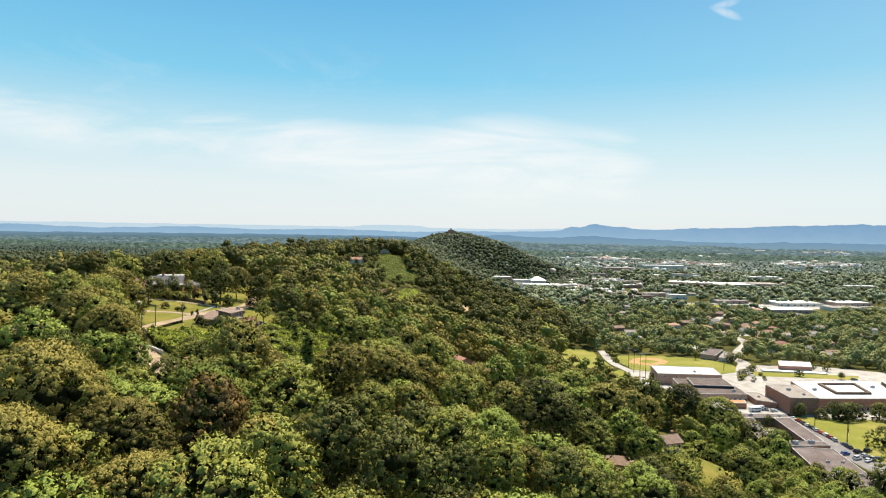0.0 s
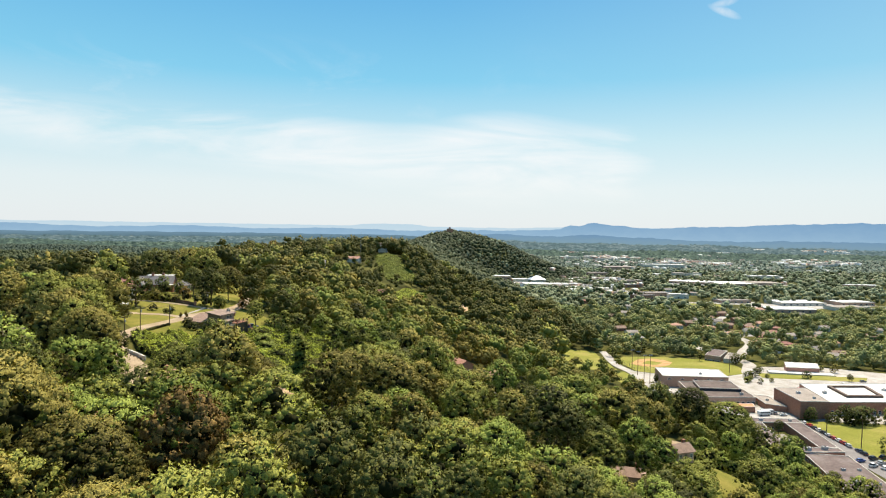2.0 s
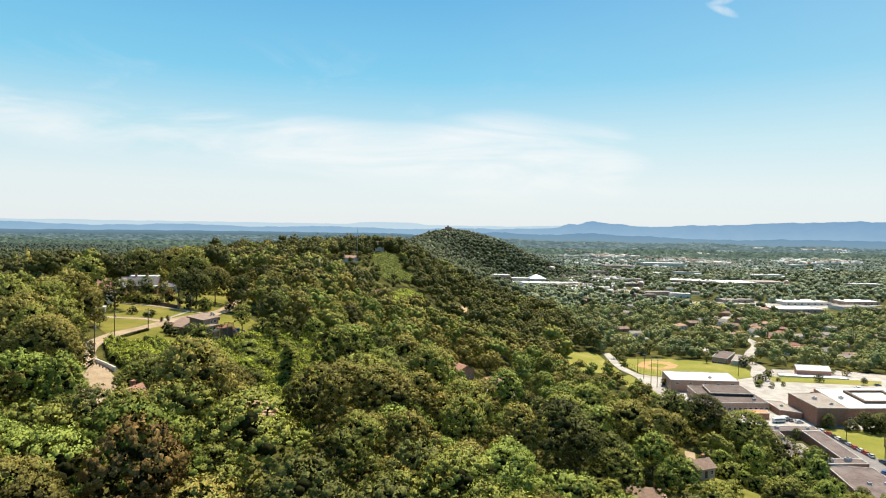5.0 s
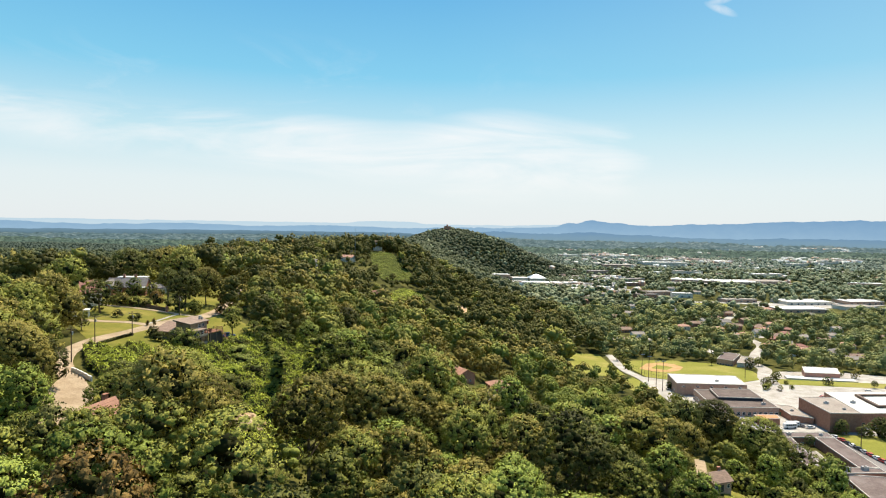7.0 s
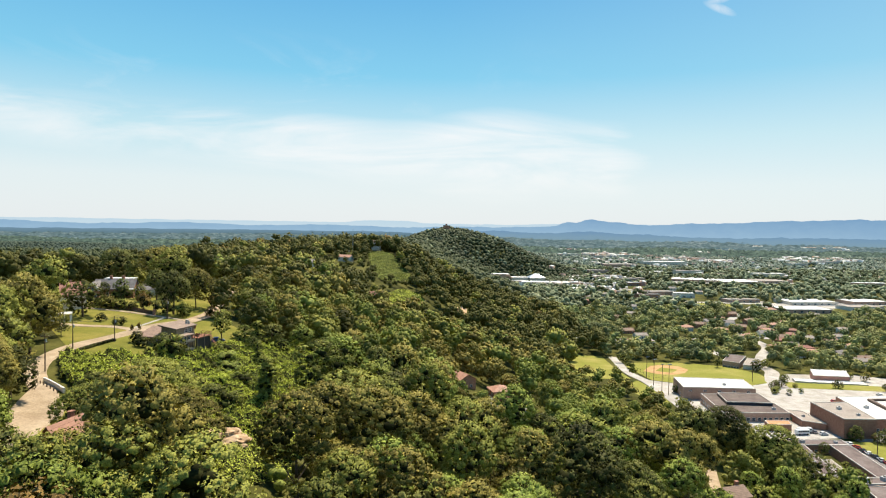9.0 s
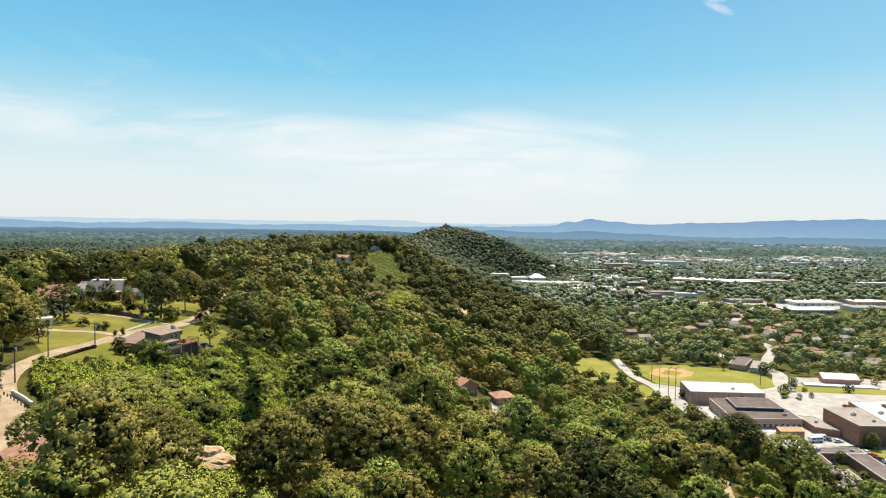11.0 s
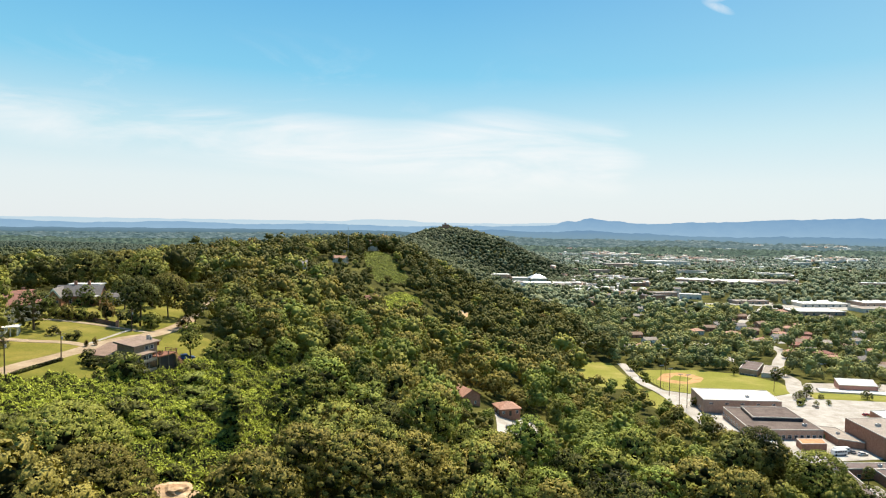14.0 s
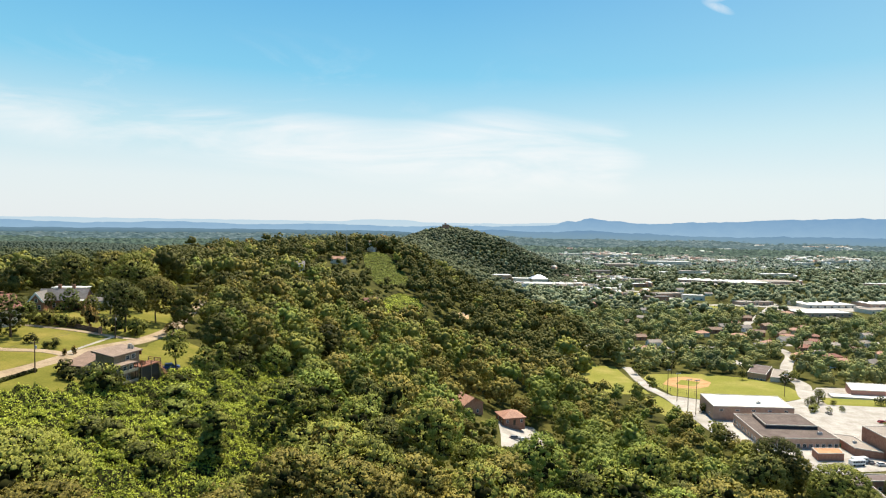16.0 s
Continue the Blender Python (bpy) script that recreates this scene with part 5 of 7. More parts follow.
def flat_block(name, label, outline, z0, z1, wall, roof, parapet=0.45, windows=(), category="building", group=""):
    """A flat-roofed building on a plan outline, with a parapet; windows: (edge, count, width, height, sill)."""
    cx, cy = sum(p[0] for p in outline) / len(outline), sum(p[1] for p in outline) / len(outline)
    local = [(x - cx, y - cy) for x, y in outline]
    t = thing(name, label, category, (cx, cy, z0), 0, group)
    h = z1 - z0
    bm = bmesh.new()
    prism(bm, local, 0, h)
    part("wall", bm, wall, t)
    bm = bmesh.new()
    prism(bm, inset(local, 0.36), h - 0.1, h + 0.08)
    part("roof", bm, roof, t)
    bm = bmesh.new()
    ring(bm, inset(local, -0.06), inset(local, 0.34), h - 0.12, h + parapet)
    part("parapet", bm, M["coping"], t)
    n = len(local)
    for edge, count, w, wh, sill in windows:
        (ax, ay), (bx, by) = local[edge], local[(edge + 1) % n]
        face = math.degrees(math.atan2(by - ay, bx - ax))
        ux, uy = math.cos(math.radians(face)), math.sin(math.radians(face))
        for k in range(count):
            f = (k + 0.5) / count
            window(t, ax + (bx - ax) * f + uy * 0.03, ay + (by - ay) * f - ux * 0.03, sill, face, w, wh)
    return t


def roof_unit(parent_top, x, y, s=1.0, turn=0.0):
    """An air handler on a flat roof."""
    t = thing("roof_unit", "grey metal air handler on a flat roof", "air unit", (x, y, parent_top), turn, "rooftop units")
    part("casing", boxes((-0.9 * s, 0.9 * s, -0.6 * s, 0.6 * s, 0.12, 1.1 * s)), M["metal"], t)
    part("base", boxes((-1.0 * s, 1.0 * s, -0.7 * s, 0.7 * s, 0, 0.12)), M["coping"], t)
    bm = bmesh.new()
    tube(bm, (0, 0, 1.1 * s), (0, 0, 1.25 * s), 0.42 * s, 0.42 * s, 12)
    part("fan", bm, M["dark"], t)
    return t


def gable_roof(bm, w, d, h, rise, over=0.5, thick=0.2):
    """Two roof slopes with the ridge along x."""
    for s in (-1, 1):
        k = rise / (d / 2)
        y0, z0 = s * (d / 2 + over), h - over * k
        vs = []
        for x in (-w / 2 - over, w / 2 + over):
            vs += [(x, y0, z0), (x, 0, h + rise), (x, 0, h + rise + thick), (x, y0, z0 + thick)]
        v = [bm.verts.new(p) for p in vs]
        for q in ((0, 1, 2, 3), (7, 6, 5, 4), (0, 4, 5, 1), (3, 2, 6, 7), (0, 3, 7, 4), (1, 5, 6, 2)):
            bm.faces.new([v[i] for i in q])
    return bm


def gable_walls(bm, w, d, h, rise, z0=0.0):
    a = [(-w / 2, -d / 2), (w / 2, -d / 2), (w / 2, d / 2), (-w / 2, d / 2)]
    lo = [bm.verts.new((*p, z0)) for p in a]
    hi = [bm.verts.new((*p, h)) for p in a]
    g = [bm.verts.new((-w / 2, 0, h + rise)), bm.verts.new((w / 2, 0, h + rise))]
    bm.faces.new((lo[0], lo[1], hi[1], hi[0]))
    bm.faces.new((lo[2], lo[3], hi[3], hi[2]))
    bm.faces.new((lo[1], lo[2], hi[2], g[1], hi[1]))
    bm.faces.new((lo[3], lo[0], hi[0], g[0], hi[3]))
    bm.faces.new((hi[0], hi[1], g[1], g[0]))
    bm.faces.new((hi[2], hi[3], g[0], g[1]))
    bm.faces.new(lo[::-1])
    return bm


def hip_roof(bm, w, d, h, rise, over=0.5, thick=0.18, ridge=None):
    r = ridge if ridge is not None else max(0.2, w - d)
    a = [(-w / 2 - over, -d / 2 - over), (w / 2 + over, -d / 2 - over), (w / 2 + over, d / 2 + over), (-w / 2 - over, d / 2 + over)]
    lo = [bm.verts.new((*p, h - 0.1)) for p in a]
    up = [bm.verts.new((*p, h - 0.1 + thick)) for p in a]
    g = [bm.verts.new((-r / 2, 0, h + rise)), bm.verts.new((r / 2, 0, h + rise))]
    bm.faces.new(lo[::-1])
    for k in range(4):
        bm.faces.new((lo[k], lo[(k + 1) % 4], up[(k + 1) % 4], up[k]))
    bm.faces.new((up[0], up[1], g[1], g[0]))
    bm.faces.new((up[2], up[3], g[0], g[1]))
    bm.faces.new((up[1], up[2], g[1]))
    bm.faces.new((up[3], up[0], g[0]))
    return bm


def house(x, y, turn, w, d, h, rise, wall, roof, label, hip=False, chimney=True, panes=3, z=None, name="house", group="", sunk=2.0, floors=1):
    """A dwelling: walls, pitched roof, windows, a door and a chimney. Its front is turned `turn` degrees from -y."""
    t = thing(name, label, "house", (x, y, float(land(x, y)) if z is None else z), turn, group)
    bm = bmesh.new()
    if hip:
        box(bm, -w / 2, w / 2, -d / 2, d / 2, -sunk, h)
        part("wall", bm, wall, t)
        bm = bmesh.new()
        hip_roof(bm, w, d, h, rise)
    else:
        gable_walls(bm, w, d, h, rise, -sunk)
        part("wall", bm, wall, t)
        bm = bmesh.new()
        gable_roof(bm, w, d, h, rise)
    part("roof", bm, roof, t)
    for fl in range(floors):
        zz = 0.9 + fl * (h / floors)
        for k in range(panes):
            f = (k + 0.5) / panes - 0.5
            if fl == 0 and k == panes // 2:
                dr = part("door", boxes((f * w - 0.5, f * w + 0.5, -d / 2 - 0.06, -d / 2 + 0.04, 0, 2.1)), M["dark"], t)
                continue
            window(t, f * w, -d / 2 - 0.03, zz, 0, 1.1, 1.3)
        for s, face in ((-1, -90), (1, 90)):
            window(t, s * (w / 2 + 0.03), -d * 0.2, zz, face, 1.0, 1.3)
            window(t, s * (w / 2 + 0.03), d * 0.22, zz, face, 1.0, 1.3)
    if chimney:
        bm = boxes((w * 0.22, w * 0.22 + 0.9, 0.3, 1.0, h * 0.7, h + rise + 0.9), (w * 0.22 - 0.08, w * 0.22 + 0.98, 0.22, 1.08, h + rise + 0.9, h + rise + 1.05))
        part("chimney", bm, M["brick"], t)
    return t


M["coping"] = surface("pale_coping", ((0.3, (0.40, 0.36, 0.31)), (0.7, (0.55, 0.51, 0.46))), 0.6, 5, 0.8)
M["metal"] = surface("grey_metal", ((0.3, (0.34, 0.35, 0.36)), (0.7, (0.50, 0.51, 0.52))), 1.0, 8, 0.5, 0, None, 0.3)
M["dark"] = plain("dark_paint", (0.045, 0.04, 0.035), 0.6)
M["shingle"] = lined("grey_brown_shingles", (0.25, 0.165, 0.12), (0.15, 0.10, 0.075), 0.45, 1, 0.14, 0.92)
M["shingle_flat"] = surface("weathered_roofing", ((0.3, (0.22, 0.16, 0.125)), (0.7, (0.31, 0.235, 0.19))), 0.7, 5, 0.9)
M["slate"] = lined("grey_slate", (0.17, 0.15, 0.14), (0.10, 0.088, 0.083), 0.4, 1, 0.12)
M["red_tile"] = lined("red_brown_tiles", (0.20, 0.062, 0.040), (0.11, 0.035, 0.025), 0.5, 1, 0.14)
M["terracotta"] = lined("faded_terracotta_shingles", (0.34, 0.17, 0.11), (0.22, 0.10, 0.065), 0.5, 1, 0.12)
M["siding"] = lined("olive_grey_siding", (0.25, 0.20, 0.13), (0.14, 0.11, 0.07), 0.24, 2, 0.1, 0.9)
M["white_siding"] = lined("white_siding", (0.74, 0.73, 0.68), (0.45, 0.44, 0.42), 0.22, 2, 0.08, 0.6, 0.06)
M["cream"] = surface("cream_render", ((0.3, (0.60, 0.53, 0.43)), (0.7, (0.72, 0.65, 0.55))), 0.5, 4, 0.85, coord="Object")
M["rail_wood"] = plain("red_brown_timber", (0.24, 0.10, 0.06), 0.75)
M["grey_wood"] = plain("weathered_timber", (0.20, 0.16, 0.125), 0.85)
M["pole_wood"] = plain("creosoted_pole", (0.13, 0.09, 0.065), 0.9)
M["tyre"] = plain("tyre_rubber", (0.02, 0.02, 0.02), 0.85)
M["blue_roof"] = plain("blue_grey_metal_roof", (0.40, 0.46, 0.52), 0.5, 0.2)

# ---- the split-level house on the bank ----
def slab(x0, x1, y0, y1, zl, zr, thick):
    """A sloping roof slab, from height zl at x0 to zr at x1."""
    bm = bmesh.new()
    v = [bm.verts.new(p) for p in ((x0, y0, zl), (x1, y0, zr), (x1, y1, zr), (x0, y1, zl), (x0, y0, zl + thick), (x1, y0, zr + thick), (x1, y1, zr + thick), (x0, y1, zl + thick))]
    for q in ((3, 2, 1, 0), (4, 5, 6, 7), (0, 1, 5, 4), (1, 2, 6, 5), (2, 3, 7, 6), (3, 0, 4, 7)):
        bm.faces.new([v[i] for i in q])
    return bm


def tilted(x0, x1, y0, y1, z0, za, zb, thick=0.0):
    """A block whose top falls from za at x0 to zb at x1; with no z0 its underside runs parallel, `thick` below."""
    bm = bmesh.new()
    lo = ((x0, za - thick) if z0 is None else (x0, z0)), ((x1, zb - thick) if z0 is None else (x1, z0))
    a = [bm.verts.new((x, y, z)) for x, z in lo for y in (y0, y1)]
    b = [bm.verts.new((x, y, z)) for x, z in ((x0, za), (x1, zb)) for y in (y0, y1)]
    for q in ((a[0], a[1], a[3], a[2]), (b[0], b[2], b[3], b[1]), (a[0], a[2], b[2], b[0]), (a[2], a[3], b[3], b[2]), (a[3], a[1], b[1], b[3]), (a[1], a[0], b[0], b[1])):
        bm.faces.new(q)
    return bm


def split_level_house():
    z = 67.4
    t = thing("split_level_house", "olive-grey split-level timber house with shed roofs on a grass bank", "house", (-86.0, 251.5, z), -16)
    # main block under a shed roof that falls towards the slope
    part("main_wall", tilted(-2.4, 3.2, -1.6, 7.2, -2.0, 7.55, 6.75), M["siding"], t)
    part("main_roof", tilted(-3.0, 3.8, -2.4, 7.9, None, 7.92, 6.94, 0.28), M["shingle_flat"], t, "weathered grey-brown shed roof")
    part("fascia", tilted(-3.05, 3.85, -2.5, -2.41, None, 7.94, 6.94, 0.4), M["grey_wood"], t)
    # garage wing, lower, towards the lane
    for name, block, mat, label in (("wing_wall", tilted(-4.0, 2.8, 2.42, 9.0, -1.5, 4.3, 6.0), M["siding"], ""), ("wing_roof", tilted(-4.8, 3.5, 2.2, 9.7, None, 4.42, 6.42, 0.26), M["shingle"], "brown shingled sloping roof")):
        bmesh.ops.rotate(block, verts=block.verts, matrix=Matrix.Rotation(math.pi / 2, 3, "Z"))
        part(name, block, mat, t, label)
    part("garage_door", boxes((-8.2, -3.6, 2.81, 2.87, -0.2, 2.6)), M["coping"], t)
    # bay with two porches towards the slope
    part("bay_wall", boxes((3.22, 5.6, -1.6, 2.6, 2.7, 4.65), (3.22, 4.8, -1.0, 2.6, -2, 2.7)), M["siding"], t)
    part("bay_roof", boxes((1.9, 6.4, -2.9, 3.0, 4.66, 4.9)), M["shingle_flat"], t, "flat grey roof over the bay")
    part("porch_floor", boxes((3.22, 6.6, -3.0, 3.0, 2.45, 2.68)), M["grey_wood"], t)
    part("porch_floor", boxes((3.22, 6.6, -3.0, 3.0, -0.35, -0.12)), M["grey_wood"], t)
    for zz in (0.75, 3.45):
        for y0, y1, x0, x1 in ((-3.0, -2.88, 3.22, 6.6), (-2.88, 3.0, 6.48, 6.6)):
            part("porch_rail", boxes((x0, x1, y0, y1, zz - 0.75, zz - 0.1)), M["balustrade"], t, "pale boarded balustrade")
    for x, y in ((3.3, -2.9), (4.9, -2.9), (6.5, -2.9), (6.5, -0.4), (6.5, 2.9)):
        part("porch_post", boxes((x - 0.09, x + 0.09, y - 0.09, y + 0.09, -2.2, 4.64)), M["grey_wood"], t)
    for x in (3.8, 5.0):
        window(t, x, -1.64, 3.1, 0, 0.95, 1.2)
    window(t, 4.0, -1.04, 0.4, 0, 1.1, 1.5)
    for y in (-0.6, 1.4):
        window(t, 5.64, y, 3.1, 90, 1.3, 1.2)
        window(t, 4.84, y, 0.4, 90, 1.2, 1.5)
        window(t, 3.24, y + 3.6, 5.0, 90, 1.4, 1.2)
    # timber deck on posts behind, with a stair down
    part("deck_floor", boxes((3.4, 7.4, 3.2, 10.4, 3.2, 3.42)), M["rail_wood"], t, "red-brown stained deck boards")
    for x0, x1, y0, y1 in ((6.7, 7.4, 3.15, 3.25), (7.3, 7.4, 3.25, 10.4), (3.4, 7.3, 10.3, 10.4)):
        for z0, z1 in ((4.3, 4.42), (3.85, 3.92)):
            part("deck_rail", boxes((x0, x1, y0, y1, z0, z1)), M["rail_wood"], t)
    for x in (3.5, 5.4, 7.3):
        for y in (3.3, 6.8, 10.3):
            part("deck_post", boxes((x - 0.08, x + 0.08, y - 0.08, y + 0.08, -2.5, 4.4)), M["grey_wood"], t)
    part("deck_skirt", boxes((6.7, 7.3, 3.35, 3.42, -1.8, 3.1), (7.2, 7.27, 3.5, 10.0, -1.8, 3.1)), M["dark"], t, "dark solid panels under the deck")
    for k in range(9):
        part("deck_step", boxes((7.45 + k * 0.28, 7.73 + k * 0.28, 9.0, 10.3, 3.0 - k * 0.36, 3.12 - k * 0.36)), M["rail_wood"], t)
    part("upper_rail", boxes((0.4, 3.2, 7.95, 8.05, 5.4, 6.4)), M["rail_wood"], t)
    for x, y in ((3.9, 5.0), (4.8, 6.2), (5.9, 5.2)):
        part("deck_bench", boxes((x - 0.5, x + 0.5, y - 0.25, y + 0.25, 3.43, 3.88), (x - 0.5, x + 0.5, y + 0.17, y + 0.25, 3.88, 4.3)), M["rail_wood"], t)
    part("chimney", boxes((0.6, 1.4, 6.0, 6.7, 6.9, 8.5), (1.7, 2.1, 6.1, 6.5, 6.9, 8.1)), M["coping"], t)
    return t


M["balustrade"] = plain("weathered_pale_boards", (0.36, 0.31, 0.24), 0.85)
split_level_house()


# ---- the large brick house behind the lawn ----
def brick_mansion():
    t = thing("brick_house", "large red brick house with white gables and pale slate roofs", "house", (-147.0, 338.0, 72.9), 6)
    bm = bmesh.new()
    gable_walls(bm, 17, 8, 4.2, 3.6, -1)
    part("wall", bm, M["brick"], t)
    bm = bmesh.new()
    gable_roof(bm, 17, 8, 4.2, 3.6)
    part("roof", bm, M["slate"], t)
    # front gable wing
    bm = bmesh.new()
    gable_walls(bm, 8, 5.4, 4.0, 3.4, -1)
    bmesh.ops.rotate(bm, verts=bm.verts, matrix=Matrix.Rotation(math.pi / 2, 3, "Z"))
    bmesh.ops.translate(bm, verts=bm.verts, vec=(-6.6, -4.6, 0))
    part("gable_wall", bm, M["brick"], t)
    bm = bmesh.new()
    gable_roof(bm, 8, 5.4, 4.0, 3.4)
    bmesh.ops.rotate(bm, verts=bm.verts, matrix=Matrix.Rotation(math.pi / 2, 3, "Z"))
    bmesh.ops.translate(bm, verts=bm.verts, vec=(-6.6, -4.6, 0.02))
    part("gable_roof", bm, M["slate"], t)
    bm = bmesh.new()
    for s in (-1, 1):
        v = [bm.verts.new(p) for p in ((-6.6 + s * 3.3, -9.24, 3.5), (-6.6 + s * 2.5, -9.24, 3.5), (-6.6, -9.24, 6.7), (-6.6, -9.24, 7.62), (-6.6 + s * 3.3, -9.14, 3.5), (-6.6 + s * 2.5, -9.14, 3.5), (-6.6, -9.14, 6.7), (-6.6, -9.14, 7.62))]
        for q in ((0, 1, 2, 3), (7, 6, 5, 4), (0, 4, 5, 1), (1, 5, 6, 2), (3, 2, 6, 7), (0, 3, 7, 4)):
            bm.faces.new([v[i] for i in q])
    part("bargeboard", bm, M["trim"], t, "white painted gable boards")
    # white flat-topped upper storey behind the ridge
    part("upper_wall", boxes((-5.5, 6.5, 2.0, 6.5, 4.4, 8.0)), M["white_siding"], t)
    part("upper_roof", boxes((-6.0, 7.0, 1.6, 7.0, 8.0, 8.3)), M["roof_white"], t, "flat white roof")
    for x in (-3.0, 2.2):
        bm = boxes((x, x + 1.0, 0.6, 1.4, 6.0, 9.4), (x - 0.1, x + 1.1, 0.5, 1.5, 9.4, 9.6))
        part("chimney", bm, M["brick"], t)
    # arched porch
    part("porch_wall", boxes((4.2, 4.9, -6.6, -4.04, -0.6, 3.4), (6.6, 7.2, -6.6, -4.04, -0.6, 3.4), (9.0, 9.6, -6.6, -4.04, -0.6, 3.4), (4.2, 9.6, -6.6, -4.04, 3.4, 4.0)), M["brick"], t)
    part("porch_roof", boxes((3.9, 9.9, -6.9, -4.04, 4.0, 4.25)), M["roof_white"], t)
    part("side_wall", boxes((8.6, 15.5, -2.5, 4.5, -1, 3.4)), M["white_siding"], t)
    bm = bmesh.new()
    hip_roof(bm, 7.5, 7.2, 3.4, 2.4)
    bmesh.ops.translate(bm, verts=bm.verts, vec=(12.1, 1.0, 0.02))
    part("side_roof", bm, M["slate"], t)
    for x in (-2.4, 0.6, 2.8):
        window(t, x, -4.04, 1.0, 0, 1.1, 1.7)
    for x in (-7.7, -5.5):
        window(t, x, -8.64, 0.9, 0, 1.1, 1.7)
    window(t, -6.6, -8.64, 3.6, 0, 1.0, 1.4)
    for x in (-3.0, 0.5, 4.0):
        window(t, x, 1.97, 6.3, 0, 1.2, 1.2)
    for y in (-1.5, 1.5):
        window(t, -8.54, y, 1.0, -90, 1.0, 1.6)
    for x in (10, 12, 14):
        window(t, x, -2.53, 1.0, 0, 1.0, 1.5)
    return t


brick_mansion()


# ---- the white house with a columned porch ----
def white_house():
    t = thing("white_house", "white two-storey house with grey hipped roof and columned porch", "house", (-140.5, 272.5, 71.8), 25)
    part("wall", boxes((-5.5, 5.5, -5, 5, -1, 6.0)), M["white_siding"], t)
    bm = bmesh.new()
    hip_roof(bm, 11, 10, 6.0, 3.0, 0.7)
    part("roof", bm, M["slate"], t)
    bm = bmesh.new()
    gable_walls(bm, 2.2, 2.2, 1.2, 0.9)
    bmesh.ops.translate(bm, verts=bm.verts, vec=(0.5, -3.2, 6.6))
    d = part("dormer", bm, M["white_siding"], t)
    part("porch_floor", boxes((5.6, 9.6, -4.8, 0.4, -0.6, 0.35)), M["coping"], t)
    part("porch_roof", boxes((5.55, 9.9, -5.1, 0.7, 3.05, 3.3)), M["roof_white"], t, "flat white porch roof")
    for x, y in ((6.0, -4.7), (7.7, -4.7), (9.4, -4.7), (9.4, -2.2), (9.4, 0.2)):
        bm = bmesh.new()
        tube(bm, (x, y, 0.35), (x, y, 3.05), 0.2, 0.16, 10)
        part("column", bm, M["trim"], t)
    for zz in (1.0, 4.0):
        for x in (-3.6, -0.8, 2.4):
            window(t, x, -5.03, zz, 0, 1.1, 1.5)
        for y in (-2.6, 2.0):
            window(t, 5.53, y, zz, 90, 1.1, 1.5)
    part("chimney", boxes((-3.0, -2.2, 1, 1.8, 6.5, 10.2)), M["brick"], t)
    return t


white_house()
house(-147, 297, 62, 13, 9, 6.2, 4.2, M["cream"], M["red_tile"], "cream two-storey house with a red-brown gabled roof", floors=2, z=72.6, sunk=2)
house(-116, 174, 38, 13, 8, 4.6, 2.6, M["white_siding"], M["shingle"], "white sided house with a brown roof half hidden by trees", z=73.5, sunk=5)
house(-63.5, 155.5, 78, 7, 5.5, 3.8, 3.4, M["brick"], M["terracotta"], "small brick house with a faded red roof among trees", z=67.8, sunk=4)
house(56.5, 197, -12, 9.5, 6.5, 3.4, 1.8, M["brick_tan"], M["shingle"], "tan brick cottage with a grey hipped roof below the woods", hip=True, z=33.6, sunk=4)
house(81, 221, 20, 6.6, 6.0, 3.0, 1.8, M["brick_tan"], M["shingle"], "small house with a faded brown roof among trees", z=33, sunk=4)
house(29, 345, 15, 9, 9, 2.9, 2.2, M["brick"], M["terracotta"], "small brick house with a hipped red-brown roof", hip=True, z=28.2, sunk=2, chimney=False)
house(11, 347, -60, 11, 9, 4.6, 2.4, M["brick"], M["terracotta"], "brick house with a terracotta roof deep in trees", z=31.5, sunk=3, chimney=False)
house(-44, 495, 30, 9, 8, 7.5, 3.2, M["brick"], M["red_tile"], "tall red brick house with a steep dark red roof", z=49, sunk=3, floors=2)
house(-118, 612, 10, 15, 9, 5.6, 2.6, M["cream"], M["slate"], "cream house with a grey roof on the ridge", z=66.5, sunk=4)
house(-90, 664, -20, 13, 8, 3.0, 2.0, M["cream"], M["terracotta"], "tan house on the wooded ridge", z=71, sunk=4)
house(-105, 755, 10, 13, 9, 3.2, 2.4, M["cream"], M["shingle"], "house with a brown roof on the ridge", z=78, sunk=5)
house(-70, 770, -10, 10, 8, 3.0, 2.2, M["white_siding"], M["shingle"], "white house on the ridge", z=82, sunk=6)
house(-76.5, 201.5, 64, 4.4, 3.8, 1.5, 1.3, M["siding"], M["roof_pale"], "small cottage with a pale grey gabled roof among creepers", chimney=False, z=67.2, sunk=3)
house(-66, 128.5, 25, 8, 6.5, 4.2, 2.4, M["brick"], M["clay_roof"], "brick house with an orange-brown roof deep in trees", hip=True, chimney=False, z=69.0, sunk=3)

# ---- the school in the valley ----
BASE = 8.5
flat_block("gymnasium", "long tan brick gymnasium with a white flat roof", [(143.4, 414.2), (184.9, 412.2), (188.2, 434.6), (146.6, 438.2)], BASE, 15.4, M["brick_tan"], M["roof_white"], 0.35, ((0, 5, 2.0, 1.0, 4.6), (3, 2, 2.0, 1.2, 1.2)), "school building")
flat_block("classroom_block", "low brick school block with a dark gravel roof", [(146.5, 369.5), (181.5, 370), (183.5, 404.5), (150.2, 406)], BASE, 14.0, M["brick_tan"], M["roof_grey"], 0.3, ((0, 12, 1.8, 1.8, 1.4), (3, 10, 1.8, 1.8, 1.4)), "school building")
flat_block("clerestory", "raised dark-roofed hall with a band of dark glazing", [(155, 384), (179, 382.5), (181, 401.5), (158, 402.5)], 14.06, 15.6, M["glass"], M["roof_grey"], 0.3, (), "school building")
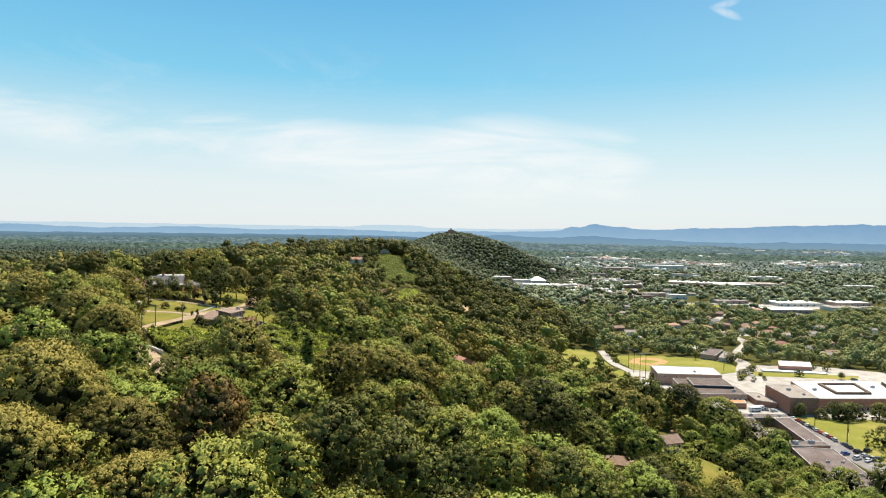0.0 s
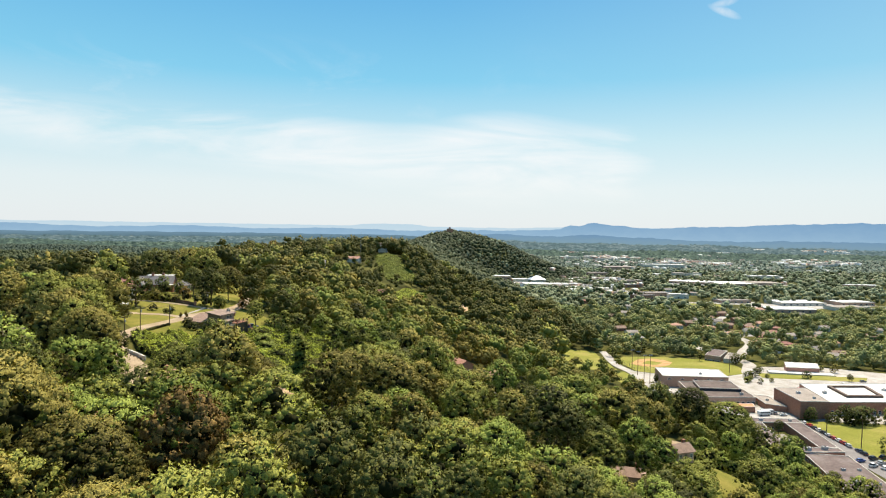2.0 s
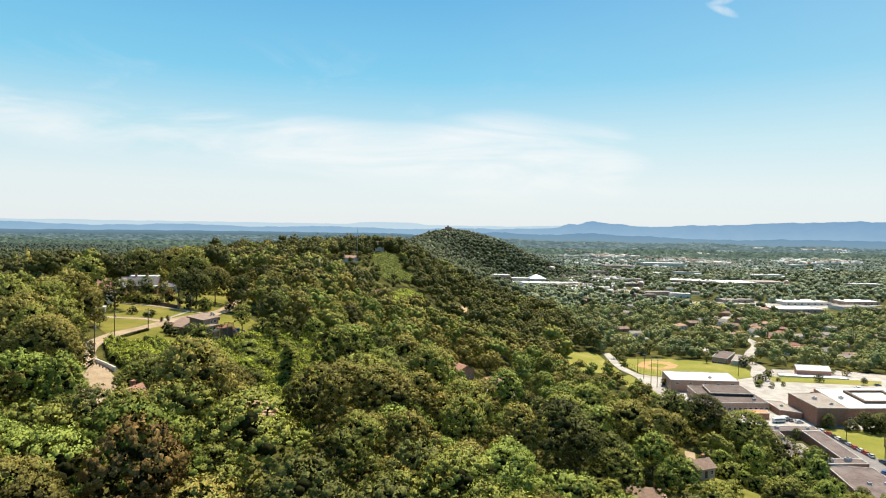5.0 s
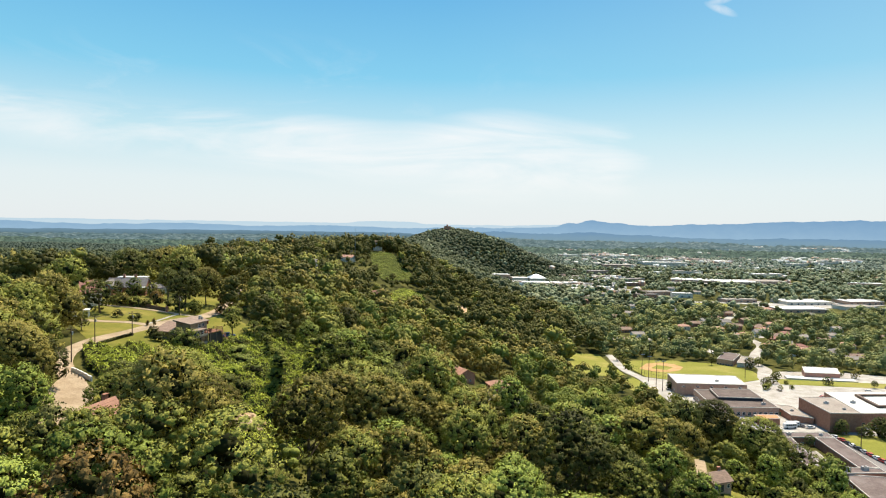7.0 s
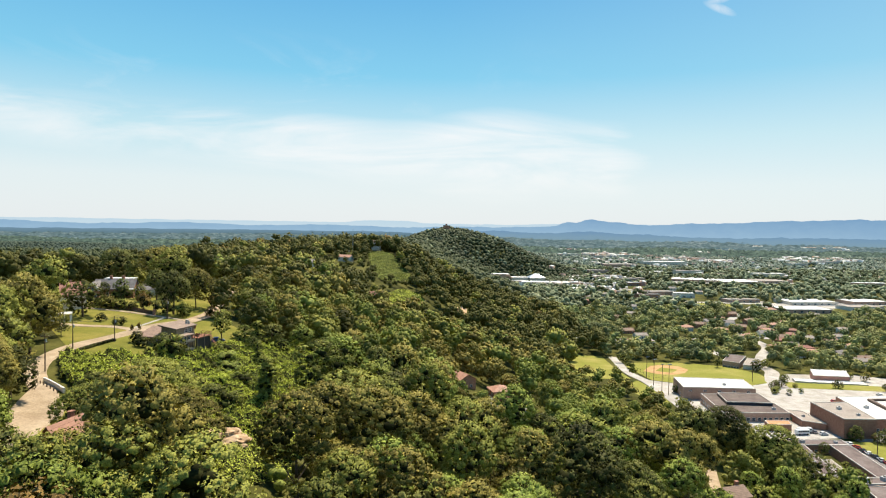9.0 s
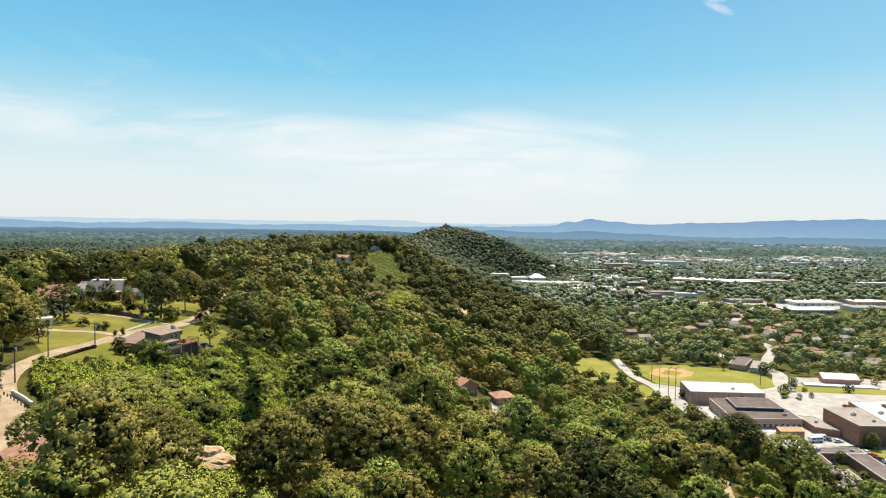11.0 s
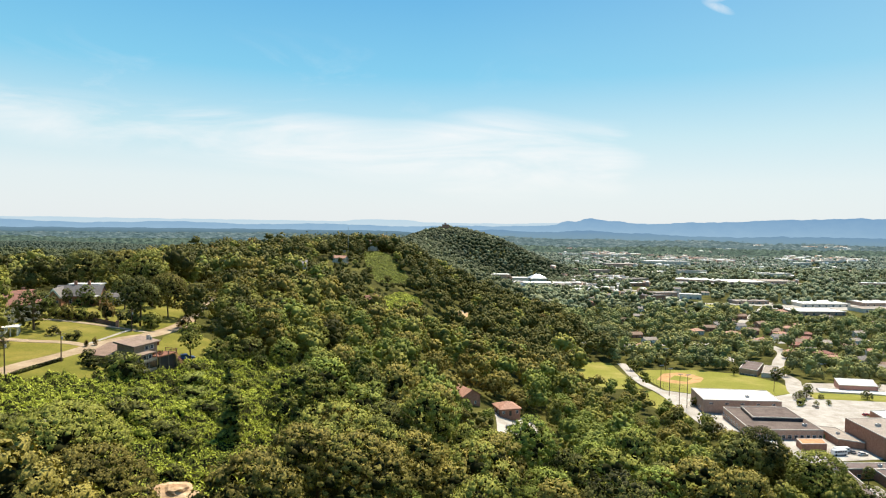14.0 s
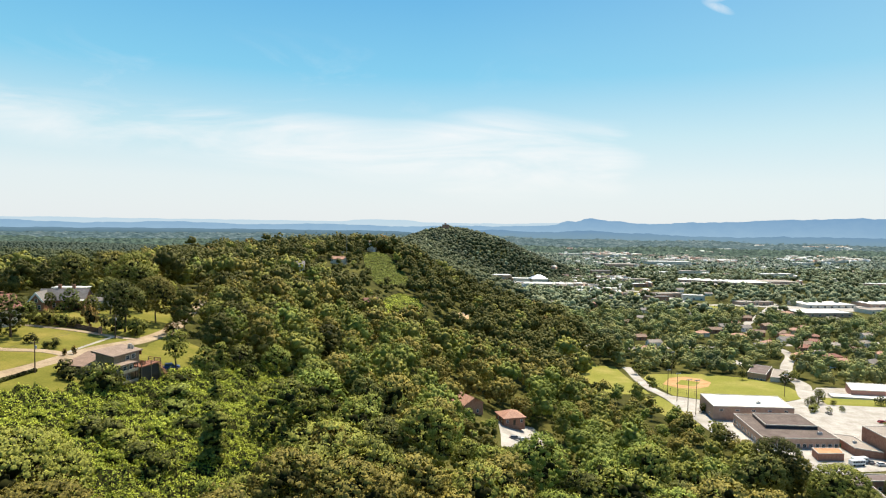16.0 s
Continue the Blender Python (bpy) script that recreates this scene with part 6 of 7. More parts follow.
flat_block("auditorium", "windowless red brick auditorium with a pale gravel roof", [(192, 343.5), (207.5, 343.5), (212, 372.5), (192.8, 372)], BASE, 19.4, M["brick"], M["roof_pale"], 0.3, (), "school building")
flat_block("link_block", "low brick link with a pale flat roof", [(182.5, 361), (191.6, 356), (192, 377), (184, 380)], BASE, 13.0, M["brick"], M["roof_pale"], 0.3, (), "school building")
flat_block("boiler_house", "small brick outbuilding with an orange-brown roof", [(162, 354), (173.5, 354.5), (175.5, 361), (163.5, 361)], BASE, 13.0, M["brick"], M["clay_roof"], 0.2, (), "school building")
flat_block("main_hall", "wide school building with a bright white flat roof", [(213.5, 353), (262, 356), (276, 398), (220, 394)], BASE, 16.6, M["brick"], M["roof_white"], 0.3, ((0, 16, 1.6, 2.0, 1.6),), "school building")
RING = [(229, 363), (250.5, 364), (256, 387.5), (232, 386)]
t = thing("roof_monitor", "dark sided raised square on the white roof", "roof monitor", (0, 0, 0))
bm = bmesh.new()
ring(bm, RING, inset(RING, 1.6), 16.62, 18.0)
part("monitor_wall", bm, M["monitor"], t)
bm = bmesh.new()
prism(bm, inset(RING, 1.65), 16.65, 16.95)
part("monitor_roof", bm, M["roof_white"], t)
flat_block("side_hall", "small hall with a tan wall and white roof", [(276.5, 376), (300, 378), (304, 400), (280, 398.5)], BASE, 16.0, M["brick_tan"], M["roof_white"], 0.3, (), "school building")

# the old classroom wing, round a planted court
WING = M["roof_mauve"]
flat_block("north_wing", "flat-roofed brick classroom wing with grey-mauve roofing", [(154.5, 321.5), (180.5, 322.2), (181.3, 328.4), (155.6, 328.4)], BASE + 1, 14.5, M["brick"], WING, 0.3, ((0, 8, 1.6, 1.4, 1.5),), "school building")
flat_block("east_wing", "long flat-roofed brick classroom wing beside the car park", [(167.8, 286.4), (176.3, 286.0), (180.4, 322.0), (171.6, 321.8)], BASE + 1, 14.5, M["brick"], WING, 0.3, ((1, 14, 1.6, 1.4, 1.5),), "school building")
flat_block("west_wing", "flat-roofed brick wing along the planted court", [(147.5, 288.0), (154.4, 288.2), (160.4, 321.2), (153.8, 321.2)], BASE + 1, 14.5, M["brick"], WING, 0.3, ((3, 12, 1.6, 1.4, 1.5),), "school building")
flat_block("cross_wing", "flat-roofed wing that closes the court", [(147.0, 279.5), (176.0, 281.2), (176.2, 285.8), (147.4, 287.6)], BASE + 1, 14.4, M["brick"], WING, 0.3, ((0, 10, 1.6, 1.4, 1.5),), "school building")
flat_block("court_shelter", "low roof inside the planted court", [(156.2, 298.0), (163.0, 298.4), (164.6, 309.0), (157.8, 308.6)], BASE + 1, 12.8, M["brick_tan"], M["roof_pale"], 0.2, (), "shelter")
flat_block("south_wing", "broad low school wing with a dark roof and red brick walls", [(150.0, 236.0), (169.0, 232.0), (175.6, 278.0), (157.8, 281.0)], BASE + 1.5, 13.8, M["brick"], WING, 0.3, ((3, 14, 1.8, 1.5, 1.3), (1, 14, 1.8, 1.5, 1.3)), "school building")
for x, y, zt, s in ((161.5, 325, 14.6, 1.0), (176, 324.5, 14.6, 0.8), (151.5, 300, 14.6, 1.0), (155.5, 309, 14.6, 0.8), (153, 283.5, 14.5, 1.0), (161, 283, 14.5, 1.3), (169, 284.2, 14.5, 1.3), (163, 262, 13.9, 0.8), (160, 250, 13.9, 0.8), (168, 248, 13.9, 0.7), (169.5, 262, 13.9, 0.7),
                    (170, 420, 15.5, 1.0), (176, 376, 14.1, 1.0), (200, 360, 19.5, 1.1), (203, 350, 19.5, 0.8), (187, 368, 13.1, 0.8), (222, 372, 16.7, 1.2), (262, 380, 16.7, 1.2)):
    roof_unit(zt, x, y, s, 10 * s)
draped("school_carpark", [(176.5, 240), (182, 238), (190.5, 262), (189.6, 300), (191, 336), (184, 338), (181.5, 320), (178, 285)], M["asphalt"], "grey asphalt car park beside the school wing", "car park", 0.22)
draped("infield", [(150, 505), (156, 493), (167, 491), (178, 499), (186, 513), (184, 526), (176, 533), (163, 528)], M["dirt"], "orange clay baseball infield", "infield", 0.2)
draped("diamond_grass", [(159, 506), (168, 498), (178, 512), (169, 522)], M["field"], "grass diamond within the clay infield", "infield", 0.24)
for x0, y0, x1, y1, h, n in ((145, 478, 171, 455, 3.2, 8), (145, 478, 143, 522, 3.2, 9)):
    t = thing("field_fence", "tall wire fence on steel posts round the ball field", "fence", (0, 0, 0))
    for k in range(n):
        f = k / (n - 1)
        x, y = x0 + (x1 - x0) * f, y0 + (y1 - y0) * f
        bm = bmesh.new()
        tube(bm, (x, y, float(land(x, y))), (x, y, float(land(x, y)) + h), 0.05, 0.05, 6)
        part("post", bm, M["dark"], t)
    for zz in (1.2, h):
        bm = bmesh.new()
        tube(bm, (x0, y0, float(land(x0, y0)) + zz), (x1, y1, float(land(x1, y1)) + zz), 0.03, 0.03, 5)
        part("rail", bm, M["dark"], t)


def light_pole(x, y, h, arm=True):
    z = float(land(x, y))
    t = thing("field_light", "tall wooden pole with floodlights by the ball field", "light pole", (x, y, z), 20, "field lights")
    bm = bmesh.new()
    tube(bm, (0, 0, -0.5), (0, 0, h), 0.2, 0.13, 8)
    part("pole", bm, M["pole_wood"], t)
    if arm:
        part("crossarm", boxes((-1.6, 1.6, -0.08, 0.08, h - 0.5, h - 0.32)), M["pole_wood"], t)
        for k in (-1.3, -0.45, 0.45, 1.3):
            bm = bmesh.new()
            tube(bm, (k, -0.1, h - 0.25), (k, -0.55, h - 0.05), 0.1, 0.3, 10)
            part("lamp", bm, M["metal"], t)
    return t


for x, y, h in ((139.5, 453, 17), (138.5, 424, 19), (136.6, 430, 18), (142.5, 476, 15), (171, 545, 16), (212, 470, 14)):
    light_pole(x, y, h)
for x, y in ((193, 322), (193, 296), (204, 312)):
    light_pole(x, y, 9, False)


# ---- parked vehicles ----
PAINT = {"white": (0.72, 0.72, 0.71), "silver": (0.42, 0.43, 0.44), "grey": (0.16, 0.165, 0.17), "black": (0.02, 0.02, 0.022), "red": (0.42, 0.03, 0.025), "blue": (0.045, 0.09, 0.27), "dark blue": (0.02, 0.035, 0.09), "tan": (0.34, 0.29, 0.22)}
PAINT_MAT, CAR_PROTO = {}, {}
for word, c in PAINT.items():
    PAINT_MAT[word] = plain(word.replace(" ", "_") + "_car_paint", c, 0.28)


def car(x, y, turn, colour, z=None, place="parked beside the school", tall=0.0):
    zz = (float(land(x, y)) if z is None else z) + 0.2
    m = pose(x, y, zz, 0, 0, turn)
    key = (colour, tall)
    if key in CAR_PROTO:
        c = copy_thing(CAR_PROTO[key], m)
        return tagged(c, f"{colour} car {place}")
    t = thing("car", f"{colour} car {place}", "car", (x, y, zz), turn, "parked cars")
    bm = bmesh.new()
    prof = [(-2.25, 0.35), (2.2, 0.35), (2.28, 0.62), (2.15, 0.84), (1.15, 0.95), (-1.75, 1.0), (-2.25, 0.92 + tall)]
    a = [bm.verts.new((px, -0.88, pz)) for px, pz in prof]
    b = [bm.verts.new((px, 0.88, pz)) for px, pz in prof]
    bm.faces.new(a)
    bm.faces.new(b[::-1])
    for i in range(len(prof)):
        j = (i + 1) % len(prof)
        bm.faces.new((a[j], a[i], b[i], b[j]))
    bmesh.ops.bevel(bm, geom=list(bm.edges), offset=0.07, segments=1, affect="EDGES")
    part("body", bm, PAINT_MAT[colour], t)
    bm = bmesh.new()
    lo = [(-1.95, -0.8), (1.0, -0.8), (1.0, 0.8), (-1.95, 0.8)]
    hi = [(-1.5 - tall * 0.4, -0.62), (0.2, -0.62), (0.2, 0.62), (-1.5 - tall * 0.4, 0.62)]
    l = [bm.verts.new((*p, 0.94)) for p in lo]
    h = [bm.verts.new((*p, 1.42 + tall)) for p in hi]
    bm.faces.new(h)
    for i in range(4):
        bm.faces.new((l[i], l[(i + 1) % 4], h[(i + 1) % 4], h[i]))
    part("window_band", bm, M["glass"], t)
    bm = boxes((-1.5 - tall * 0.4, 0.22, -0.64, 0.64, 1.41 + tall, 1.48 + tall))
    part("roof", bm, PAINT_MAT[colour], t)
    for px in (-1.4, 1.4):
        for s in (-1, 1):
            bm = bmesh.new()
            tube(bm, (px, s * 0.72, 0.33), (px, s * 0.92, 0.33), 0.33, 0.33, 12)
            w = part("wheel", bm, M["tyre"], t)
            bm = bmesh.new()
            tube(bm, (px, s * 0.91, 0.33), (px, s * 0.94, 0.33), 0.19, 0.19, 10)
            part("rim", bm, M["metal"], w)
    for s in (-0.62, 0.62):
        part("headlight", boxes((2.2, 2.29, s - 0.18, s + 0.18, 0.62, 0.76)), M["trim"], t)
        part("tail_light", boxes((-2.29, -2.2, s - 0.16, s + 0.16, 0.7, 0.88)), M["red_lamp"], t)
    CAR_PROTO[key] = t
    return t


for k, (x, y, col) in enumerate(((188.6, 334, "white"), (184.2, 328, "dark blue"), (188.9, 329.5, "red"), (188.7, 325, "black"), (188.6, 321.5, "white"), (188.5, 317.5, "black"), (188.2, 309, "red"), (188.2, 305, "white"), (188.1, 301.5, "red"), (188.0, 297.5, "silver"),
                                 (188, 290, "dark blue"), (187.8, 286.5, "black"), (188.2, 313, "silver"))):
    car(x, y, 78 + 5 * (k % 3), col, float(land(x, y)) + 0.1)
for k, (x, y, col) in enumerate(((180, 277, "blue"), (181.5, 271, "white"), (184.5, 268.5, "white"), (187.6, 280, "black"), (187.2, 274.5, "silver"), (188.0, 270.5, "tan"), (190.3, 270.5, "dark blue"), (193, 281.5, "black"))):
    car(x, y, 20 + 7 * (k % 3), col, float(land(x, y)) + 0.1, "in the school car park", 0.25 if k % 2 else 0.0)
for k, (x, y, col) in enumerate(((231, 412, "red"), (236, 414, "white"), (262, 420, "silver"), (270, 430, "white"), (290, 440, "grey"), (213, 428, "tan"), (186, 349, "white"), (183, 352, "grey"))):
    car(x, y, 80 * (k % 2) + 6, col, None, "on the pale concrete yard")
for x, y, col in ((28.5, 325, "grey"), (32.5, 326.5, "white")):
    car(x, y, -8, col, None, "in the yard of a small brick house")
car(-77.0, 268.5, 30, "blue", None, "behind the split-level house", 0.25)


def minibus(x, y, turn):
    t = thing("minibus", "white school minibus parked on the concrete yard", "bus", (x, y, float(land(x, y)) + 0.15), turn, "minibuses")
    bm = bmesh.new()
    box(bm, -3.4, 3.4, -1.1, 1.1, 0.5, 2.6, 0.18)
    part("body", bm, PAINT_MAT["white"], t)
    for s in (-1.115, 1.08):
        for k in range(5):
            part("window", boxes((-2.8 + k * 1.15, -1.85 + k * 1.15, s, s + 0.035, 1.5, 2.2)), M["glass"], t)
    part("windscreen", boxes((3.39, 3.42, -0.9, 0.9, 1.4, 2.3)), M["glass"], t)
    for px in (-2.2, 2.2):
        for s in (-1.0, 1.0):
            bm = bmesh.new()
            tube(bm, (px, s - 0.12, 0.45), (px, s + 0.12, 0.45), 0.45, 0.45, 12)
            part("wheel", bm, M["tyre"], t)
    return t


minibus(175.5, 349, 8)
minibus(178.5, 352, 8)
t = thing("waste_skip", "green steel waste skip on the concrete yard", "skip", (186.5, 372, float(land(186.5, 372)) + 0.12), 5)
part("tub", boxes((-3.2, 3.2, -1.2, 1.2, 0.2, 1.9)), M["green_steel"], t)
for x in (-2.4, -0.8, 0.8, 2.4):
    part("rib", boxes((x - 0.08, x + 0.08, -1.32, -1.2, 0.2, 1.8)), M["green_steel"], t)

# ---- the town in the valley ----
TOWN_HOUSES = [
    house(190, 680, 12, 13, 8, 3.2, 2.0, M["brick"], M["shingle"], "low brick house with a brown roof in the valley", group="town houses"),
    house(196, 655, 8, 12, 8, 3.2, 1.8, M["white_siding"], M["roof_pale"], "low white house with a pale roof in the valley", group="town houses"),
    house(182, 628, -10, 13, 8, 3.0, 2.0, M["brick_tan"], M["terracotta"], "low tan house with a faded red roof in the valley", hip=True, group="town houses"),
    house(300, 746, 20, 12, 8, 3.2, 2.2, M["white_siding"], M["slate"], "low white house with a grey roof in the valley", chimney=False, group="town houses"),
    house(322, 764, -14, 12, 9, 3.2, 2.2, M["cream"], M["terracotta"], "cream house with a tan roof in the valley", hip=True, group="town houses"),
    house(325, 640, 10, 14, 9, 3.4, 2.0, M["brick"], M["red_tile"], "red brick house with a dark red roof in the valley", hip=True, chimney=False, group="town houses"),
]
TOWN = [(167, 617, 1), (317, 734, 3), (317, 708, 0), (338, 705, 0), (325, 672, 3), (320, 616, 1), (323, 600, 5), (322, 585, 2), (340, 578, 3), (345, 556, 0), (336, 545, 1), (258, 700, 4), (280, 720, 0), (290, 690, 2)]
TOWN += [(370, 640, 0), (375, 612, 4), (390, 660, 1), (400, 590, 3), (360, 690, 5), (420, 700, 1), (440, 650, 0), (300, 655, 4), (285, 640, 3), (380, 740, 2), (410, 770, 1), (350, 800, 0), (300, 820, 3), (337, 690, 2), (347, 664, 5), (354, 648, 1), (331, 652, 0), (298, 602, 4), (306, 577, 1), (362, 722, 4), (346, 748, 0)]
TOWN += [(200, 760, 0), (230, 790, 1), (180, 820, 4), (250, 850, 3), (150, 900, 1), (120, 960, 3), (100, 1010, 1), (75, 1040, 3), (95, 1090, 1), (130, 1060, 4), (60, 1120, 3), (200, 900, 5), (215, 960, 1)]
TOWN += [(420, 840, 4), (450, 800, 1), (480, 760, 0), (520, 800, 3), (540, 740, 1), (500, 700, 5), (470, 690, 1), (560, 830, 4), (250, 1000, 1), (230, 1080, 3), (260, 1150, 1), (420, 1060, 1), (400, 1120, 3)]
CLEAR_SPOTS += [(h.location.x * f, h.location.y * f - 3, 10.0) for h in TOWN_HOUSES for f in (1.0, 0.975)]
for k, (x, y, kind) in enumerate(TOWN):
    h = copy_thing(TOWN_HOUSES[kind], pose(x, y, float(land(x, y)) + 0.8, 0, 0, (k * 37) % 60 - 30))
    CLEAR_SPOTS += [(x, y - 3, 9.0), (x * 0.972, y * 0.972 - 3, 8.5)]
    if y > 880:
        CLEAR_SPOTS += [(x * 0.945, y * 0.945, 10.0), (x * 0.92, y * 0.92, 9.0)]

def store(x, y, w, d, h, turn, roof, wall, label):
    c, s = math.cos(radians(turn)), math.sin(radians(turn))
    o = [(x + c * a - s * b, y + s * a + c * b) for a, b in ((-w / 2, -d / 2), (w / 2, -d / 2), (w / 2, d / 2), (-w / 2, d / 2))]
    z = float(land(x, y))
    n = max(2, int(w / 9))
    flat_block("store", label, o, z - 1, z + h, wall, roof, 0.5, ((0, n, 3.0, 2.2, 1.8),), "commercial building", "town stores")
    for k in range(int(w / 14) + 1):
        f = (k + 0.5) / (int(w / 14) + 1) - 0.5
        for b in (0, 20, 40, 60, 80):
            if b < y / 22:
                CLEAR_SPOTS.append(((x + c * w * f) * (1 - b / y), y + s * w * f - d * 0.4 - 8 - b, d * 0.5 + 6))


W, P, G = M["roof_white"], M["roof_pale"], M["roof_grey"]
WHITE, TAN, RED = M["cream"], M["brick_tan"], M["brick"]
for x, y, w, d, h, turn, roof, wall in ((115, 1240, 40, 26, 8, 4, W, TAN), (154, 1242, 30, 24, 9, 2, W, WHITE), (185, 1180, 100, 34, 6, -2, W, WHITE), (240, 1190, 44, 34, 6, -4, P, TAN), (312, 985, 34, 16, 6, 12, G, RED), (348, 1035, 44, 18, 6, 14, P, TAN), (372, 1000, 30, 16, 7, -10, W, WHITE),
                                         (520, 935, 70, 40, 4.5, 6, W, WHITE), (465, 852, 66, 34, 4.5, 4, W, TAN), (606, 945, 56, 34, 5, 8, W, TAN), (560, 880, 50, 26, 4.5, 8, P, WHITE), (432, 945, 50, 18, 4.5, 10, P, TAN)):
    store(x, y, w, d, h, turn, roof, wall, "long low store with a pale flat roof")
for x, y, w, d, h, turn, roof, wall in ((530, 1335, 95, 60, 5, -22, W, TAN), (592, 1300, 80, 60, 5, 6, W, TAN), (664, 1320, 70, 50, 5, -4, P, TAN), (358, 1205, 26, 16, 6, 10, W, RED), (385, 1310, 60, 20, 6, 16, P, TAN), (354, 1372, 56, 20, 6, 14, P, RED), (372, 1520, 50, 22, 7, 12, P, TAN),
                                         (482, 1725, 90, 40, 8, 4, P, TAN), (656, 1880, 130, 36, 9, 4, W, WHITE), (600, 1560, 70, 26, 8, 8, P, WHITE), (760, 1500, 80, 26, 8, 6, W, WHITE), (820, 1250, 70, 24, 7, -8, W, TAN)):
    store(x, y, w, d, h, turn, roof, wall, "long low warehouse with a pale flat roof far across the valley")
for x, y, w, d, h, turn, roof in ((470, 2285, 60, 26, 7, 6, W), (540, 2300, 50, 26, 7, 3, W), (590, 2400, 90, 30, 8, 3, W), (560, 2180, 60, 24, 7, 6, P), (640, 2250, 50, 24, 7, 3, W), (560, 2765, 70, 30, 8, 3, W), (880, 2220, 70, 26, 7, 8, P), (1106, 1985, 60, 26, 7, 6, W), (1250, 2070, 70, 26, 7, 4, P), (1400, 2190, 70, 26, 7, 6, W),
                                  (700, 2010, 50, 24, 7, 5, P), (1300, 2900, 90, 30, 9, 5, W), (1900, 3000, 80, 30, 9, 5, W)):
    store(x, y, w, d, h, turn, roof, WHITE, "pale shed far out on the plain")

t = thing("hall_with_metal_roof", "hall under a pyramid roof of blue-grey metal", "hall", (190, 1262, float(land(190, 1262))), 8)
part("wall", boxes((-15, 15, -11, 11, -2, 7)), M["cream"], t)
bm = bmesh.new()
hip_roof(bm, 30, 22, 7, 7.5, 1.2, 0.4, 8)
part("roof", bm, M["blue_roof"], t)
CLEAR_SPOTS += [(188, 1242, 22), (182, 1210, 22)]

# the annex beyond the street and the office with the pink fascia
flat_block("annex", "long grey annex with two low roofs", [(219, 530), (228, 522), (246, 548), (236, 556)], 0.5, 6.5, M["brick_tan"], M["roof_mauve"], 0.3, ((0, 6, 1.6, 1.4, 1.4),), "school building")
flat_block("annex", "pale low annex beside the street", [(230, 520), (240, 516), (254, 540), (246, 546)], 0.5, 5.5, M["cream"], M["roof_pale"], 0.3, (), "school building")
flat_block("office", "low office with a broad faded red fascia and white roof", [(255, 473), (278, 470), (287, 488), (264, 492)], 3.0, 9.5, M["fascia"], M["roof_white"], 0.3, (), "office")
flat_block("office_wing", "low flat office wing with a white roof", [(240, 468), (284, 460), (286, 468), (243, 477)], 3.0, 6.6, M["cream"], M["roof_white"], 0.3, ((0, 9, 2.0, 1.6, 0.9),), "office")
draped("office_lawn", [(226, 450), (292, 440), (304, 456), (250, 466), (232, 470)], M["field"], "strip of mown lawn before the office", "lawn", 0.2)
CLEAR_SPOTS += [(240, 530, 16), (230, 515, 14), (260, 470, 24), (280, 470, 20), (262, 455, 24), (285, 450, 18), (245, 545, 12)]

# pale streets and open plots between the trees
ribbon("town_street", [(255, 545), (275, 580), (300, 620), (305, 660), (312, 700), (330, 760), (380, 830), (430, 900), (470, 960)], 8, M["concrete"], "pale street through the town", "road", 0.2)
ribbon("cross_street", [(120, 650), (180, 642), (240, 650), (305, 660), (380, 670), (470, 690)], 7, M["concrete"], "pale cross street through the town", "road", 0.2)
ribbon("highway", [(250, 1180), (330, 1110), (345, 1020), (355, 940), (420, 930), (520, 895), (640, 890)], 16, M["concrete"], "broad pale road past the stores", "road", 0.3)
draped("town_field", [(262, 1010), (322, 1030), (330, 1085), (268, 1090)], M["field"], "bright open field in the town", "field", 0.3, 10)
draped("town_meadow", [(330, 880), (392, 885), (412, 910), (350, 938)], M["field"], "dry open meadow in the town", "field", 0.3, 10)
draped("store_yard", [(440, 880), (560, 890), (640, 930), (620, 950), (430, 930)], M["concrete"], "pale car park before the stores", "car park", 0.3, 10)
draped("warehouse_yard", [(440, 1270), (640, 1280), (720, 1300), (700, 1340), (450, 1330)], M["concrete"], "pale yard round the warehouses", "yard", 0.4, 12)
NO_TREES += [[(262, 1000), (322, 1020), (330, 1085), (268, 1090)], [(330, 870), (392, 875), (412, 910), (350, 938)], [(430, 870), (560, 880), (640, 920), (620, 950), (430, 930)], [(440, 1250), (640, 1250), (720, 1270), (700, 1340), (450, 1330)]]
CLEAR_LINES += [([(255, 545), (275, 580), (300, 620), (305, 660), (312, 700), (330, 760), (380, 830), (430, 900)], 8.0), ([(120, 650), (180, 642), (240, 650), (305, 660), (380, 670), (470, 690)], 7.0), ([(250, 1180), (330, 1110), (345, 1020), (355, 940), (420, 930), (520, 895), (640, 890)], 18.0)]


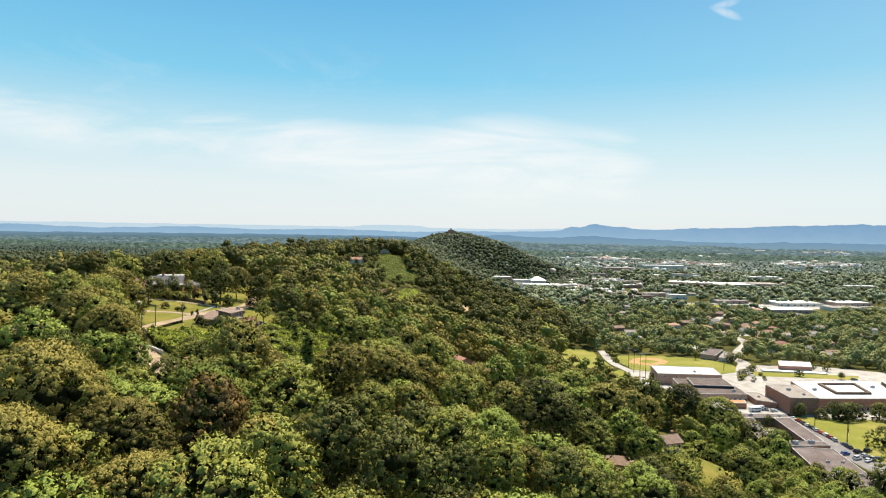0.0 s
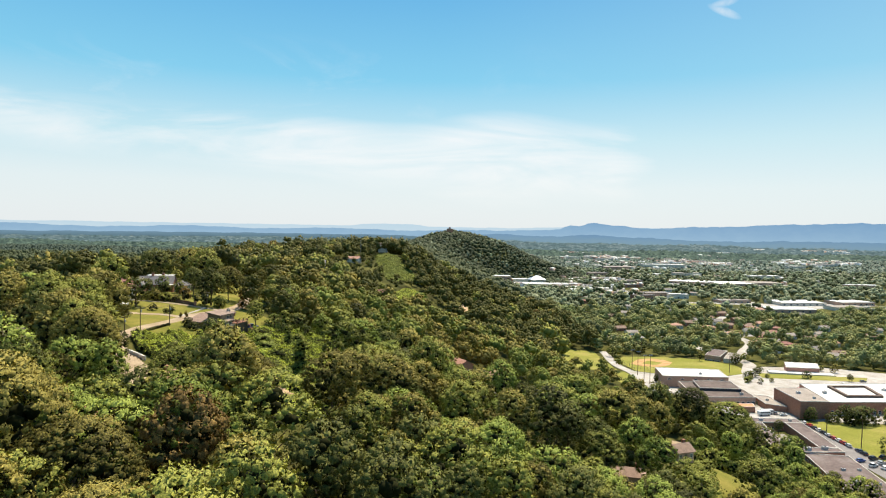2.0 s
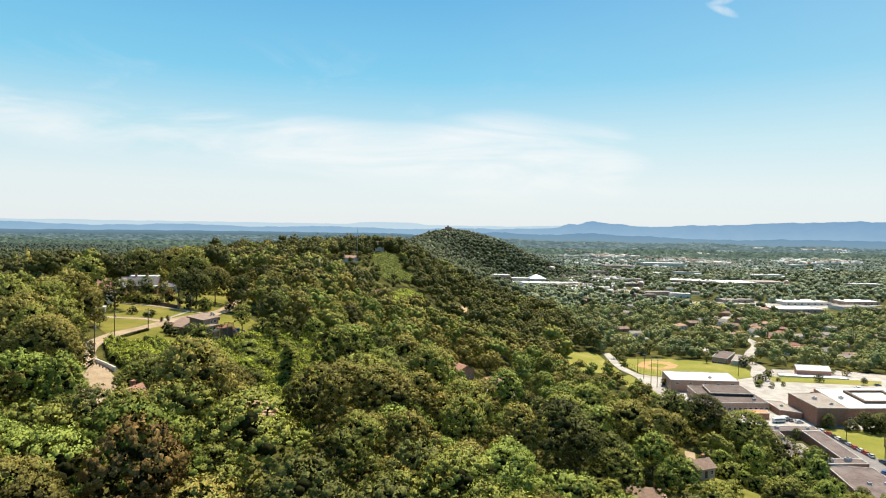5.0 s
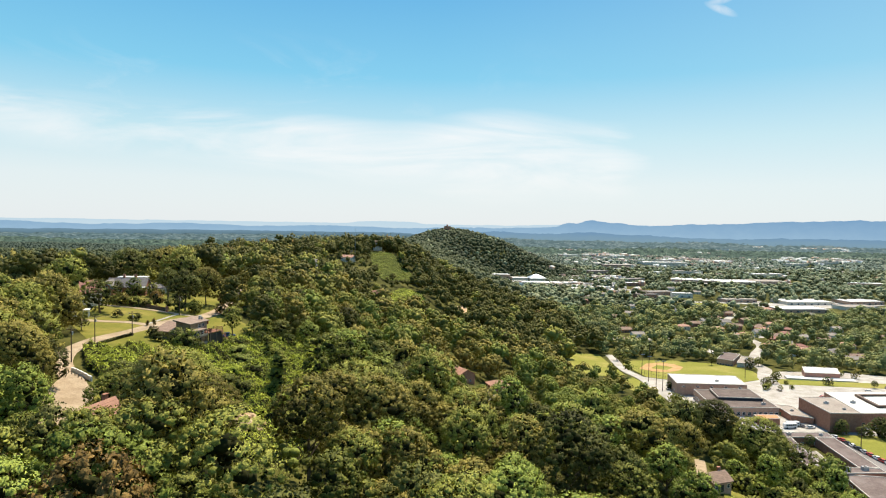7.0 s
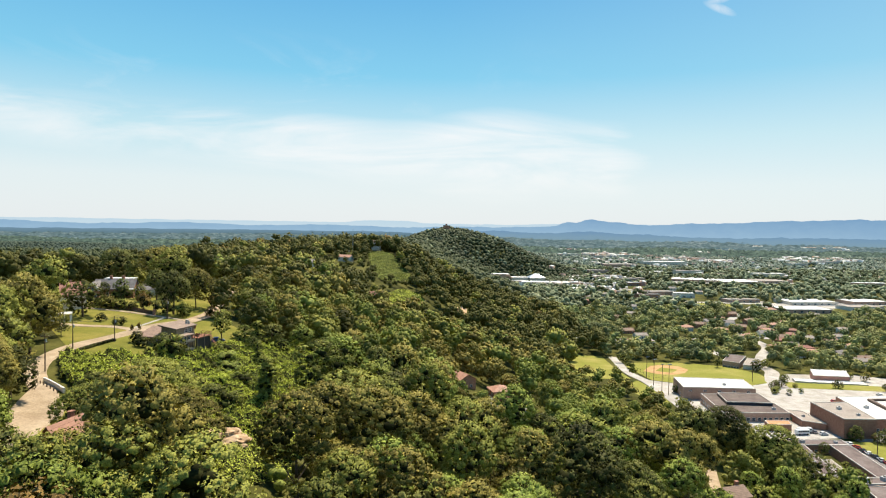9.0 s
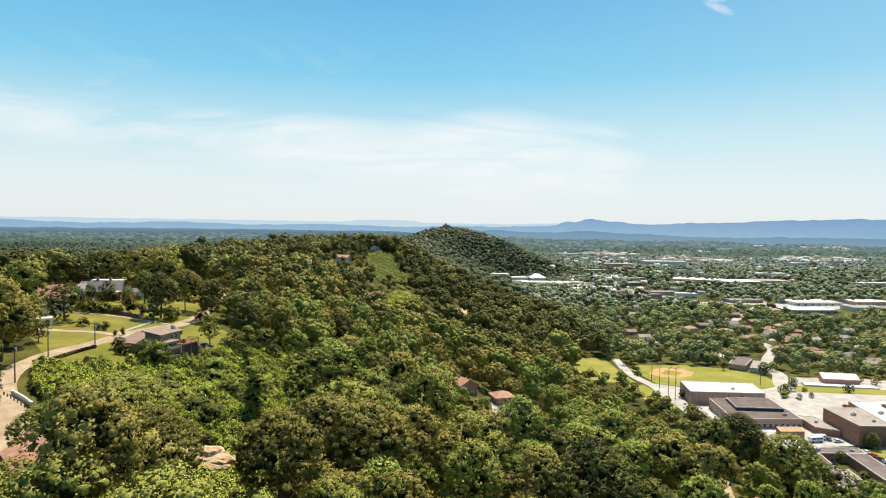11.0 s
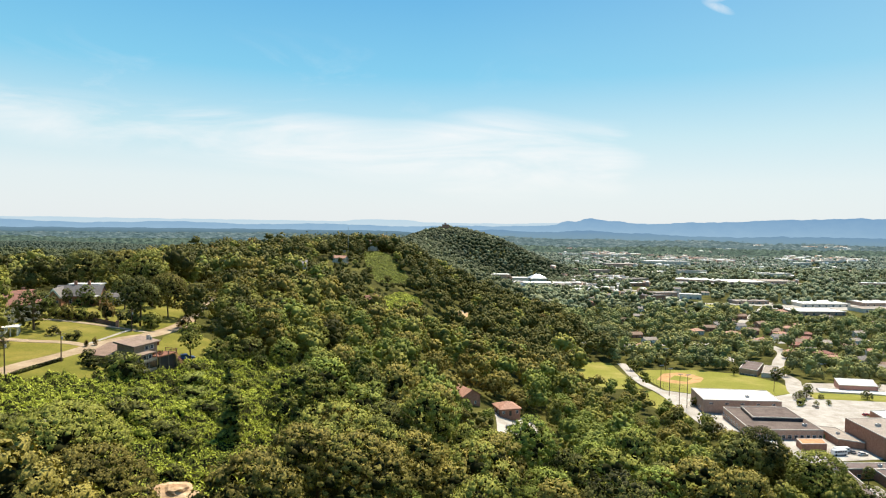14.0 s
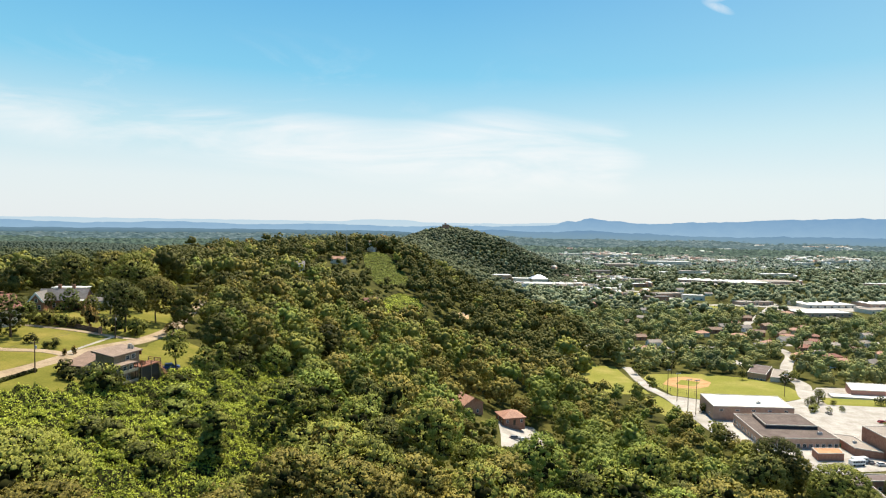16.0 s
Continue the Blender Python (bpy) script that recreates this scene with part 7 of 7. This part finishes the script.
def distant_town(name, spans, label):
    """Countless small pale houses and sheds far out between the trees, with pitched or flat roofs."""
    vs, fs, ms, base = [], [], [], 0
    for x0, x1, y0, y1, n, big in spans:
        for _ in range(n):
            x, y = rng.uniform(x0, x1), rng.uniform(y0, y1)
            w, d, h = rng.uniform(7, 14) * big, rng.uniform(7, 11) * big, rng.uniform(5, 9) * (0.7 + 0.3 * big)
            r = rng.uniform(0.6, 2.6)
            a = rng.uniform(-0.6, 0.6)
            z = float(land(x, y))
            P = np.array([(-1, -1, 0), (1, -1, 0), (1, 1, 0), (-1, 1, 0), (-1, -1, h), (1, -1, h), (1, 1, h), (-1, 1, h), (-1, 0, h + r), (1, 0, h + r)], float) * (w / 2, d / 2, 1)
            c, s = math.cos(a), math.sin(a)
            vs.append(np.stack([x + P[:, 0] * c - P[:, 1] * s, y + P[:, 0] * s + P[:, 1] * c, z - 1 + P[:, 2]], -1))
            fs.append(np.array([(0, 1, 5), (0, 5, 4), (1, 2, 6), (1, 6, 5), (2, 3, 7), (2, 7, 6), (3, 0, 4), (3, 4, 7), (4, 8, 7), (5, 6, 9), (4, 5, 9), (4, 9, 8), (7, 8, 9), (7, 9, 6)]) + base)
            wall, roof = int(rng.integers(0, 3)), int(rng.choice([3, 3, 4, 5]))
            ms.append(np.array([wall] * 10 + [roof] * 4))
            base += 10
    mats = [M["cream"], M["brick_tan"], M["trim"], M["roof_white"], M["roof_pale"], M["roof_mauve"]]
    tagged(new(name, mesh_np(name, np.concatenate(vs), np.concatenate(fs), mats, np.concatenate(ms))), label, "town", "", "stuff")


rng = np.random.default_rng(31)
distant_town("distant_town", ((520, 700, 2250, 2750, 75, 1.7), (700, 1000, 2020, 2240, 60, 1.6), (1020, 1120, 2480, 2600, 14, 2.0), (1900, 2150, 3200, 3400, 30, 2.4), (1150, 1400, 2050, 2350, 40, 1.8), (380, 640, 1450, 2000, 45, 1.2), (240, 420, 1180, 1420, 40, 1.0),
                              (110, 330, 1000, 1200, 34, 1.0), (700, 1100, 1300, 1900, 50, 1.1), (1700, 1820, 3450, 3600, 12, 2.4), (300, 1200, 1900, 3000, 60, 1.3), (-900, 0, 2000, 3600, 50, 1.3)), "small pale houses and sheds far across the valley")

# the woods go on below the way
xs, ys = scatter(-90, 90, -60, 78, 12.0)
wood("lower_woodland", FAR, xs, ys, rng.triangular(0.9, 1.2, 1.7, len(xs)), hue(xs, ys), "dense broadleaf woods on the slope below", 1.0, MID_LEAF, True)

# the slope below the camera
xs, ys = scatter(-130, 170, 74, 262, 10.5)
vis = in_sight(xs, ys, 12)
xs, ys = xs[vis], ys[vis]
hs = hue(xs, ys)
order = np.argsort(ys + 0.15 * np.abs(xs))
first = order[:240]
for i in first:
    tree(xs[i], ys[i], int(rng.integers(0, 6)), int(hs[i]), float(rng.triangular(0.75, 1.1, 1.6) * low_growth(xs[i], ys[i])), stem=float(rng.choice([0.15, 0.25, 0.35, 0.5])))
rest = order[240:]
wood("woodland", SECOND, xs[rest], ys[rest], rng.triangular(0.75, 1.1, 1.7, len(rest)) * low_growth(xs[rest], ys[rest]), hs[rest], "dense mixed broadleaf woods on the slope", 2.5, uneven=3.5)

ux, uy = scatter(-90, 170, 80, 330, 5.6)
vis = in_sight(ux, uy, 8)
ux, uy = ux[vis], uy[vis]
wood("undergrowth", BLOBS, ux, uy, rng.triangular(0.3, 0.4, 0.6, len(ux)), rng.choice([2, 1, 3], len(ux), p=[0.55, 0.35, 0.1]), "low saplings and brush under the woods", -0.6, MID_LEAF, True)
xs, ys = scatter(100, 150, 196, 264, 5.6)
wood("thicket", MIDDLE, xs, ys, rng.triangular(0.45, 0.6, 0.85, len(xs)), rng.choice([2, 1, 3], len(xs), p=[0.35, 0.4, 0.25]), "dense dark young trees between the clearing and the school wing", -1.0)

xs, ys = scatter(-330, 330, 262, 470, 12.2)
vis = in_sight(xs, ys)
xs, ys = xs[vis], ys[vis]
keep = (xs < 128) | (rng.uniform(0, 1, len(xs)) < 0.75)
xs, ys = xs[keep], ys[keep]
close = (ys < 385) & (xs > -175)
for name, templates, part_of in (("middle_woodland", MIDDLE, close), ("crest_woodland", FAR, ~close)):
    mx, my = xs[part_of], ys[part_of]
    wood(name, templates, mx, my, rng.triangular(0.8, 1.05, 1.5, len(mx)) * low_growth(mx, my), hue(mx, my), "broadleaf woods along the ridge and its foot", 1.2, MID_LEAF, True, 3.0)
sx, sy = scatter(-330, -108, 150, 262, 10.0)
vis = in_sight(sx, sy)
wood("side_woodland", MIDDLE, sx[vis], sy[vis], rng.uniform(0.8, 1.25, vis.sum()), hue(sx[vis], sy[vis]), "broadleaf woods on the crest beside the lane")

xs, ys = scatter(-560, 140, 470, 820, 13.6)
vis = in_sight(xs, ys)
xs, ys = xs[vis], ys[vis]
# mostly the dark leaves: shade of the facing slope put into the colour
ridge_hue = rng.choice([2, 1, 0, 4], len(xs), p=[0.87, 0.08, 0.03, 0.02])
ahead_of = xs > -300
for name, templates, part_of in (("far_woodland", FAR, ahead_of), ("side_ridge_woodland", BLOBS, ~ahead_of)):
    fx, fy = xs[part_of], ys[part_of]
    wood(name, templates, fx, fy, rng.triangular(0.85, 1.15, 1.65, len(fx)) * low_growth(fx, fy), ridge_hue[part_of], "woods covering the far ridge, its slope shade put into dark leaf colours", 0.2, MID_LEAF, True, 2.0)
xs, ys = scatter(140, 640, 470, 820, 12.4)
vis = in_sight(xs, ys)
xs, ys = xs[vis], ys[vis]
wood("valley_woodland", FAR, xs, ys, rng.triangular(0.7, 1.1, 1.65, len(xs)) * low_growth(xs, ys), hue(xs, ys), "green trees between the houses of the valley", -0.6, VALLEY_LEAF, True)

yard = np.array([(x + dx, y + dy) for k, (x, y, kind) in enumerate(TOWN) for dx, dy in ((10.5, -6 - k % 4), (-10, -9 + k % 5), (2 + k % 7, 12))])
wood("yard_trees", FAR, yard[:, 0], yard[:, 1], rng.triangular(0.3, 0.45, 0.65, len(yard)), rng.choice([0, 1, 2, 3], len(yard)), "small trees and shrubs in the yards between the houses", 0.0, VALLEY_LEAF, True)

xs, ys = scatter(-1250, 1250, 820, 1650, 15.2, 0.95)
vis = in_sight(xs, ys)
xs, ys = xs[vis], ys[vis]
hill = (np.hypot((xs - 18) / 290, (ys - 1390) / 260) < 1)
xs, ys = xs[~hill], ys[~hill]
hx, hy = scatter(-420, 240, 815, 1120, 13.5)
xs, ys = np.concatenate([xs, hx]), np.concatenate([ys, hy])
keep = (xs > -450) | (ys > 1300)
xs, ys = xs[keep], ys[keep]
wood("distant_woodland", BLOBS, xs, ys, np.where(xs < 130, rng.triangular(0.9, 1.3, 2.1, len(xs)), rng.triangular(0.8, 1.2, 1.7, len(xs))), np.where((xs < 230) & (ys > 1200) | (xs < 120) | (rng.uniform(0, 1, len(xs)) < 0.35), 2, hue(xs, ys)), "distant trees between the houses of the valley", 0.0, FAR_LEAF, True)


hx, hy = scatter(-270, 310, 1120, 1560, 7.2)
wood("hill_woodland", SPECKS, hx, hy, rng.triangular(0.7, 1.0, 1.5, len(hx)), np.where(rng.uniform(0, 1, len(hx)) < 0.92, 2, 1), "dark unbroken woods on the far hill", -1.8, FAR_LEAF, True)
hx, hy = scatter(-1750, 1750, 1650, 2350, 15.5, 0.93)
vis = in_sight(hx, hy)
hx, hy = hx[vis], hy[vis]
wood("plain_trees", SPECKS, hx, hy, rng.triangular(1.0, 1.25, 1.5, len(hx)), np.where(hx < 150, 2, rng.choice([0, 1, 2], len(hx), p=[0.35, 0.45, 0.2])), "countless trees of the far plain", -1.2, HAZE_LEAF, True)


def canopy(name, y0, y1, cell, mat, label):
    """The unbroken treetops of the far plain, with clearings round the sheds."""
    xs, ys = np.meshgrid(np.arange(-0.8 * y1, 0.8 * y1, cell), np.arange(y0, y1 + cell, cell))
    xs, ys = xs + rng.uniform(-0.3, 0.3, xs.shape) * cell, ys + rng.uniform(-0.3, 0.3, ys.shape) * cell
    tree_h = rng.choice([0.5, 6.0, 10.0, 15.0], xs.shape, p=[0.2, 0.25, 0.35, 0.2]) * rng.uniform(0.8, 1.2, xs.shape)
    glade = np.sin(xs * 0.006 + 2 * np.sin(ys * 0.004)) * np.cos(ys * 0.0075 + 1.5 * np.sin(xs * 0.003))
    tree_h = np.where(glade > 0.8, 0.3, tree_h)
    tree_h = tree_h * np.clip((ys - y0 + cell) / 90, 0.05, 1)
    for sx, sy, sr in CLEAR_SPOTS:
        if sy > y0 - 100:
            tree_h = np.where(np.hypot(xs - sx, ys - sy) < sr * 1.2, 0.2, tree_h)
    n = xs.shape
    ii = np.arange(xs.size).reshape(n)
    q = np.stack([ii[:-1, :-1], ii[:-1, 1:], ii[1:, 1:], ii[1:, :-1]], -1).reshape(-1, 4)
    cx, cy = xs.ravel()[q].mean(1), ys.ravel()[q].mean(1)
    q = q[np.abs(cx) < 0.74 * cy + 40]
    V = np.stack([xs, ys, land(xs, ys) + tree_h], -1).reshape(-1, 3)
    return tagged(new(name, mesh_np(name, V, np.concatenate([q[:, [0, 1, 2]], q[:, [0, 2, 3]]]), [mat])), label, "woods", "", "stuff")


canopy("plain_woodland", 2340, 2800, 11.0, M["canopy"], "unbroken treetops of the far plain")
canopy("horizon_woodland", 2790, 4400, 19.0, M["remote_haze_canopy"], "treetops towards the horizon with haze blue in their colour")

# ---- small things along the lane ----
def utility_pole(x, y, h, turn):
    t = thing("utility_pole", "weathered wooden utility pole with a crossarm beside the lane", "utility pole", (x, y, float(land(x, y))), turn, "utility poles")
    bm = bmesh.new()
    tube(bm, (0, 0, -0.8), (0, 0, h), 0.17, 0.11, 8)
    part("pole", bm, M["pole_wood"], t)
    part("crossarm", boxes((-1.1, 1.1, -0.06, 0.06, h - 0.75, h - 0.62)), M["pole_wood"], t)
    for k in (-0.95, 0.0, 0.95):
        bm = bmesh.new()
        tube(bm, (k, 0, h - 0.62), (k, 0, h - 0.42), 0.06, 0.04, 8)
        part("insulator", bm, M["coping"], t)
    bm = bmesh.new()
    tube(bm, (0.28, 0.0, h - 2.1), (0.28, 0.0, h - 1.3), 0.22, 0.22, 10)
    part("transformer", bm, M["metal"], t)
    return t


POLES = [(-98, 206, 9.5), (-102.6, 226, 9.7), (-101.2, 246, 8.2), (-103.6, 290, 8.0)]
for x, y, h in POLES:
    utility_pole(x, y, h, 5)
for (x0, y0, h0), (x1, y1, h1) in zip(POLES, POLES[1:]):
    for off in (-0.95, 0.95):
        t = thing("power_line", "thin sagging power line between two poles", "cable", (0, 0, 0), 0, "power lines")
        bm = bmesh.new()
        a, b = Vector((x0 + off, y0, float(land(x0, y0)) + h0 - 0.45)), Vector((x1 + off, y1, float(land(x1, y1)) + h1 - 0.45))
        last = a
        for k in range(1, 11):
            f = k / 10
            p = a.lerp(b, f) - Vector((0, 0, 4 * 0.5 * f * (1 - f)))
            tube(bm, last, p, 0.02, 0.02, 4)
            last = p
        part("wire", bm, M["dark"], t)

t = thing("garden_fence", "dark close-boarded fence with a pillar at its end", "fence", (0, 0, 0))
ends = [(-141.2, 306.1), (-134, 303.2), (-126, 299.9), (-118, 296.7), (-110.6, 293.8)]
for (x0, y0), (x1, y1) in zip(ends, ends[1:]):
    n = int(math.hypot(x1 - x0, y1 - y0) / 0.6)
    face = math.degrees(math.atan2(y1 - y0, x1 - x0))
    for k in range(n):
        f = (k + 0.5) / n
        x, y = x0 + (x1 - x0) * f, y0 + (y1 - y0) * f
        bm = boxes((-0.28, 0.28, -0.04, 0.04, -0.3, 1.7))
        part("board", bm, M["pole_wood"], t).matrix_basis = pose(x, y, float(land(x, y)), 0, 0, face)
part("pillar", boxes((-110.6, -109.8, 293.2, 294.0, float(land(-110.2, 293.6)) - 0.3, float(land(-110.2, 293.6)) + 2.4)), M["brick"], t)

# white wall round the outside of the lane's bend
t = thing("retaining_wall", "low whitewashed wall round the lane's bend", "wall", (0, 0, 0))
line = curve_through([(-93, 197.4), (-89, 194.6), (-84.5, 191)], 1.5)
for (x0, y0), (x1, y1) in zip(line, line[1:]):
    L, face = math.hypot(x1 - x0, y1 - y0), math.degrees(math.atan2(y1 - y0, x1 - x0))
    part("wall_section", boxes((-L / 2 - 0.02, L / 2 + 0.02, -0.2, 0.2, -0.6, 1.15)), M["trim"], t).matrix_basis = pose((x0 + x1) / 2, (y0 + y1) / 2, float(land((x0 + x1) / 2, (y0 + y1) / 2)), 0, 0, face)
for k, (x, y) in enumerate(line):
    p = thing("guard_post", "short dark timber guard post beside the lane", "post", (x - 0.9, y - 1.1, float(land(x - 0.9, y - 1.1)) - 0.2), 0, "guard posts")
    bm = bmesh.new()
    tube(bm, (0, 0, 0), (0, 0, 1.05), 0.13, 0.12, 7)
    part("post", bm, M["pole_wood"], p)

# a heap of pale soil spilling down the clearing
bm = bmesh.new()
for cx, cy, cz, sx, sy, sz in ((0, 0, 0.3, 3.2, 2.6, 1.3), (2.3, -1.6, -0.3, 2.9, 2.0, 0.9), (-2.9, 0.4, 0.3, 2.4, 1.9, 0.9), (1.2, -3.1, -0.9, 2.5, 1.9, 0.8), (-1.4, -2.0, -0.2, 2.3, 1.8, 0.8), (3.9, -3.0, -1.0, 1.2, 1.0, 0.6), (3.2, 0.2, -0.2, 1.0, 0.8, 0.5)):
    made = bmesh.ops.create_icosphere(bm, subdivisions=3, radius=1.0)["verts"]
    for v in made:
        k = 1 + 0.4 * noise.noise(v.co * 1.7 + Vector((cx, cy, 0))) + 0.2 * noise.noise(v.co * 5)
        v.co = Vector((v.co.x * sx * k + cx, v.co.y * sy * k + cy, v.co.z * sz * k + cz))
me = bpy.data.meshes.new("soil_mound")
bm.to_mesh(me)
bm.free()
me.materials.append(M["soil"])
heap = tagged(new("soil_mound", me), "heap of pale orange bare soil in a clearing", "soil heap")
heap.location = (-45.2, 182.2, float(land(-45.2, 182.2)) + 0.6)

# summit: a small building among the trees
t = thing("summit_tower", "small dark stone tower on the hilltop", "tower", (18, 1396, float(land(18, 1396))), 0)
part("wall", boxes((-7, 7, -4, 4, -2, 11.5)), M["brick"], t)
part("parapet", boxes((-7.3, 7.3, -4.3, 4.3, 11.5, 12.2)), M["coping"], t)
part("turret", boxes((-2.4, 1.4, -1.5, 1.5, 12.2, 15.2)), M["brick"], t)
t = thing("radio_mast", "thin pale mast on the ridge", "mast", (-88, 700, float(land(-88, 700))), 0)
bm = bmesh.new()
tube(bm, (0, 0, 0), (0, 0, 30), 0.25, 0.12, 6)
part("mast", bm, M["metal"], t)

draped("hillside_drive", [(16, 600), (21, 600), (26, 614), (27, 632), (21, 634), (17, 616)], M["soil"], "short pale drive on the wooded slope", "drive", 0.2, 4)
